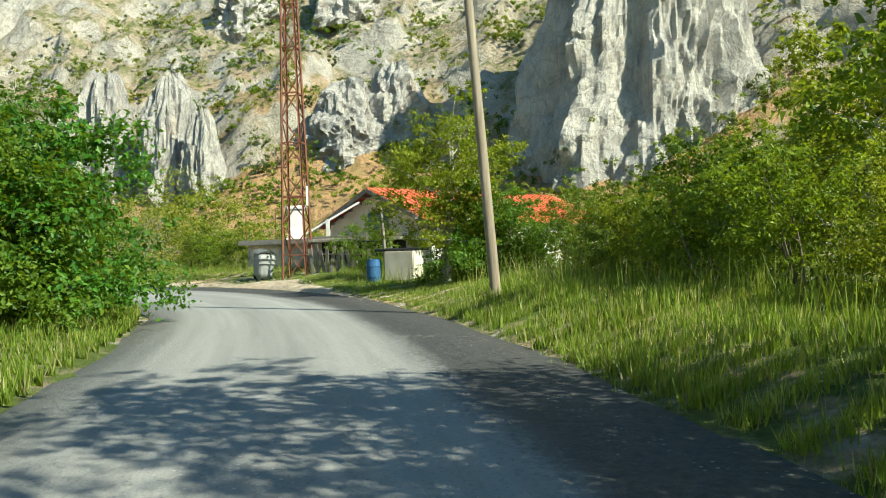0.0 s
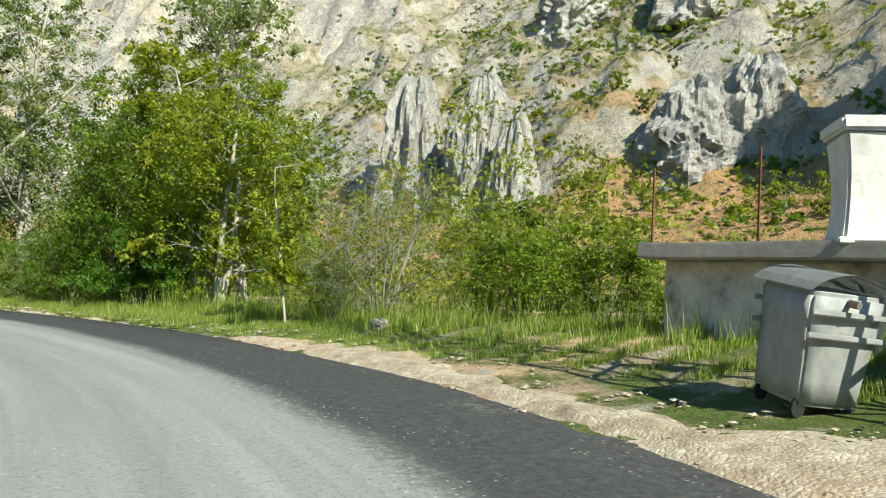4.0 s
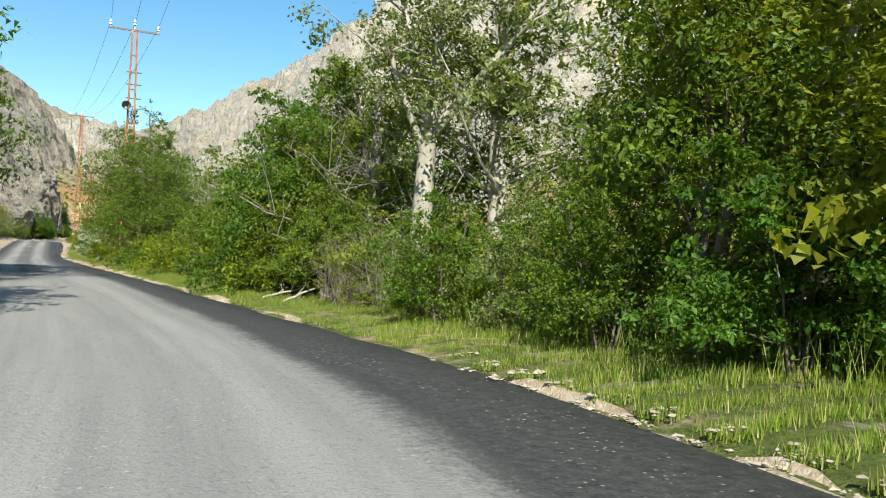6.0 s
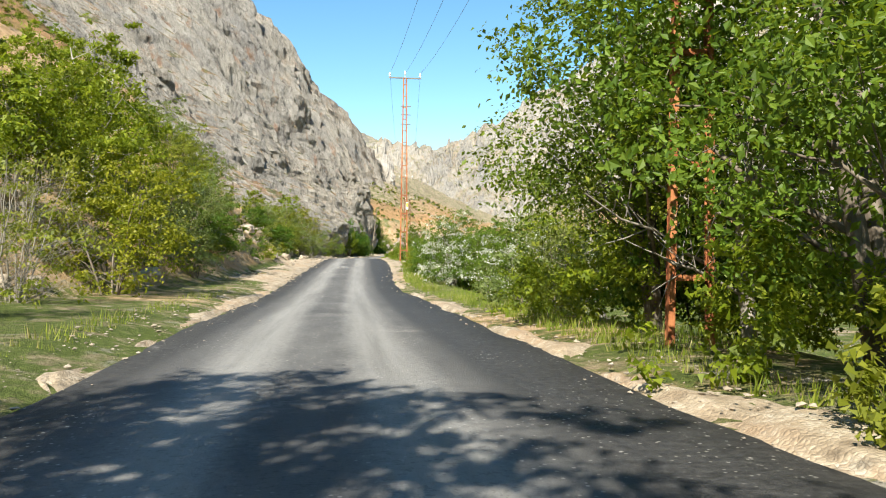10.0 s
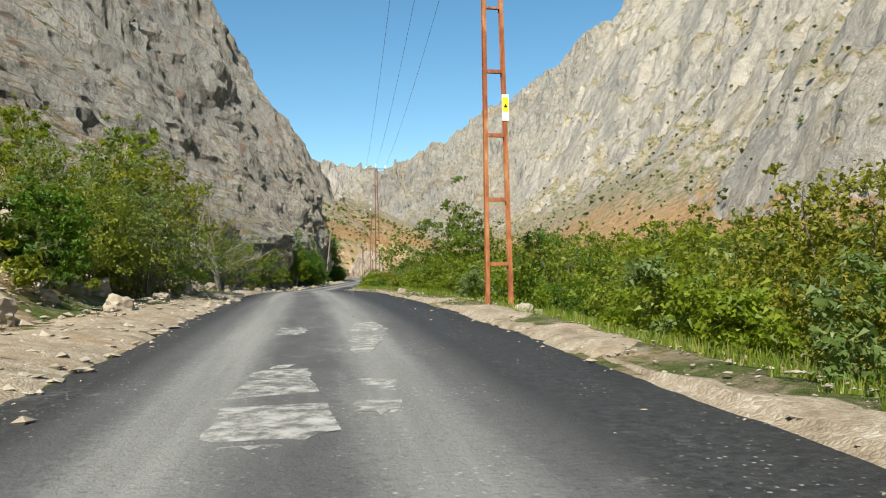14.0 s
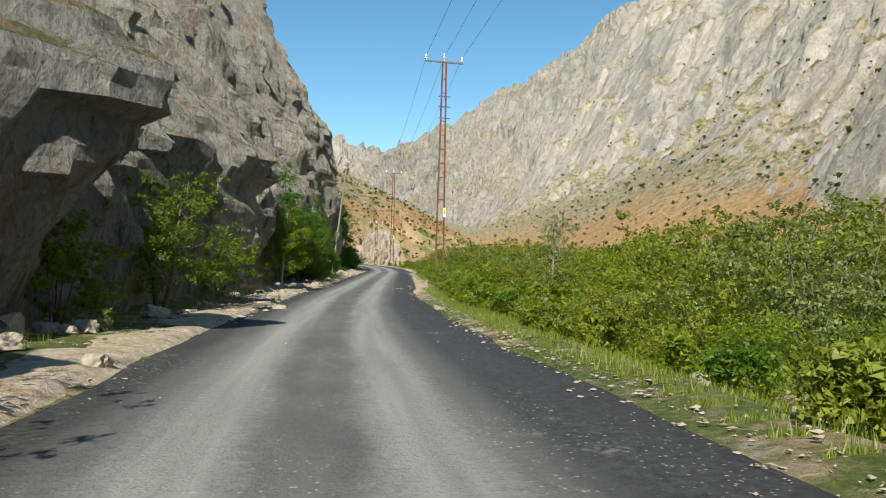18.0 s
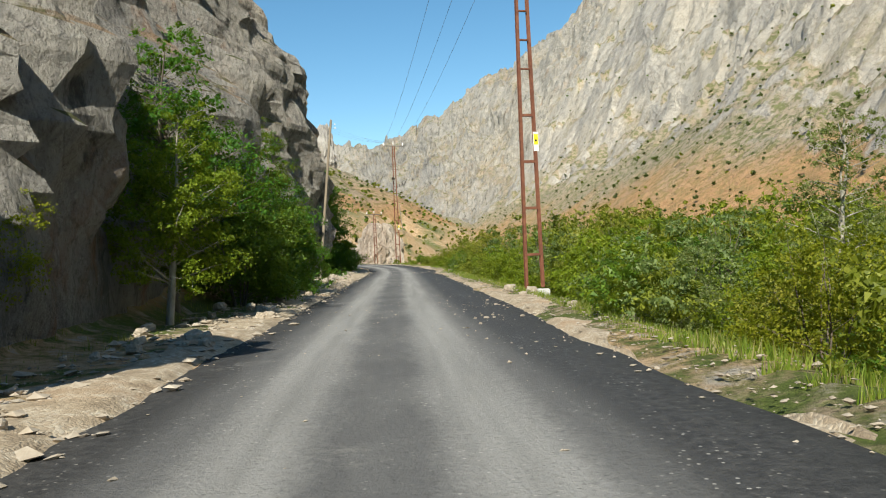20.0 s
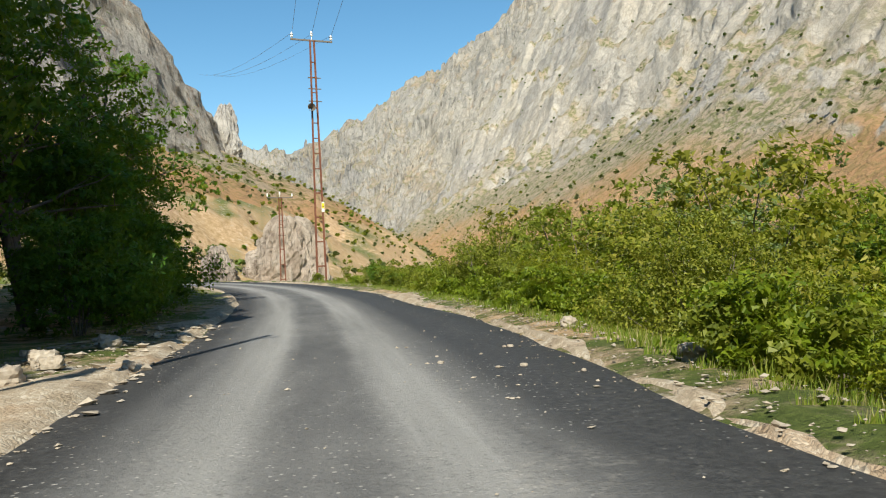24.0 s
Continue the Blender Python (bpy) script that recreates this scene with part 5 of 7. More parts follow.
# ---- plants: kind, x, y, scale ----
PLANTS = [
    ("bush_dark", -13.0, 1.6, 0.9), ("bush_dark", -9.9, 1.1, 0.95), ("bush_dark", -7.2, 4.4, 0.8), ("bush_dark", -8.6, 0.9, 1.12), ("bush_dark", -5.6, 3.6, 0.95), ("bush_mid", -3, 9, 0.8), ("bush_mid", -15.8, -3.6, 0.7), ("tree_mid", -16, 4, 1.0),
    ("tree_yellow", -6.6, -16.8, 0.95), ("tree_yellow", -2.6, -16.0, 0.85), ("tree_yellow", 1.6, -16.0, 0.85), ("bush_yellow", -8.4, -13.6, 0.75), ("bush_yellow", -5.6, -12.3, 0.75), ("bush_yellow", -10.6, -15.0, 0.7),
    ("tree_dark", -16.2, -17.6, 1.0), ("tree_dark", -20.0, -19.2, 1.0), ("tree_mid", -23, -21, 1.0), ("bush_yellow", -3.0, -11.2, 0.65), ("bush_mid", 0.8, -11.8, 0.7), ("tree_yellow", 5.5, -15, 0.75),
    ("tree_yellow", 3.0, -4.6, 0.88), ("bush_dark", 2.9, -6.6, 0.7), ("bush_mid", 1.8, -8.8, 0.72), ("bush_mid", -1.0, -10.4, 0.7), ("bush_dark", -2.6, -12.2, 0.75), ("bush_mid", 5.0, -8.4, 0.75), ("tree_mid", 10.0, -13.8, 0.6), ("bush_dark", 4.8, -5.4, 0.7), ("bush_mid", 9.4, 0.6, 0.72), ("bush_dark", 9.4, -4.4, 0.72), ("tree_yellow", 9.8, -9.4, 0.5), ("bush_dark", 12.4, -3.8, 0.6), ("tree_yellow", 15.5, -10.5, 0.55),
    ("bush_mid", 20.2, 15.2, 1.0), ("bush_yellow", 24, 18, 1.0), ("bush_mid", 18.7, 12.4, 0.8), ("bush_mid", 27, 14, 0.85), ("bush_yellow", 18.8, 13.6, 0.7), ("bush_bare", 18.4, 18.2, 1.05), ("tree_bare", 20.2, 21.4, 0.6), ("bush_grey", 17.4, 18.8, 0.6),
    ("tree_yellow", 18.6, 25.0, 1.05), ("tree_yellow", 20.5, 28.5, 1.3), ("tree_mid", 17.6, 29.2, 0.9), ("tree_grey", 25, 34, 1.05), ("tree_mid", 21.5, 34, 0.85), ("bush_grey", 17.0, 32.4, 1.0), ("bush_mid", 16.8, 30.2, 0.75), ("bush_dark", 17.4, 27.2, 0.62), ("tree_grey", 24.5, 31, 1.0),
    ("tree_grey", 20.8, 42, 1.0), ("tree_bare", 17.2, 43.8, 1.0), ("tree_mid", 18.4, 46.0, 0.95), ("bush_mid", 15.6, 41.9, 0.82), ("bush_mid", 15.1, 44.6, 0.86), ("bush_mid", 14.9, 47.6, 0.75), ("bush_bare", 15.5, 40.0, 0.5), ("tree_dark", 17.6, 50.6, 0.75), ("tree_mid", 19.5, 53, 1.0), ("tree_mid", 19.8, 58, 0.95), ("bush_mid", 16.2, 35.0, 0.75), ("bush_bare", 16.2, 39.0, 0.6), ("bush_grey", 16.6, 37.0, 0.75), ("bush_mid", 16.2, 43.2, 1.0), ("bush_dark", 15.8, 46.4, 1.0),
    ("tree_mid", 16.8, 48.8, 0.74), ("bush_mid", 14.8, 50.4, 1.05), ("tree_mid", 15.8, 53.5, 0.78), ("bush_mid", 14.2, 57, 1.0), ("bush_olive", 13.4, 61.5, 0.45), ("bush_bare", 14.2, 63.5, 0.7), ("tree_bare", 15.6, 65, 0.95), ("bush_grey", 12.8, 66.8, 0.7),
    ("tree_mid", 13.2, 74.4, 1.15), ("tree_mid", 15.5, 78.5, 0.95), ("bush_yellow", 11.9, 70.4, 0.55), ("tree_bare", 15.5, 70.5, 0.95), ("tree_mid", 11.9, 70.2, 0.85), ("tree_mid", 11.8, 80.0, 0.85), ("tree_bare", 12.2, 76.5, 0.8), ("bush_dark", 12.8, 80.5, 0.8),
    ("bush_grey", 10.8, 85.5, 0.95), ("bush_flower", 10.6, 91, 0.8), ("bush_mid", 9.9, 97, 0.9), ("bush_flower", 9.2, 106.5, 1.0), ("bush_mid", 9.4, 111, 0.85), ("tree_bare", 13.0, 89, 0.95),
    ("tree_dark", 4.3, 37, 0.8), ("tree_dark", 1.6, 45, 1.15), ("tree_dark", 0.4, 51.0, 1.3), ("tree_dark", 0.9, 57.6, 1.1), ("tree_dark", -0.6, 54, 1.0), ("tree_dark", 1.6, 61.2, 1.0), ("tree_bare", 1.2, 48.5, 0.9),
    ("tree_yellow", -7, 99, 1.15), ("tree_yellow", -8.6, 104, 1.0), ("bush_bare", -3.6, 93, 0.95), ("bush_grey", -4.6, 99.5, 1.0), ("bush_grey", -5.4, 106, 0.95), ("bush_grey", -5.6, 112, 0.9), ("bush_yellow", -7.2, 118, 0.9), ("bush_bare", -3.0, 84.5, 1.1), ("bush_bare", -1.4, 79.6, 0.95), ("bush_yellow", -2.8, 90.5, 1.5), ("tree_yellow", -6.4, 92.5, 0.85), ("bush_grey", -3.4, 103, 1.0), ("bush_yellow", -7, 90, 1.7), ("bush_yellow", -9.5, 110, 1.1),
    ("bush_dark", -5.2, 141, 0.72), ("bush_grey", -4.5, 147.5, 1.0), ("bush_bare", -4.1, 148.8, 0.9), ("bush_olive", -5.8, 152, 1.15), ("tree_yellow", -7.4, 154, 0.8), ("bush_olive", -5.4, 144.5, 0.7), ("bush_grey", -9.5, 128, 1.0), ("bush_grey", -11.5, 124, 1.1), ("bush_olive", -9, 119, 0.8), ("bush_grey", -6.4, 115, 0.8), ("bush_dark", -4.4, 110.5, 0.55), ("bush_dark", -7.2, 138.6, 0.62), ("bush_grey", -6.6, 147, 1.15), ("bush_bare", -5.6, 150.5, 1.05), ("bush_grey", -7.6, 155, 1.0), ("tree_yellow", -9.2, 151, 0.6), ("bush_bare", -9, 158, 1.2),
    ("bush_dark", -6.4, 163, 0.5), ("bush_dark", -8.2, 165, 0.7), ("tree_mid", -6.3, 180, 0.5), ("bush_bare", -6.4, 174, 1.2), ("tree_bare", -5.7, 170.5, 1.15), ("tree_bare", -7.2, 166.5, 1.0), ("tree_bare", -7.4, 186, 0.85), ("bush_bare", -6.4, 183, 1.2), ("tree_bare", -7.8, 160, 0.8), ("bush_mid", -7.0, 196, 0.85), ("tree_mid", -6.7, 204, 0.55), ("bush_yellow", -6.2, 212, 0.8),
    ("tree_yellow", -5.5, 232, 0.72), ("bush_yellow", -7.4, 226, 0.7), ("tree_dark", -6.0, 236, 0.8), ("tree_mid", -5.6, 244, 0.8), ("tree_dark", -5.2, 251, 0.75), ("tree_mid", -5.0, 259, 0.75), ("tree_mid", -4.6, 266, 0.6),
    ("tree_dark", -3.6, 297.5, 1.0), ("tree_yellow", -9.5, 331, 0.9), ("bush_yellow", -3.8, 330, 1.0), ("tree_dark", -6.4, 294, 1.2), ("tree_dark", -5.4, 300, 1.15), ("tree_dark", -5.0, 306, 1.0), ("tree_dark", -9.5, 299, 1.3), ("bush_dark", -1.4, 292.5, 0.85), ("bush_dark", -1.3, 297, 0.95), ("bush_dark", -1.2, 301.5, 1.0), ("bush_dark", -1.6, 306.5, 1.0), ("bush_mid", -3.4, 314, 1.0), ("bush_dark", -4.7, 240, 0.9), ("bush_dark", -4.5, 248, 0.9), ("bush_dark", -4.3, 256, 0.8), ("tree_mid", -4.0, 309, 0.9), ("tree_mid", -7, 316, 0.9), ("bush_mid", -2.6, 312, 0.9), ("bush_yellow", 2.8, 352, 0.9), ("tree_yellow", -8, 326, 0.8), ("tree_yellow", -6, 320, 0.75), ("tree_mid", -11, 336, 0.8), ("bush_yellow", -4.6, 324, 1.1), ("bush_mid", -7, 333, 1.1),
    ("bush_olive", 14, 290, 1.375), ("bush_yellow", 17.5, 284, 1.885), ("bush_olive", 13.2, 297.5, 1.21), ("bush_grey", 20, 300, 2.03), ("bush_olive", 16, 307, 1.43), ("bush_mid", 22, 292, 2.03), ("bush_olive", 11.6, 303, 0.935), ("bush_yellow", 11.6, 246.5, 1.595), ("bush_olive", 13.2, 254.5, 1.32), ("bush_grey", 11, 262.5, 1.45), ("bush_olive", 14.6, 268, 1.375), ("bush_mid", 12, 275, 1.595), ("bush_olive", 17, 262, 1.43), ("bush_yellow", 15.4, 186, 1.5225), ("bush_olive", 18.6, 194, 1.32), ("bush_grey", 14.4, 204, 1.595), ("bush_olive", 20.5, 206, 1.485), ("bush_mid", 22.4, 186, 1.885), ("bush_olive", 16.6, 214, 1.32), ("bush_yellow", 13.2, 222, 1.45), ("bush_olive", 19, 226, 1.485), ("bush_grey", 24, 216, 2.03), ("bush_olive", 12.4, 172, 0.99), ("bush_mid", 17.4, 176, 1.595), ("bush_olive", 22, 166, 1.43), ("bush_yellow", 14.6, 134, 1.595), ("bush_olive", 17.2, 128, 1.32), ("bush_grey", 13.2, 124.5, 1.3775), ("bush_olive", 20.5, 138, 1.485), ("bush_mid", 19, 118, 1.8125),
    ("tree_mid", 10.6, 151, 0.6), ("bush_mid", 7.0, 156.5, 1.45), ("bush_mid", 7.6, 161.5, 1.2), ("bush_mid", 10.6, 159, 1.4), ("bush_dark", 9.2, 146, 0.75), ("bush_olive", 10.6, 286, 0.72), ("bush_mid", 13.5, 282, 0.9), ("bush_yellow", 10.4, 292.5, 0.7), ("tree_bare", 12.6, 299, 0.5), ("bush_dark", 9.4, 237.5, 1.05), ("bush_grey", 6.8, 231, 0.95), ("bush_grey", 8.8, 234.5, 0.95), ("bush_yellow", 5.4, 222, 0.72), ("bush_flower", 8.8, 109.5, 0.72), ("bush_dark", 8.4, 117, 0.55), ("bush_flower", 10.4, 114, 0.85), ("tree_mid", 13.4, 113, 0.6), ("bush_dark", 8.2, 121.5, 0.55), ("bush_mid", 8.0, 126, 0.55), ("bush_grey", 8.6, 205, 0.8), ("tree_grey", 12.5, 233, 0.5), ("bush_grey", 10.4, 236, 1.25), ("bush_mid", 13.5, 240, 1.3), ("tree_grey", 28, 318, 0.5),
]
rng_p = np.random.default_rng(44)
for k in range(26):
    y = 150 + 7.2 * k + rng_p.uniform(-2, 2)
    gap = rng_p.uniform(9.5, 17)
    x = float(np.interp(y, LINE[:, 1][LINE[:, 1] > 30], LINE[:, 0][LINE[:, 1] > 30])) + gap
    PLANTS.append((("bush_olive", "bush_yellow", "bush_olive", "bush_mid", "bush_grey")[k % 5], x, y, rng_p.uniform(0.6, 1.0)))
for k in range(46):
    # the row of shrubs on the bank just below the road
    y = 112 + 4.7 * k + rng_p.uniform(-1.2, 1.2)
    if abs(y - 141) < 3.5 or abs(y - 241) < 3.5:
        continue
    x = float(np.interp(y, LINE[:, 1][LINE[:, 1] > 30], LINE[:, 0][LINE[:, 1] > 30])) + float(half_right(y)) + rng_p.uniform(2.8, 6.0)
    low = float(np.interp(y, [150, 165, 203, 214], [1, 0.55, 0.55, 1]))
    PLANTS.append((("bush_yellow", "bush_olive", "bush_yellow", "bush_mid", "bush_olive", "bush_grey", "bush_olive")[k % 7], x + 1.8 * (1 - low), y, low * float(rng_p.choice((0.5, 0.62, 0.72, 0.9)))))
for kind, x, y, sc in PLANTS:
    gap = abs(float(road_place(np.array([x]), np.array([y]))[1][0]))
    plant(kind if gap < (9.5 if y < 42 else 7.6) and (y < 42 or x > 2 or 90 < y < 113 or 215 < y < 262) and x < 24 else kind + "_far", x, y, sc)
for unused in [t["ob"] for t in TREES.values() if not t["used"]]:
    for ob in (*unused.children_recursive, unused):
        bpy.data.objects.remove(ob)


def leaning_poplar(x, y):
    """An old pale-barked poplar by the verge: a thick bole, and a limb that leans far out."""
    root = thing("poplar_tree", "old poplar with a thick pale furrowed trunk and a leaning limb", "tree", pose(x, y, ground_at(x, y)), "roadside trees")
    rng = np.random.default_rng(91)
    ends = []
    lines = [branch_line((0, 0, -0.4), (0.15, -0.1, 5.2), rng, 0.05, 9), branch_line((0.15, -0.1, 4.9), (0.2, -0.8, 11.6), rng, 0.1, 9), branch_line((0.1, -0.1, 4.6), (3.2, -3.0, 9.4), rng, 0.06, 9),
             branch_line((0.1, 0, 4.0), (-2.0, -0.4, 8.4), rng, 0.12, 9), branch_line((0.1, 0, 5.0), (-0.6, 1.6, 10.2), rng, 0.12, 9)]
    for k, (ln, r) in enumerate(zip(lines, (0.3, 0.2, 0.17, 0.12, 0.13))):
        under(new("trunk" if k == 0 else "limb", mesh_of("bole", *tube(ln, np.linspace(r * (1.2 if k == 0 else 1), r * (0.75 if k == 0 else 0.22), 9), 14), (M_PALEBARK,), True)), root)
        for _ in range(11 if k else 2):
            o = ln[rng.integers(2, 9)]
            e = o + rng.normal(size=3) * (1.3, 1.3, 0.8) + (0, 0, 0.5)
            under(new("branch", mesh_of("branch", *tube(branch_line(o, e, rng, 0.2, 5), np.linspace(0.04, 0.012, 5), 5), (M_PALEBARK,), True)), root)
            ends.append(e)
    ends = [e for e in ends if e[2] > 4.5]
    under(new("crown", mesh_of("crown", *leaves(np.array(ends), np.full(len(ends), 0.8), 11000, 0.12, rng), (L_GREY,))), root)
    return root


leaning_poplar(18.0, 41.2)


def thin_sapling(x, y):
    root = thing("sapling", "thin whitish sapling trunk on the grass verge", "tree", pose(x, y, ground_at(x, y)), "roadside trees")
    rng = np.random.default_rng(8)
    ln = branch_line((0, 0, -0.15), (-0.35, 0.3, 3.6), rng, 0.08, 8)
    under(new("trunk", mesh_of("trunk", *tube(ln, np.linspace(0.036, 0.014, 8), 8), (M_PALEBARK,), True)), root)
    ends = []
    for k in range(9):
        o = ln[2 + k % 6]
        e = o + rng.normal(size=3) * (0.8, 0.8, 0.3) + (0, 0, 0.45)
        under(new("branch", mesh_of("branch", *tube(branch_line(o, e, rng, 0.2, 5), np.linspace(0.016, 0.005, 5), 5), (M_PALEBARK,), True)), root)
        ends += [e, (o + e) / 2]
    under(new("crown", mesh_of("crown", *leaves(np.array(ends), np.full(len(ends), 0.42), 1500, 0.14, rng), (L_YELLOW,))), root)


thin_sapling(16.3, 19.2)


def fallen_branch(x, y, z, length, turn, seed):
    rng = np.random.default_rng(seed)
    root = thing("fallen_branch", "bleached dead branch lying at the thicket's edge", "branch", pose(x, y, z, 0, -8, turn), "dead branches")
    ln = branch_line((-length / 2, 0, 0), (length / 2, 0, 0.25), rng, 0.2, 7)
    under(new("stem", mesh_of("stem", *tube(ln, np.linspace(0.045, 0.015, 7), 6), (M_PALEBARK,), True)), root)
    for k in (2, 3, 4, 5):
        under(new("fork", mesh_of("fork", *tube(branch_line(ln[k], ln[k] + rng.normal(size=3) * 0.35 + (0.2, 0, 0.2), rng, 0.2, 4), np.linspace(0.02, 0.006, 4), 5), (M_PALEBARK,), True)), root)


for k, (x, y, z, l, t) in enumerate(((14.7, 43.0, 0.28, 1.3, 10), (15.0, 42.2, 0.12, 1.5, 35), (15.6, 41.0, 0.05, 1.6, 70))):
    fallen_branch(x, y, ground_at(x, y) + 0.1 , l, t, 40 + k)


# ---- widths of the loose verges, by station ----
right_w = lambda s: float(np.interp(s, [0, 6, 14, 24, 60, 84, 110, 118, 126, 141, 149, 165, 200, 225, 236, 246, 262, 290, 330], [0.8, 2.7, 2.0, 0.6, 1.2, 1.2, 0.9, 1.2, 1.5, 2.2, 1.1, 0.7, 0.6, 1.1, 1.7, 1.5, 0.9, 1.3, 1.2]))
left_w = lambda s: float(np.interp(s, [60, 75, 95, 110, 135, 150, 180, 200, 235, 250, 280, 300, 340], [0.7, 0.9, 1.4, 4.0, 4.4, 2.4, 2.2, 2.0, 2.6, 2.2, 3.0, 1.6, 1.4]))


# ---- scrub ----
def thicket(name, label, count, region, seed, leaf_n):
    """Willow and poplar scrub; region(rng) gives x, y and a height."""
    rng = np.random.default_rng(seed)
    vs, fs, mi, n = [], [], [], 0
    spots = [region(rng) for _ in range(count)]
    zs = terrain(np.array([p[0] for p in spots]), np.array([p[1] for p in spots]))
    tone = fbm(np.array([p[0] for p in spots]) / 16, np.array([p[1] for p in spots]) / 16, 3.0, 3)
    for (x, y, h, size), z, tn in zip(spots, zs, tone):
        k = int(rng.integers(9, 15))
        az, up = rng.random(k) * 6.283, rng.random(k)
        rim = h * 0.36 * np.sqrt(1 - 0.8 * up**2) * (0.75 + 0.5 * rng.random(k))
        c = np.stack([x + rim * np.cos(az), y + rim * np.sin(az), z + h * (0.1 + 0.72 * up)], 1)
        r = h * (0.13 + 0.12 * rng.random(k))
        v, f = leaves(c, r, int(leaf_n * (0.6 + 0.09 * h)), size, rng, 0.5, coarse=True)
        vs.append(v)
        fs.append(f + n)
        n += len(v)
        kind = 1 if tn > -0.04 else (2 if tn > -0.24 else 0)
        if rng.random() < 0.22:
            kind = int(rng.integers(0, 4))
        mi.append(np.full(len(f), kind))
    ob = new(name, mesh_of(name, np.concatenate(vs), np.concatenate(fs), (L_MID, L_YELLOW, L_OLIVE, L_GREY), False, np.concatenate(mi)))
    return tagged(ob, label, "scrub", kind="stuff")


def road_x(y):
    return float(np.interp(y, LINE[:, 1][LINE[:, 1] > 30], LINE[:, 0][LINE[:, 1] > 30]))


def river_side(rng):
    y = 86 + 300 * rng.random()
    near = 1.0 + 74 * rng.random() ** 1.35
    x = (road_x(min(y, 328)) if y < 328 else 4.4 + (y - 328) * 0.25) + 5.4 + near
    h = float(np.interp(y, [150, 165, 203, 214], [1, 0.8, 0.8, 1])) * min(2.4 + near * 0.17, 7.5) * (0.4 + 0.75 * rng.random() ** 1.6 + 0.75 * float(vnoise(x / 9, y / 9)))
    return x, y, h, 0.165 + 0.0065 * near


def bank_edge(rng):
    y = 114 + 222 * rng.random()
    near = 1.4 * rng.random() if rng.random() < 0.35 else 7.5 * rng.random()
    x = road_x(y) + float(half_right(y)) + right_w(y) * 0.75 + 0.3 + near
    if math.hypot(x - 6.3, y - 141.4) < 3 or math.hypot(x - 6, y - 241.4) < 3:
        x += 3.5
    depth = max(0.0, -ground_at(x, y))
    h = (1.0 + 0.7 * rng.random()) * (0.55 + 1.1 * float(vnoise(x / 3.5, y / 3.5)))
    low = float(np.interp(y, [118, 128, 150, 165, 203, 214], [1, 0.7, 0.8, 0.35, 0.35, 0.8]))
    return x + 0.8 * (1 - low), y, max(0.7, 1.15 * h * low + 0.75 * depth + 0.14 * near), 0.085


def behind_trees(rng):
    y = -30 + 116 * rng.random()
    x = 22 + 56 * rng.random() if y > 12 else 33 + 45 * rng.random()
    return x, y, 4.5 + 5 * rng.random(), 0.16


def under_trees(rng):
    y = 24 + 62 * rng.random()
    x = float(np.interp(y, [24, 36, 45], [18.5, 17.0, road_x(45) + 4.1])) if y < 45 else road_x(y) + 4.0
    near = 5.5 * rng.random() ** 1.5
    return x + near, y, 1.0 + 1.3 * rng.random() + 0.3 * near, 0.09


thicket("valley_scrub", "dense green riverside willow scrub filling the valley floor", 520, river_side, 77, 680)
thicket("bank_scrub", "low leafy scrub on the bank below the road", 360, bank_edge, 78, 1650)
thicket("far_bank_wood", "leafy wood at the foot of the hillside", 160, behind_trees, 79, 900)
thicket("undergrowth", "tangled leafy undergrowth beneath the roadside trees", 110, under_trees, 80, 1000)


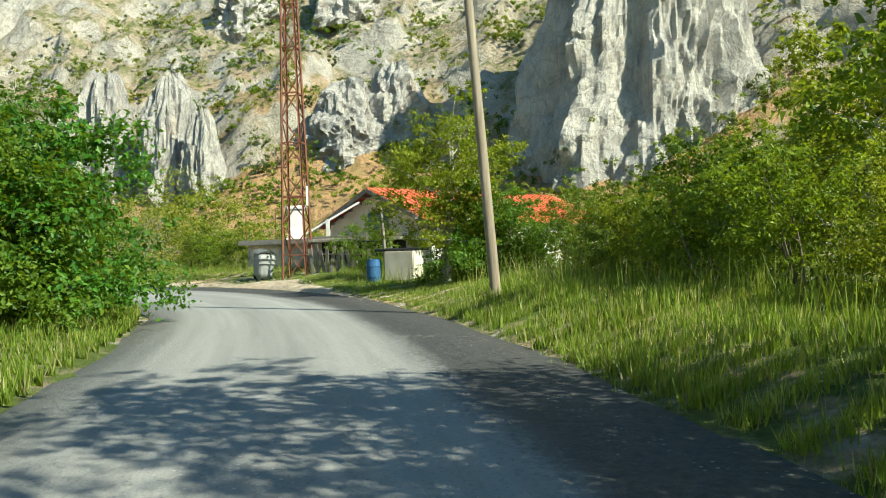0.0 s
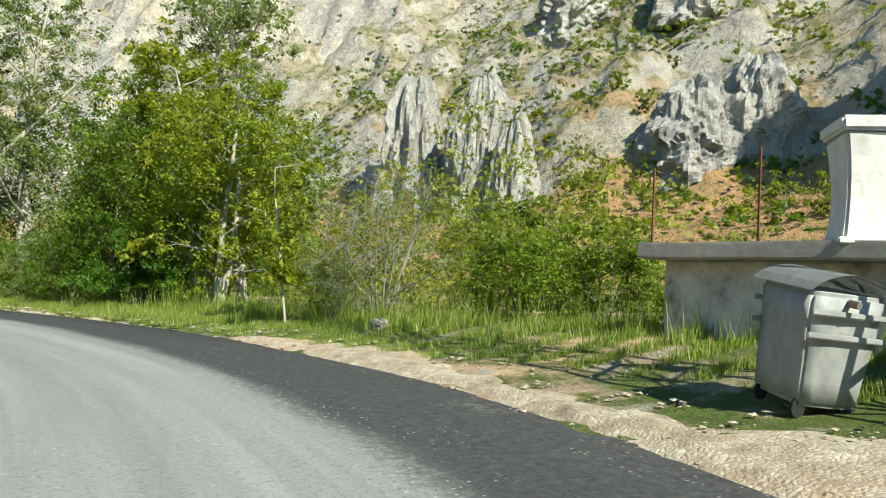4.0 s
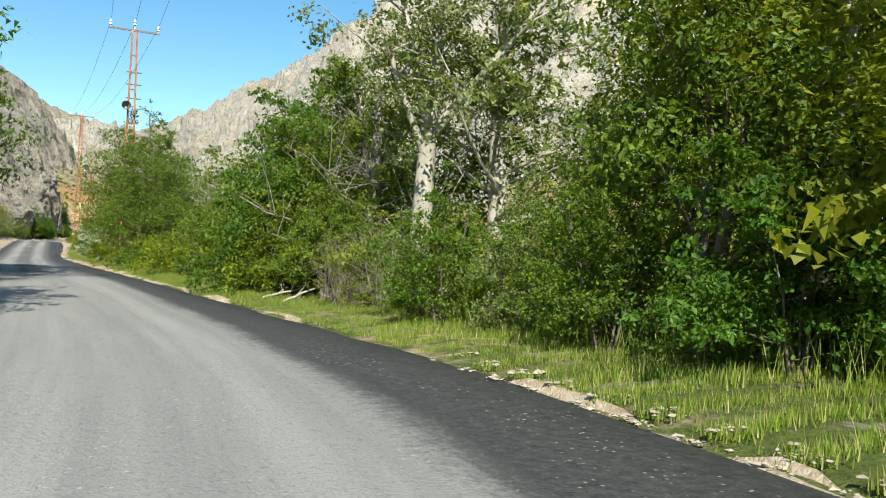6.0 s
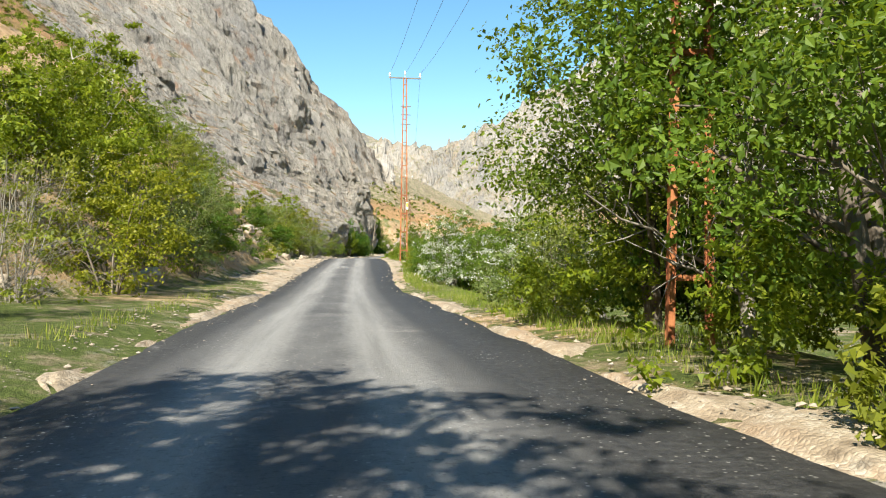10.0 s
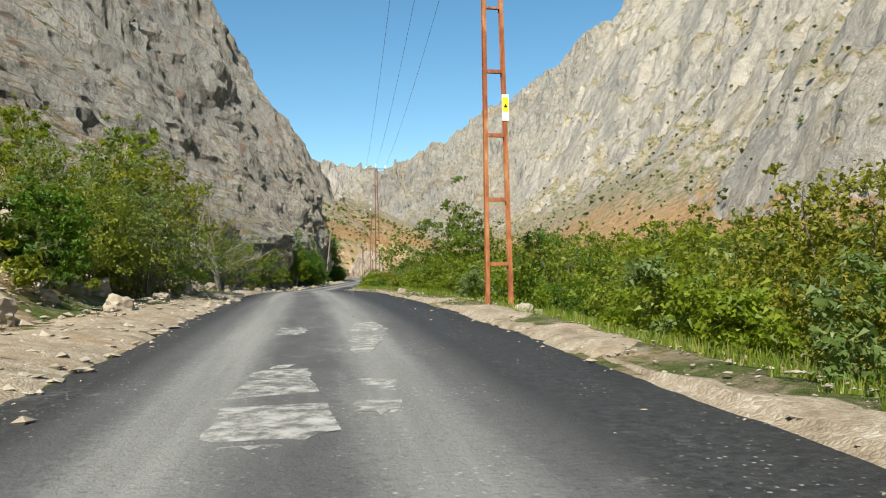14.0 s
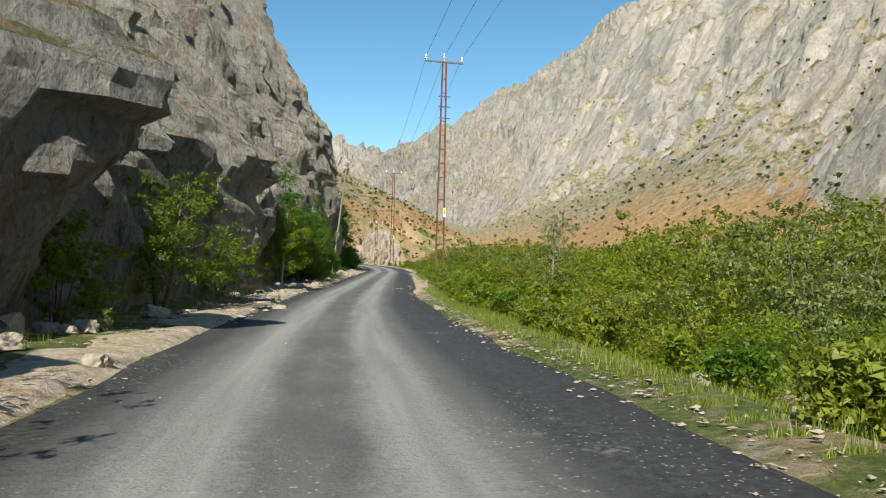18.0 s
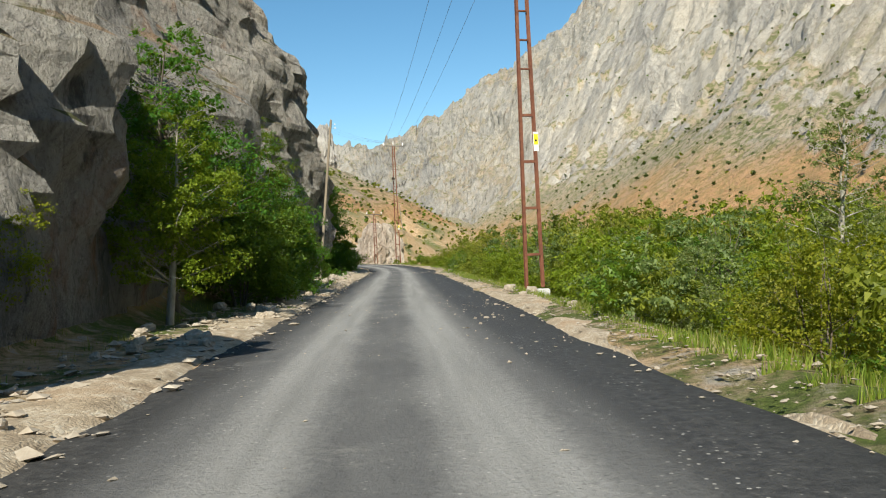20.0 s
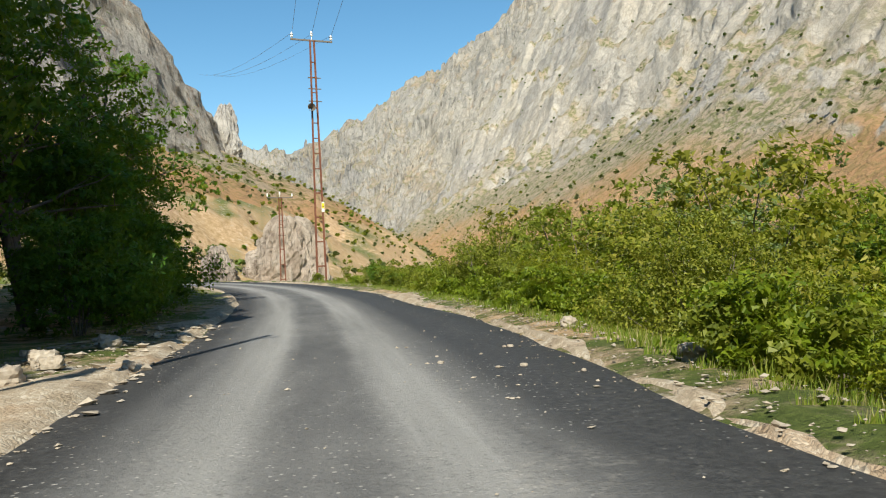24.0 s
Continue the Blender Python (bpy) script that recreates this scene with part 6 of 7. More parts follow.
def hill_scrub():
    """Small dark bushes dotted over the mountainside and the western slope."""
    rng = np.random.default_rng(15)
    P, D, st = EAST["place"].reshape(-1, 3), EAST["d"].ravel(), EAST["start"].ravel()
    ok = np.where((P[:, 1] > -40) & (P[:, 1] < 1250) & (D > 6) & (D < 230))[0]
    w = np.where(D[ok] < st[ok] + 25, 1.6, 1.0) * np.where(P[ok, 1] < 150, 3.0, 1.0)
    pick = rng.choice(ok, 2300, p=w / w.sum(), replace=False)
    spots = [(*P[i], (1.3 + 3.0 * rng.random() ** 3) * (1.0 if P[i, 1] > 150 else 2.3)) for i in pick]
    for _ in range(1100):
        y = 352 + 260 * rng.random() ** 1.3
        x = float(west_foot(y)) - 70 * rng.random()
        spots.append((x, y, ground_at(x, y), 0.9 + 1.6 * rng.random() ** 2))
    for _ in range(760):
        y = 62 + 112 * rng.random()
        x = float(west_foot(y)) - 0.5 - 26 * rng.random() ** 1.2
        spots.append((x, y, ground_at(x, y), 0.5 + 1.5 * rng.random() ** 2))
    hill = np.where((P[:, 1] > -60) & (P[:, 1] < 150) & (D > 4) & (D < 150))[0]
    spots += [(*P[i], 2.2 + 2.6 * rng.random() ** 2) for i in rng.choice(hill, 330, replace=False)]
    vs, fs, mi, n = [], [], [], 0
    for x, y, z, s in spots:
        near = y < 180 and x < 100
        if x > 70 and y < 150 and s > 2.1:
            k = 11
            c = np.stack([x + rng.normal(size=k) * s * 0.36, y + rng.normal(size=k) * s * 0.36, z + s * (0.1 + 0.6 * rng.random(k))], 1)
            v, f = leaves(c, np.full(k, s * 0.3), 140 if s < 2.9 else 260, 0.42, rng, 0.6, coarse=True)
            vs.append(v)
            fs.append(f + n)
            n += len(v)
            mi.append(np.full(len(f), rng.choice(3, p=(0.2, 0.35, 0.45))))
            continue
        k = 5
        c = np.stack([x + rng.normal(size=k) * s * 0.45, y + rng.normal(size=k) * s * 0.45, z + s * (0.15 + 0.6 * rng.random(k))], 1)
        v, f = leaves(c, np.full(k, s * 0.45), 180 if near else (110 if y < 150 else 40), 0.14 if near else (0.3 * s ** 0.5 if y < 150 else 0.5 * s ** 0.5), rng, 0.5, coarse=True)
        vs.append(v)
        fs.append(f + n)
        n += len(v)
        mi.append(np.full(len(f), rng.choice(3, p=(0.25, 0.45, 0.3) if y < 150 or x < 60 else (0.85, 0.1, 0.05))))
    ob = new("hillside_scrub", mesh_of("hillside_scrub", np.concatenate(vs), np.concatenate(fs), (L_SCRUB, L_OLIVE, L_MID), False, np.concatenate(mi)))
    return tagged(ob, "small dark bushes scattered over the rocky slopes", "scrub", kind="stuff")


hill_scrub()


# ---- verges ----
def verge(name, label, side, s0, s1, width, lift, mat, seed):
    """An uneven strip of loose ground along one edge of the road."""
    st = np.arange(s0, s1, 0.36)
    L = np.stack([np.interp(st, ALONG, LINE[:, i]) for i in range(3)], 1)
    N = np.stack([np.interp(st, ALONG, RIGHT[:, i]) for i in range(2)], 1)
    n = 16
    e = half_right(st) if side > 0 else np.full(len(st), HALF_L)
    w = np.maximum(0.25, np.array([width(q) for q in st]) * (0.75 + 0.9 * fbm(st / 2.6, seed, 0, 6, 0.62)))
    off = (e - 0.45)[:, None] + w[:, None] * np.linspace(0, 1, n)[None]
    R = L[:, None, :2] + N[:, None] * (off * side)[..., None]
    z = terrain(R[..., 0], R[..., 1])
    u = np.linspace(0, 1, n)[None]
    rise = lift * np.sin(np.pi * np.clip(u * 1.05, 0, 1)) ** 0.8 * (0.7 + 0.9 * fbm(R[..., 0] / 1.3, R[..., 1] / 1.3, seed, 4)) + 0.035 * fbm(R[..., 0] / 0.9, R[..., 1] / 0.9, seed + 4, 3)
    rise = rise + 0.05 * fbm(R[..., 0] / 0.5, R[..., 1] / 0.5, seed + 2, 3) + 0.04 * blocks(R[..., 0] / 0.8, R[..., 1] / 0.8, 0.5, seed, 0.9) * smooth01(u * 3)
    zr = L[:, 2][:, None]
    fade = 1 - smooth01((u - 0.55) / 0.42)
    out = smooth01((off - e[:, None] + 0.26) / 0.32)
    zz = (zr - 0.11) * (1 - out) + (np.maximum(z, zr - 0.03) * (1 - smooth01(u * 1.2)) + z * smooth01(u * 1.2) + (0.03 + rise) * fade) * out
    zz = np.where(u > 0.97, z - 0.05, zz)
    V = np.concatenate([R, zz[..., None]], -1).reshape(-1, 3)
    f = grid_faces(len(st), n)
    ob = new(name, mesh_of(name, V, f if side < 0 else f[:, ::-1], (mat,), True))
    return tagged(ob, label, "verge", kind="structure")


verge("verge_right", "pale gravel verge beside the asphalt", 1, -6, 352, right_w, 0.04, M_GRAVEL, 3.0)
verge("verge_left", "pale rubble and sandy earth along the road", -1, 62, 350, left_w, 0.05, M_GRAVEL, 8.0)


def rubble():
    """Small broken stones over the verges and the road's edges."""
    rng = np.random.default_rng(31)
    base = np.array([[1, 0, 0], [-1, 0, 0], [0, 1, 0], [0, -1, 0], [0.25, 0.2, 0.36], [0, 0, -0.5]])
    tri = np.array([[0, 2, 4], [2, 1, 4], [1, 3, 4], [3, 0, 4], [2, 0, 5], [1, 2, 5], [3, 1, 5], [0, 3, 5]])
    pts = []
    for _ in range(8500):
        side = 1 if rng.random() < 0.5 else -1
        s = 70 + 270 * rng.random()
        e = float(half_right(s)) if side > 0 else HALF_L
        w = right_w(s) if side > 0 else left_w(s)
        off = e + w * (rng.random() * 1.05 - 0.05)
        x, y, _ = on_road(s, side * off)
        pts.append((x + rng.normal() * 0.3, y + rng.normal() * 0.3, 0.014 + 0.05 * rng.random() ** 4, 1))
    for _ in range(8000):
        s = (108 + 45 * rng.random()) if rng.random() < 0.4 else (200 + 95 * rng.random())
        x, y, _ = on_road(s, -(HALF_L - 0.15 + left_w(s) * rng.random() ** 1.3))
        pts.append((x + rng.normal() * 0.15, y, 0.02 + 0.11 * rng.random() ** 5, 1))
    for _ in range(5000):
        s = 110 + 225 * rng.random()
        x, y, _ = on_road(s, float(half_right(s)) - 0.1 + right_w(s) * rng.random())
        pts.append((x + rng.normal() * 0.1, y + rng.normal() * 0.1, 0.012 + 0.04 * rng.random() ** 3, 1))
    for _ in range(2200):
        s = -5 + 36 * rng.random()
        x, y, _ = on_road(s, float(half_right(s)) - 0.2 + right_w(s) * rng.random())
        pts.append((x, y + rng.normal() * 0.1, 0.012 + 0.05 * rng.random() ** 4, 1))
    for _ in range(1000):
        s = 80 + 250 * rng.random()
        off = 3.2 - 2.6 * rng.random() ** 1.6 if rng.random() < 0.7 else -3.0 + 3 * rng.random()
        if rng.random() < 0.45:
            s = rng.choice((229, 236, 238, 282, 285)) + rng.normal() * 3.0
        x, y, _ = on_road(s, off)
        pts.append((x, y, 0.008 + 0.03 * rng.random() ** 3, 0))
    X, Y = np.array([p[0] for p in pts]), np.array([p[1] for p in pts])
    s, off, zr = road_place(X, Y)
    Z = np.where((off < half_right(s)) & (off > -HALF_L), zr - 0.018 * (off / 3) ** 2, terrain(X, Y) + 0.025)
    vs, fs = [], []
    for i, (p, z) in enumerate(zip(pts, Z)):
        sz = p[2] * (0.7 + 0.6 * rng.random(3))
        v = (base + rng.normal(size=base.shape) * 0.13) * sz
        a = rng.random() * 6.28
        v = np.stack([v[:, 0] * math.cos(a) - v[:, 1] * math.sin(a), v[:, 0] * math.sin(a) + v[:, 1] * math.cos(a), v[:, 2]], 1)
        vs.append(v + (p[0], p[1], z + p[2] * 0.3))
        fs.append(tri + 6 * i)
    ob = new("loose_stones", mesh_of("loose_stones", np.concatenate(vs), np.concatenate(fs), (M_STONE,), False))
    return tagged(ob, "small broken limestone pieces on road and verge", "stones", kind="stuff")


rubble()

STONES = [rock_mesh("stone", 50 + k, (1, 0.8, 0.7), 3, 0.28, M_STONE) for k in range(5)]
rng_s = np.random.default_rng(3)
for k, (x, y, size) in enumerate(((-3.0, 139.2, 0.75), (-3.9, 134.5, 0.9), (-2.7, 131, 0.55), (-3.4, 145, 0.5), (-5.2, 128, 0.8), (-2.2, 126.5, 0.4), (-6.2, 129.4, 1.3), (-4.4, 178.5, 0.5), (-4.8, 185, 0.6), (-4.4, 190, 0.4),
                                  (4.9, 228.4, 0.42), (4.3, 230.6, 0.3), (5.4, 239.6, 0.5), (6.6, 239.8, 0.55), (5.1, 241.9, 0.45), (7.2, 243, 0.5), (4.6, 237.4, 0.3), (5.8, 234, 0.35), (7.6, 277.6, 0.5), (8.0, 281.8, 0.4), (8.4, 287, 0.35),
                                  (-3.6, 236, 0.5), (-3.3, 241, 0.6), (-3.0, 246.4, 0.45), (-2.6, 252, 0.5), (-2.4, 262, 0.6), (-1.4, 270, 0.5), (-1.9, 272.5, 0.7), (-0.8, 275, 0.45), (-2.1, 278, 0.6), (-1.1, 280.5, 0.5), (-0.6, 284, 0.5), (-3.4, 207, 0.5), (-4.2, 213, 0.6),
                                  (16.4, 16.4, 0.4), (5.9, 150, 0.4), (6.4, 138.7, 0.45), (7.0, 140.4, 0.5), (4.4, 154, 0.35), (4.7, 188, 0.6), (4.5, 191, 0.5), (3.9, 185, 0.4))):
    ob = new("stone", STONES[k % 5])
    ob.matrix_basis = pose(x, y, ground_at(x, y) + size * 0.12, rng_s.uniform(-15, 15), rng_s.uniform(-15, 15), rng_s.uniform(0, 360)) @ Matrix.Diagonal((size, size, size, 1))
    tagged(ob, "pale broken limestone block lying on the verge" if size < 3 else "large orange-stained boulder set in the bank", "stone", "stones along the road")
for k in range(34):
    y = 154 + 46 * rng_s.random()
    x = road_x(y) - 4.3 - 3.4 * rng_s.random()
    size = 0.35 + 0.9 * rng_s.random() ** 2
    ob = new("stone", STONES[k % 5])
    ob.matrix_basis = pose(x, y, ground_at(x, y) + size * 0.15, rng_s.uniform(-20, 20), rng_s.uniform(-20, 20), rng_s.uniform(0, 360)) @ Matrix.Diagonal((size, size, size, 1))
    tagged(ob, "rough fallen limestone block at the cliff's foot", "stone", "stones along the road")
for k in range(90):
    s = 200 + 92 * rng_s.random()
    x, y, z = on_road(s, -(HALF_L + 0.1 + left_w(s) * rng_s.random() ** 1.2))
    size = 0.14 + 0.3 * rng_s.random() ** 2
    ob = new("stone", STONES[k % 5])
    ob.matrix_basis = pose(x, y, ground_at(x, y) + 0.03 + size * 0.12, rng_s.uniform(-20, 20), rng_s.uniform(-20, 20), rng_s.uniform(0, 360)) @ Matrix.Diagonal((size, size, size, 1))
    tagged(ob, "broken limestone lump among rubble below the cliff", "stone", "stones along the road")
for k in range(70):
    y = 68 + 80 * rng_s.random()
    x = float(west_foot(y)) - 0.2 - 9 * rng_s.random() ** 1.5
    size = 0.3 + 0.9 * rng_s.random() ** 2
    ob = new("stone", STONES[k % 5])
    ob.matrix_basis = pose(x, y, ground_at(x, y) + size * 0.1, rng_s.uniform(-25, 25), rng_s.uniform(-25, 25), rng_s.uniform(0, 360)) @ Matrix.Diagonal((size, size, size, 1))
    tagged(ob, "tan stone half sunk in the sandy bank", "stone", "stones in the bank")
for k in range(26):
    s = (229.5, 232, 236.5, 238, 283, 285)[k % 6] + rng_s.normal() * 1.5
    x, y, z = on_road(s, 1.2 + 1.7 * rng_s.random())
    size = 0.04 + 0.06 * rng_s.random()
    ob = new("road_stone", STONES[k % 5])
    ob.matrix_basis = pose(x, y, z + size * 0.08, 0, 0, rng_s.uniform(0, 360)) @ Matrix.Diagonal((size, size, size * 0.8, 1))
    tagged(ob, "small white stone fallen on the asphalt", "stone", "stones on the road")


def road_patch(points, seed):
    """A thin worn patch of pale mortar on the asphalt."""
    rng = np.random.default_rng(seed)
    P = np.array(points, float)
    ring = []
    for a, b in zip(P, np.roll(P, -1, 0)):
        for t in np.linspace(0, 1, 10)[:-1]:
            ring.append(a + (b - a) * t + rng.normal(size=2) * (0.035, 0.06))
    ring = np.array(ring)
    s, off, zr = road_place(ring[:, 0], ring[:, 1])
    bm = bmesh.new()
    vs = [bm.verts.new((x, y, z - 0.02 * (o / 3) ** 2 + 0.005)) for (x, y), z, o in zip(ring, zr, off)]
    bm.faces.new(vs)
    bmesh.ops.triangulate(bm, faces=bm.faces[:])
    me = bpy.data.meshes.new("road_patch")
    bm.to_mesh(me)
    bm.free()
    me.materials.append(M_PATCH)
    tagged(new("road_patch", me), "pale worn repair patch in the asphalt", "road patch", "repair patches", kind="structure")


road_patch(((1.2, 129.3), (1.55, 129.9), (1.85, 129.4), (2.25, 125.9), (1.8, 125.4), (1.25, 125.6)), 1)
road_patch(((2.4, 128.5), (2.8, 128.4), (2.75, 126.5), (2.35, 126.5)), 2)
road_patch(((2.3, 136.6), (2.8, 136.2), (3.0, 134.2), (2.6, 131.0), (2.3, 130.8)), 3)
road_patch(((1.0, 135.4), (1.5, 135.3), (1.5, 133.7), (1.05, 133.9)), 4)
road_patch(((1.0, 119.8), (1.5, 120), (1.4, 116.9), (0.95, 116.7)), 5)


# ---- grass ----
def grass(name, label, count, where, seed, mats, tall):
    rng = np.random.default_rng(seed)
    P = np.array([where(rng) for _ in range(count)])
    z = terrain(P[:, 0], P[:, 1])
    h = P[:, 2] * (0.5 + 0.8 * rng.random(count))
    a = rng.random(count) * 6.283
    w = np.clip(h * 0.045, 0.007, 0.016) * (1.0 if tall < 1 else 0.6)
    side = np.stack([np.cos(a), np.sin(a), 0 * a], 1) * w[:, None]
    lean = rng.normal(size=(count, 2)) * 0.22 * h[:, None]
    root = np.stack([P[:, 0], P[:, 1], z - 0.03], 1)
    tip = root + np.concatenate([lean, h[:, None]], 1)
    v = np.stack([root - side, root + side, tip], 1).reshape(-1, 3)
    f = np.arange(count * 3).reshape(-1, 3)
    mi = rng.choice(len(mats), count, p=[0.85, 0.15])
    ob = new(name, mesh_of(name, v, f, mats, False, mi))
    return tagged(ob, label, "grass", kind="stuff")


def right_verge_spot(rng):
    s = -32 + 100 * rng.random()
    near = rng.random() ** 1.4
    yard = math.exp(-(((s - 9) / 6.0) ** 2))
    off = float(half_right(s)) + 0.15 + (2.4 * yard) + near * (5.2 if s < 5 else float(np.interp(s, [22, 32, 44], [4.5, 4.5, 1.6])))
    x, y, _ = on_road(s, off)
    clump = 0.6 + 0.8 * float(vnoise(x * 1.1, y * 1.1))
    return x + rng.normal() * 0.12, y + rng.normal() * 0.12, (0.13 + 0.15 * near + (0.08 if s < -8 else 0)) * clump * (0.6 if s > 34 else 1.0)


def left_verge_spot(rng):
    s = -34 + 40 * rng.random()
    x, y, _ = on_road(s, -(HALF_L + 0.1 + 3.4 * rng.random() ** 1.3))
    return x, y, 0.16 + 0.2 * rng.random()


def later_verge_spot(rng):
    s = 64 + 270 * rng.random()
    if rng.random() < 0.7:
        off = float(half_right(s)) + right_w(s) * (0.5 + 0.8 * rng.random()) + 0.1
    else:
        off = -(HALF_L + left_w(s) * (0.8 + 0.7 * rng.random()))
    x, y, _ = on_road(s, off)
    k = float(vnoise(x * 0.5, y * 0.5))
    return x, y, 0.28 * k


def stalk_spot(rng):
    s = -24 + 62 * rng.random()
    off = float(half_right(s)) + 2.2 + 3.0 * rng.random()
    x, y, _ = on_road(s, off + (1.5 if 3 < s < 16 else 0))
    return x, y, 0.75


def bank_spot(rng):
    s = 76 + 254 * rng.random()
    off = float(half_right(s)) + right_w(s) * (0.55 + 0.25 * rng.random()) + 2.6 * rng.random() ** 1.6
    x, y, _ = on_road(s, off)
    return x, y, 0.09 + 0.17 * float(vnoise(x * 0.6, y * 0.6))


grass("bank_grass", "green grass along the top of the bank", 70000, bank_spot, 25, (L_GRASS, L_STRAW), 0.6)
grass("verge_grass", "lush green grass along the road's edge", 210000, right_verge_spot, 21, (L_GRASS, L_STRAW), 0.5)
grass("left_verge_grass", "short green grass below the shrubs", 30000, left_verge_spot, 22, (L_GRASS, L_STRAW), 0.4)
grass("dry_verge_grass", "thin dry grass on the gravel verge", 40000, later_verge_spot, 23, (L_GRASS, L_STRAW), 0.3)
grass("tall_grass", "tall seeding grass stalks in front of the trees", 6500, stalk_spot, 24, (L_GRASS, L_STRAW), 1.2)


# ---- shed, house and yard ----
def slab_between(a, b, z0, z1, thick, back):
    """A wall's box matrix and size along a-b, its face on the line, its thickness behind it."""
    a, b = Vector((*a, 0)), Vector((*b, 0))
    d = b - a
    n = Vector((-d.y, d.x, 0)).normalized() * back
    turn = math.degrees(math.atan2(d.y, d.x))
    c = (a + b) / 2 + n * thick / 2
    return (d.length, thick, z1 - z0), pose(c.x, c.y, (z0 + z1) / 2, 0, 0, turn)


def shed():
    base = thing("shed", "low stained concrete shed with a flat slab roof", "shed")
    a, b = (16.3, 10.1), (15.2, 5.2)
    size, m = slab_between(a, b, 0.0, 1.82, 3.2, 1)
    bm = box(size, m, 0.03)
    bmesh.ops.subdivide_edges(bm, edges=bm.edges[:], cuts=5, use_grid_fill=True)
    for v in bm.verts:
        v.co += Vector((1, 1, 0)) * 0.025 * float(fbm(v.co.x * 2, v.co.y * 2, v.co.z * 2, 2))
    part("wall", bm, M_CONCRETE, base)
    size, m = slab_between((16.25, 10.4), (15.0, 4.8), 1.82, 2.08, 3.9, 1)
    m = Matrix.Translation((-0.25, 0.06, 0)) @ m
    bm = box(size, m, 0.03)
    bmesh.ops.subdivide_edges(bm, edges=bm.edges[:], cuts=6, use_grid_fill=True)
    for v in bm.verts:
        v.co += Vector((0.4, 0.2, 1)) * 0.03 * float(fbm(v.co.x * 1.7, v.co.y * 1.7, v.co.z * 2, 3))
    part("roof_slab", bm, M_MORTAR, base, "grey crumbling slab edge")
    return base


shed()


def chimney():
    base = thing("chimney", "whitewashed square chimney with a flared cap on the shed roof", "chimney", pose(15.95, 7.05, 2.05, 0, 0, 28))
    bm = box((0.92, 0.86, 1.5), Matrix.Translation((0, 0, 0.75)), 0.04)
    bmesh.ops.subdivide_edges(bm, edges=bm.edges[:], cuts=4, use_grid_fill=True)
    for v in bm.verts:
        k = 1.06 - 0.14 * math.sin(math.pi * min(1.0, max(0.0, v.co.z / 1.5)))
        v.co.x *= k
        v.co.y *= k
        v.co += v.co.normalized() * 0.07 * float(fbm(v.co.x * 3, v.co.y * 3, v.co.z * 3, 3))
    part("shaft", bm, M_WHITEWASH, base)
    part("cap", box((1.1, 1.04, 0.2), Matrix.Translation((0, 0, 1.6)), 0.04), M_WHITEWASH, base)
    part("foot", box((1.15, 1.1, 0.1), Matrix.Translation((0, 0, 0.03)), 0.02), M_WHITEWASH, base)


chimney()


def dumpster():
    base = thing("rubbish_container", "dented grey galvanised rubbish container leaning by the shed", "rubbish container", pose(12.2, 6.95, ground_at(12.2, 6.95) - 0.02, 4, -7, 48) @ Matrix.Diagonal((0.78, 0.8, 1.1, 1)))
    bm = box((1.15, 0.95, 1.0), Matrix.Translation((0, 0, 0.62)), 0.04)
    for v in bm.verts:
        k = 0.82 + 0.18 * (v.co.z - 0.1) / 1.0
        v.co.x *= k
        v.co.y *= k
    bmesh.ops.subdivide_edges(bm, edges=bm.edges[:], cuts=4, use_grid_fill=True)
    for v in bm.verts:
        v.co += Vector((0.05 * float(fbm(v.co.x * 2.5, v.co.y * 2.5, v.co.z * 2.5, 3)), 0.05 * float(fbm(v.co.z * 2.5 + 9, v.co.y * 2.5, v.co.x * 2.5, 3)), 0))
    part("body", bm, M_GALV, base, smooth=True)
    lid = bmesh.new()
    n = 10
    prof = [(-0.55 + 1.1 * k / n, 0.16 * math.sin(math.pi * k / n) ** 0.7) for k in range(n + 1)]
    top = [[lid.verts.new((x, y, 1.13 + z + t)) for y, z in prof] for x in (-0.64, 0.64) for t in (0,)]
    for k in range(n):
        lid.faces.new((top[0][k], top[0][k + 1], top[1][k + 1], top[1][k]))
    bmesh.ops.solidify(lid, geom=lid.faces[:], thickness=0.03)
    part("lid", lid, M_GALV, base, "curved sheet-metal lid")
    for x in (-0.62, 0.62):
        for z in (0.95, 0.75):
            part("side_rib", box((0.05, 0.98, 0.05), Matrix.Translation((x * (0.95 if z < 0.9 else 1.0), 0, z)), 0.01), M_GALV, base)
    for x in (-0.66, 0.66):
        bm = bmesh.new()
        bmesh.ops.create_cone(bm, cap_ends=True, segments=12, radius1=0.035, radius2=0.035, depth=0.18, matrix=Matrix.Translation((x, 0, 1.05)) @ Matrix.Rotation(radians(90), 4, "Y"))
        part("lifting_pin", bm, M_STEEL, base)
    for x in (-0.4, 0.4):
        for y in (-0.33, 0.33):
            bm = bmesh.new()
            bmesh.ops.create_cone(bm, cap_ends=True, segments=12, radius1=0.09, radius2=0.09, depth=0.05, matrix=Matrix.Translation((x, y, 0.1)) @ Matrix.Rotation(radians(90), 4, "Y"))
            part("wheel", bm, M_BLACK, base)


dumpster()


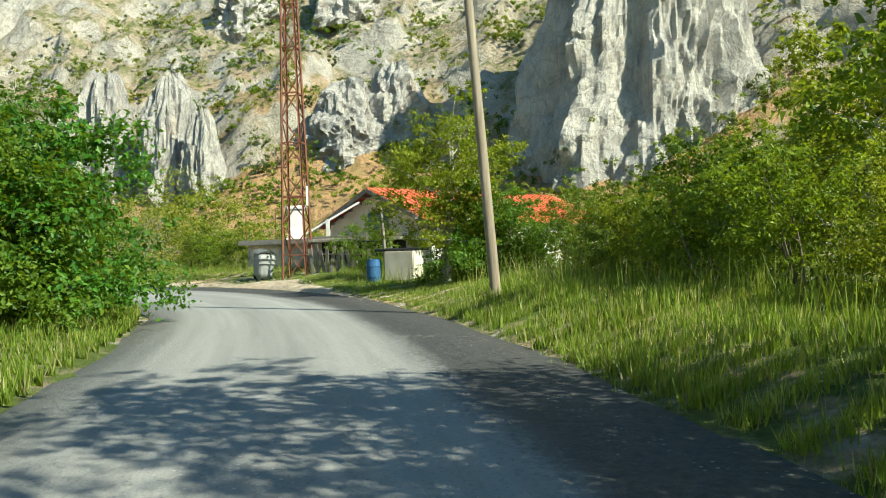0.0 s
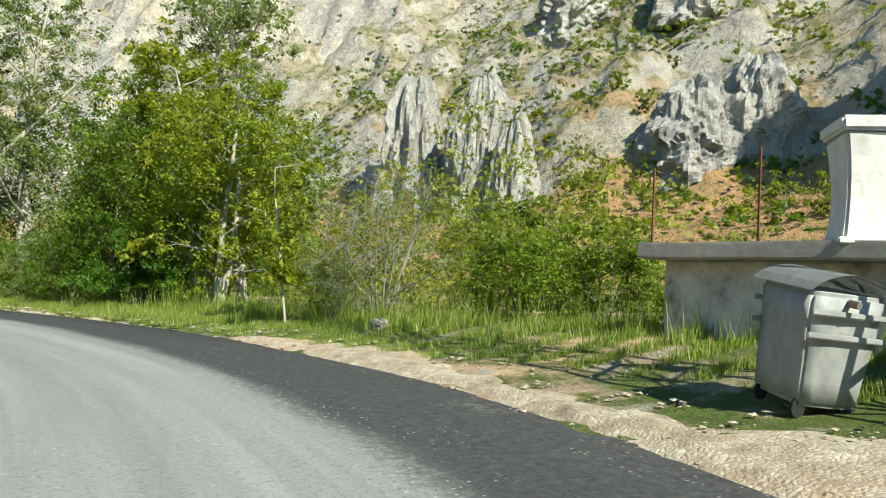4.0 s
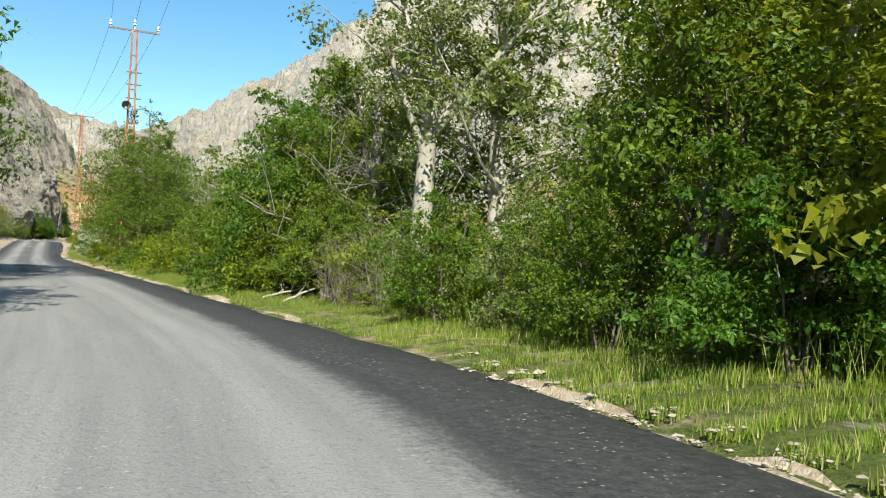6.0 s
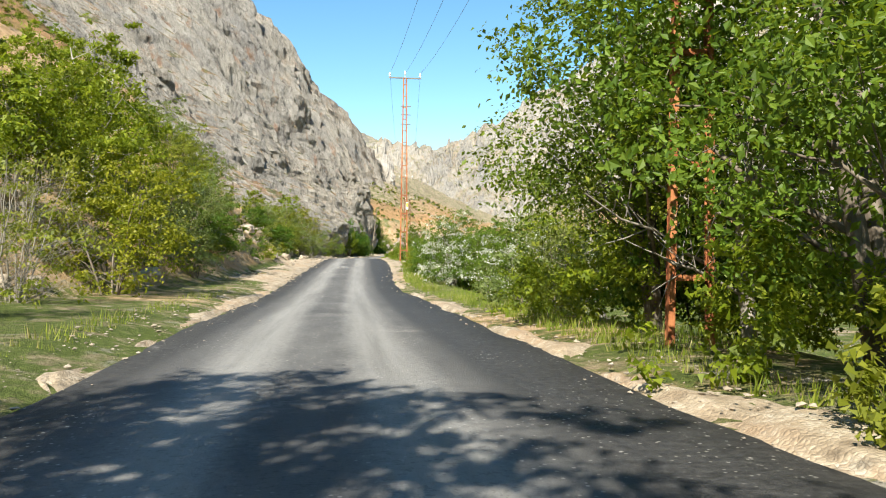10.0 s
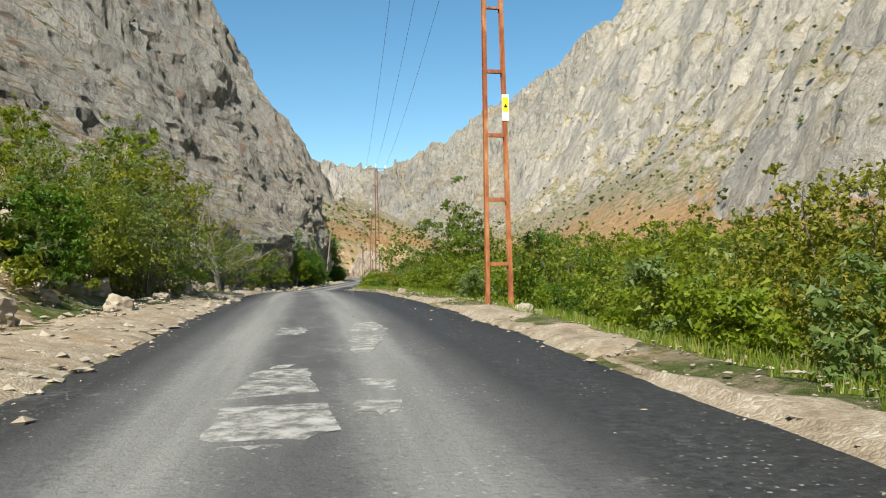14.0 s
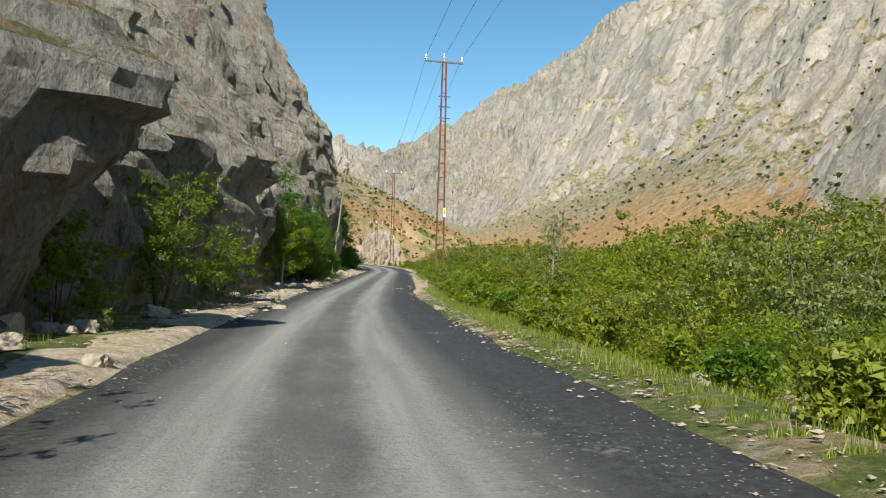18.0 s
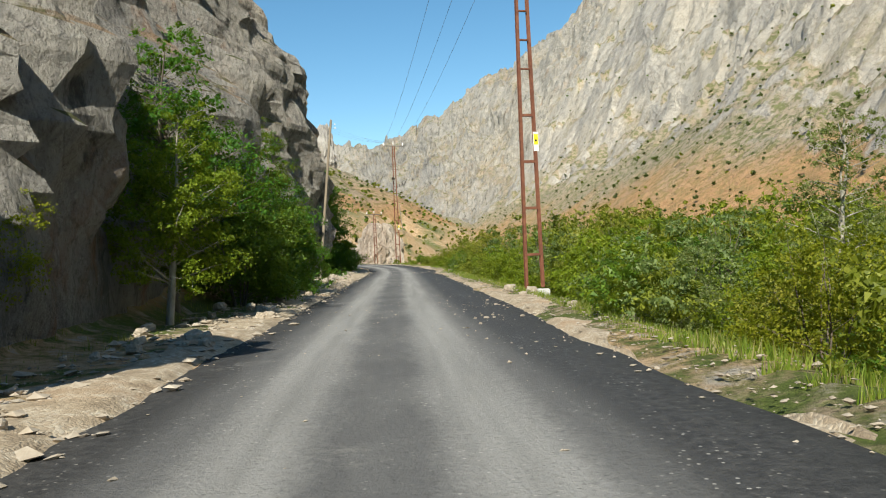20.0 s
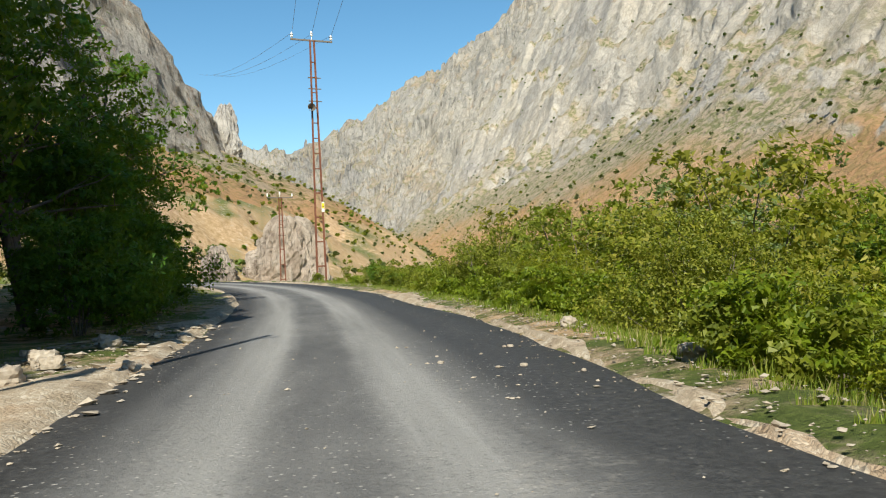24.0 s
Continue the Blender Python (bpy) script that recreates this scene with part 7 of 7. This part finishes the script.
def house():
    base = thing("house", "cream plastered house with a red pitched roof, half hidden by trees", "house")
    u, w = Vector((0.912, -0.41, 0)), Vector((0.41, 0.912, 0))
    A = Vector((15.9, 2.6, 0))
    half, length, eave, apex, z0 = 3.5, 15.0, 2.75, 4.3, -0.6
    def at(l, c, z):
        return A + u * l + w * c + Vector((0, 0, z))
    def prism(pts, depth, direction):
        bm = bmesh.new()
        f = [bm.verts.new(p) for p in pts]
        g = [bm.verts.new(p + direction * depth) for p in pts]
        n = len(pts)
        bm.faces.new(f)
        bm.faces.new(g[::-1])
        for k in range(n):
            bm.faces.new((f[k], g[k], g[(k + 1) % n], f[(k + 1) % n]))
        bmesh.ops.recalc_face_normals(bm, faces=bm.faces)
        return bm
    gable = [at(0, -half, z0), at(0, half, z0), at(0, half, eave), at(0, 0, apex), at(0, -half, eave)]
    part("gable_wall", prism(gable, 0.3, u), M_PLASTER, base)
    part("gable_wall", prism([p + u * (length - 0.3) for p in gable], 0.3, u), M_PLASTER, base)
    for c in (-half, half):
        side = [at(0.3, c, z0), at(length - 0.3, c, z0), at(length - 0.3, c, eave), at(0.3, c, eave)]
        part("side_wall", prism(side, 0.3, w * (1 if c < 0 else -1)), M_PLASTER, base)
    for c in (-1, 1):
        over = 0.55
        drop = (apex - eave) / half * over
        plane = part("roof_slope", prism([at(-0.7, 0, apex + 0.05), at(length + 0.5, 0, apex + 0.05), at(length + 0.5, c * (half + over), eave - drop + 0.05), at(-0.7, c * (half + over), eave - drop + 0.05)], 0.08, Vector((0, 0, 1))), M_ROOF, base, "red painted metal roof")
        for k in range(38):
            l = -0.6 + k * 0.42
            p, q = at(l, 0, apex + 0.15), at(l, c * (half + over), eave - drop + 0.15)
            part("roof_seam", beam(p, q, 0.05, 0.035), M_ROOF, plane)
        part("barge_board", beam(at(-0.72, 0, apex - 0.02), at(-0.72, c * (half + over), eave - drop - 0.02), 0.05, 0.2, 0.006), M_TIMBER, base)
        for k in range(5):
            p = 0.12 + 0.2 * k
            z = apex - (apex - eave) * p
            part("rafter_end", beam(at(-0.7, c * half * p, z - 0.08), at(0.05, c * half * p, z - 0.08), 0.08, 0.1), M_TIMBER, base)
    win = part("window", prism([at(-0.03, -0.75, 2.2), at(-0.03, 0.65, 2.2), at(-0.03, 0.65, 3.25), at(-0.03, -0.75, 3.25)], 0.06, u), M_BLUE, base, "dark blue window opening")
    part("frame", prism([at(-0.06, -0.8, 2.12), at(-0.06, 0.7, 2.12), at(-0.06, 0.7, 2.2), at(-0.06, -0.8, 2.2)], 0.06, u), M_TIMBER, win)
    for l in (3, 7.5, 11):
        win = part("window", prism([at(l, -half - 0.03, 0.7), at(l + 1.2, -half - 0.03, 0.7), at(l + 1.2, -half - 0.03, 1.8), at(l, -half - 0.03, 1.8)], 0.06, w), M_BLACK, base, "dark window")
        part("frame", prism([at(l - 0.06, -half - 0.06, 0.62), at(l + 1.26, -half - 0.06, 0.62), at(l + 1.26, -half - 0.06, 0.7), at(l - 0.06, -half - 0.06, 0.7)], 0.06, w), M_TIMBER, win)
    return base


house()


def lean_to():
    """The tumbledown store of boards and poles between shed and house."""
    g = ground_at(13.5, 3.5)
    base = thing("lean_to", "ramshackle board lean-to with a sagging flat roof", "lean-to")
    # near-black panel: the shade under the roof is put into its colour
    part("back_wall", box((0.15, 4.4, 1.9), pose(15.0, 2.9, 0.9, 0, 0, 6), 0.02), M_BLACK, base, "near-black panel standing for the shade inside")
    bm = box((2.1, 4.6, 0.12), pose(14.1, 2.9, 1.95, 0, -3, 6), 0.03)
    part("roof", bm, M_TIMBER, base)
    for y in (0.9, 2.6, 4.6):
        part("post", beam((13.2, y, g - 0.2), (13.25, y + 0.1, 1.95), 0.11, 0.11, 0.01), M_TIMBER, base)
    for k in range(7):
        part("roof_pole", beam((12.9 + 0.25 * k, 0.6, 2.04 + 0.03 * (k % 3)), (13.1 + 0.25 * k, 5.1, 2.06 + 0.04 * (k % 2)), 0.07, 0.05, 0.01), M_TIMBER, base)
    part("beam", beam((13.7, 5.4, 2.28), (14.6, 3.0, 3.7), 0.09, 0.09, 0.01), M_WHITEWASH, base, "long pale timber propped on the roof")
    part("board", box((0.05, 0.18, 0.85), pose(13.9, 4.35, 2.5, 0, 0, 10), 0.006), M_WHITEWASH, base, "short whitewashed board")


lean_to()


def picket_fence():
    base = thing("board_fence", "broken fence of leaning grey boards", "fence", pose(12.35, 4.7, ground_at(12.3, 3.4), 0, 0, 0))
    rng = np.random.default_rng(12)
    n = 13
    for k in range(n):
        t = k / (n - 1)
        h = 1.05 + 0.35 * rng.random()
        m = pose(-0.9 * t, -3.4 * t, h / 2 - 0.1, rng.uniform(-14, 6), rng.uniform(-10, 10), -8) @ Matrix.Translation((rng.uniform(-0.05, 0.05), 0, 0))
        bm = box((0.035, 0.17, h), m, 0.005)
        part("board", bm, M_TIMBER, base)
    for z in (0.3, 0.8):
        part("rail", beam((0.04, 0, z), (-0.86, -3.4, z - 0.05), 0.05, 0.07, 0.005), M_TIMBER, base)


picket_fence()


def yard_stand():
    base = thing("masonry_stand", "low beige masonry block with dark pipes on top", "masonry block", pose(7.5, -1.7, ground_at(7.5, -1.7) - 0.05, 0, 0, 80))
    part("block", box((1.25, 0.8, 1.1), Matrix.Translation((0, 0, 0.55)), 0.03), M_PLASTER, base)
    for k in range(3):
        bm = bmesh.new()
        bmesh.ops.create_cone(bm, cap_ends=True, segments=10, radius1=0.06, radius2=0.06, depth=1.9, matrix=Matrix.Translation((0.1 * k, -0.25 + 0.2 * k, 1.16)) @ Matrix.Rotation(radians(90), 4, "Y"))
        part("pipe", bm, M_BLACK, base)
    barrel = thing("barrel", "blue plastic barrel beside the masonry block", "barrel", pose(7.35, -0.55, ground_at(7.35, -0.55)))
    bm = bmesh.new()
    for r1, r2, h0, h1 in ((0.26, 0.29, 0, 0.2), (0.29, 0.29, 0.2, 0.6), (0.29, 0.26, 0.6, 0.82), (0.24, 0.24, 0.82, 0.86)):
        bmesh.ops.create_cone(bm, cap_ends=True, segments=20, radius1=r1, radius2=r2, depth=h1 - h0, matrix=Matrix.Translation((0, 0, (h0 + h1) / 2)))
    part("drum", bm, M_BLUE, barrel, smooth=False)
    for z in (0.2, 0.6):
        bm = bmesh.new()
        bmesh.ops.create_cone(bm, cap_ends=True, segments=20, radius1=0.305, radius2=0.305, depth=0.03, matrix=Matrix.Translation((0, 0, z)))
        part("hoop", bm, M_BLUE, barrel)
    post = thing("yard_post", "dark leaning wooden post by the masonry block", "post", pose(7.7, -0.95, ground_at(7.7, -0.95), 0, 0, 0))
    part("shaft", beam((0, 0, -0.2), (0.1, 0.25, 2.9), 0.11, 0.11, 0.01), M_TIMBER, post)


yard_stand()

for k, (x, y, h) in enumerate(((17.6, 10.9, 1.5), (17.2, 8.9, 1.7), (18.6, 7.6, 1.4), (17.9, 5.9, 1.6))):
    p = thing("fence_post", "thin rusty steel fence post on the shed roof", "post", pose(x, y, 2.04), "posts on the shed")
    part("shaft", angle_bar((0, 0, 0), (0.02, 0, h), 0.045, 0.006), M_RUSTDARK, p)


# ---- wooden poles ----
def wood_pole(x, y, z, height, lean, turn=0.0, label="weathered round wooden telephone pole", cross=False):
    root = thing("wooden_pole", label, "pole", pose(x, y, z, 0, 0, turn), "wooden poles")
    ln = np.array([(lean[0] * t, lean[1] * t, -0.5 + (height + 0.5) * t) for t in np.linspace(0, 1, 9)])
    v, f = tube(ln, np.linspace(0.125, 0.09, 9), 12)
    under(new("shaft", mesh_of("shaft", v, f, (M_WOODPOLE,), True)), root)
    bm = bmesh.new()
    bmesh.ops.create_cone(bm, cap_ends=True, segments=12, radius1=0.105, radius2=0.03, depth=0.12, matrix=Matrix.Translation((lean[0], lean[1], height + 0.05)))
    part("cap", bm, M_WOODPOLE, root)
    for k in range(2):
        bm = bmesh.new()
        zz = height - 0.35 - 0.3 * k
        bmesh.ops.create_cone(bm, cap_ends=True, segments=8, radius1=0.012, radius2=0.012, depth=0.3, matrix=Matrix.Translation((lean[0] + 0.17, lean[1], zz)) @ Matrix.Rotation(radians(90), 4, "Y"))
        hook = part("bracket", bm, M_STEEL, root)
        bm = bmesh.new()
        bmesh.ops.create_cone(bm, cap_ends=True, segments=10, radius1=0.05, radius2=0.03, depth=0.12, matrix=Matrix.Translation((lean[0] + 0.31, lean[1], zz + 0.06)))
        part("insulator", bm, M_PORCELAIN, hook, "small porcelain insulator")


wood_pole(-4.0, -7.95, ground_at(-4.0, -7.95), 8.5, (-0.05, 0.55))
wood_pole(-3.05, 276.5, ground_at(-3.05, 276.5), 12.5, (1.42, 0.2), label="tall leaning pale wooden pole below the cliff")
wood_pole(17, 452, ground_at(17, 452), 9, (-0.8, 0), label="distant leaning wooden pole on the slope")
ladder_pylon(5.2, 368, ground_at(5.2, 368), 12.5, 14, M_RUSTDARK, sign=False)


# ---- dry-stone retaining wall ----
def stone_wall():
    base = thing("stone_wall", "mortared rubble stone wall with a brown coping, sloping to the ground", "wall", kind="structure")
    a, b = Vector((-4.2, 63.5, 0)), Vector((0.9, 72.0, 0))
    d = (b - a).normalized()
    n = Vector((d.y, -d.x, 0))
    length = (b - a).length
    def top(t):
        return 2.3 - 1.95 * t
    bm = bmesh.new()
    z0 = -0.5
    ring = []
    for t in (0, 1):
        p = a + d * length * t
        ring.append([bm.verts.new(p + n * o + Vector((0, 0, z))) for o, z in ((0, z0), (0, top(t)), (-0.45, top(t)), (-0.45, z0))])
    for k in range(4):
        bm.faces.new((ring[0][k], ring[1][k], ring[1][(k + 1) % 4], ring[0][(k + 1) % 4]))
    bm.faces.new(ring[0][::-1])
    bm.faces.new(ring[1])
    bmesh.ops.recalc_face_normals(bm, faces=bm.faces)
    part("core", bm, M_MORTAR, base)
    part("coping", beam(a + Vector((0, 0, top(0) + 0.04)) - n * 0.2, b + Vector((0, 0, top(1) + 0.04)) - n * 0.2, 0.55, 0.09, 0.01), M_RUSTDARK, base, "thin brown coping")
    rng = np.random.default_rng(9)
    forms = []
    for k in range(6):
        bmf = box((1, 0.3, 1), None, 0.0)
        bmesh.ops.bevel(bmf, geom=list(bmf.edges), offset=0.14, segments=1, affect="EDGES")
        for v in bmf.verts:
            v.co += Vector(rng.normal(size=3)) * 0.075
        me = bpy.data.meshes.new("wall_stone")
        bmf.to_mesh(me)
        bmf.free()
        me.materials.append(M_WALLSTONE)
        forms.append(me)
    turn = math.degrees(math.atan2(d.y, d.x))
    z = z0 + 0.3
    row = 0
    while z < 2.3:
        s = 0.1 * (row % 2)
        h = rng.uniform(0.22, 0.34)
        while s < length - 0.2:
            w = rng.uniform(0.28, 0.55)
            if z + h < top((s + w / 2) / length) + 0.02:
                p = a + d * (s + w / 2) + n * 0.0
                ob = new("wall_stone", forms[int(rng.integers(6))])
                ob.matrix_basis = pose(p.x, p.y, z + h / 2, 0, rng.uniform(-4, 4), turn) @ Matrix.Diagonal((w * 0.94, 0.22, h * 0.92, 1))
                ob.parent = base
            s += w
        z += h
        row += 1


stone_wall()
outcrop(6.5, 390, 1.2, (15, 9, 10), 21, "pale pinkish limestone face in the road cutting", 20, M_PINK)
outcrop(-3, 386, 2.0, (9, 6, 4.5), 22, "low pale pinkish limestone ledge in the road cutting", 80, M_PINK)
outcrop(-7, 553, 46, (13, 13, 15), 23, "dark weathered boulder on the ridge", 10)
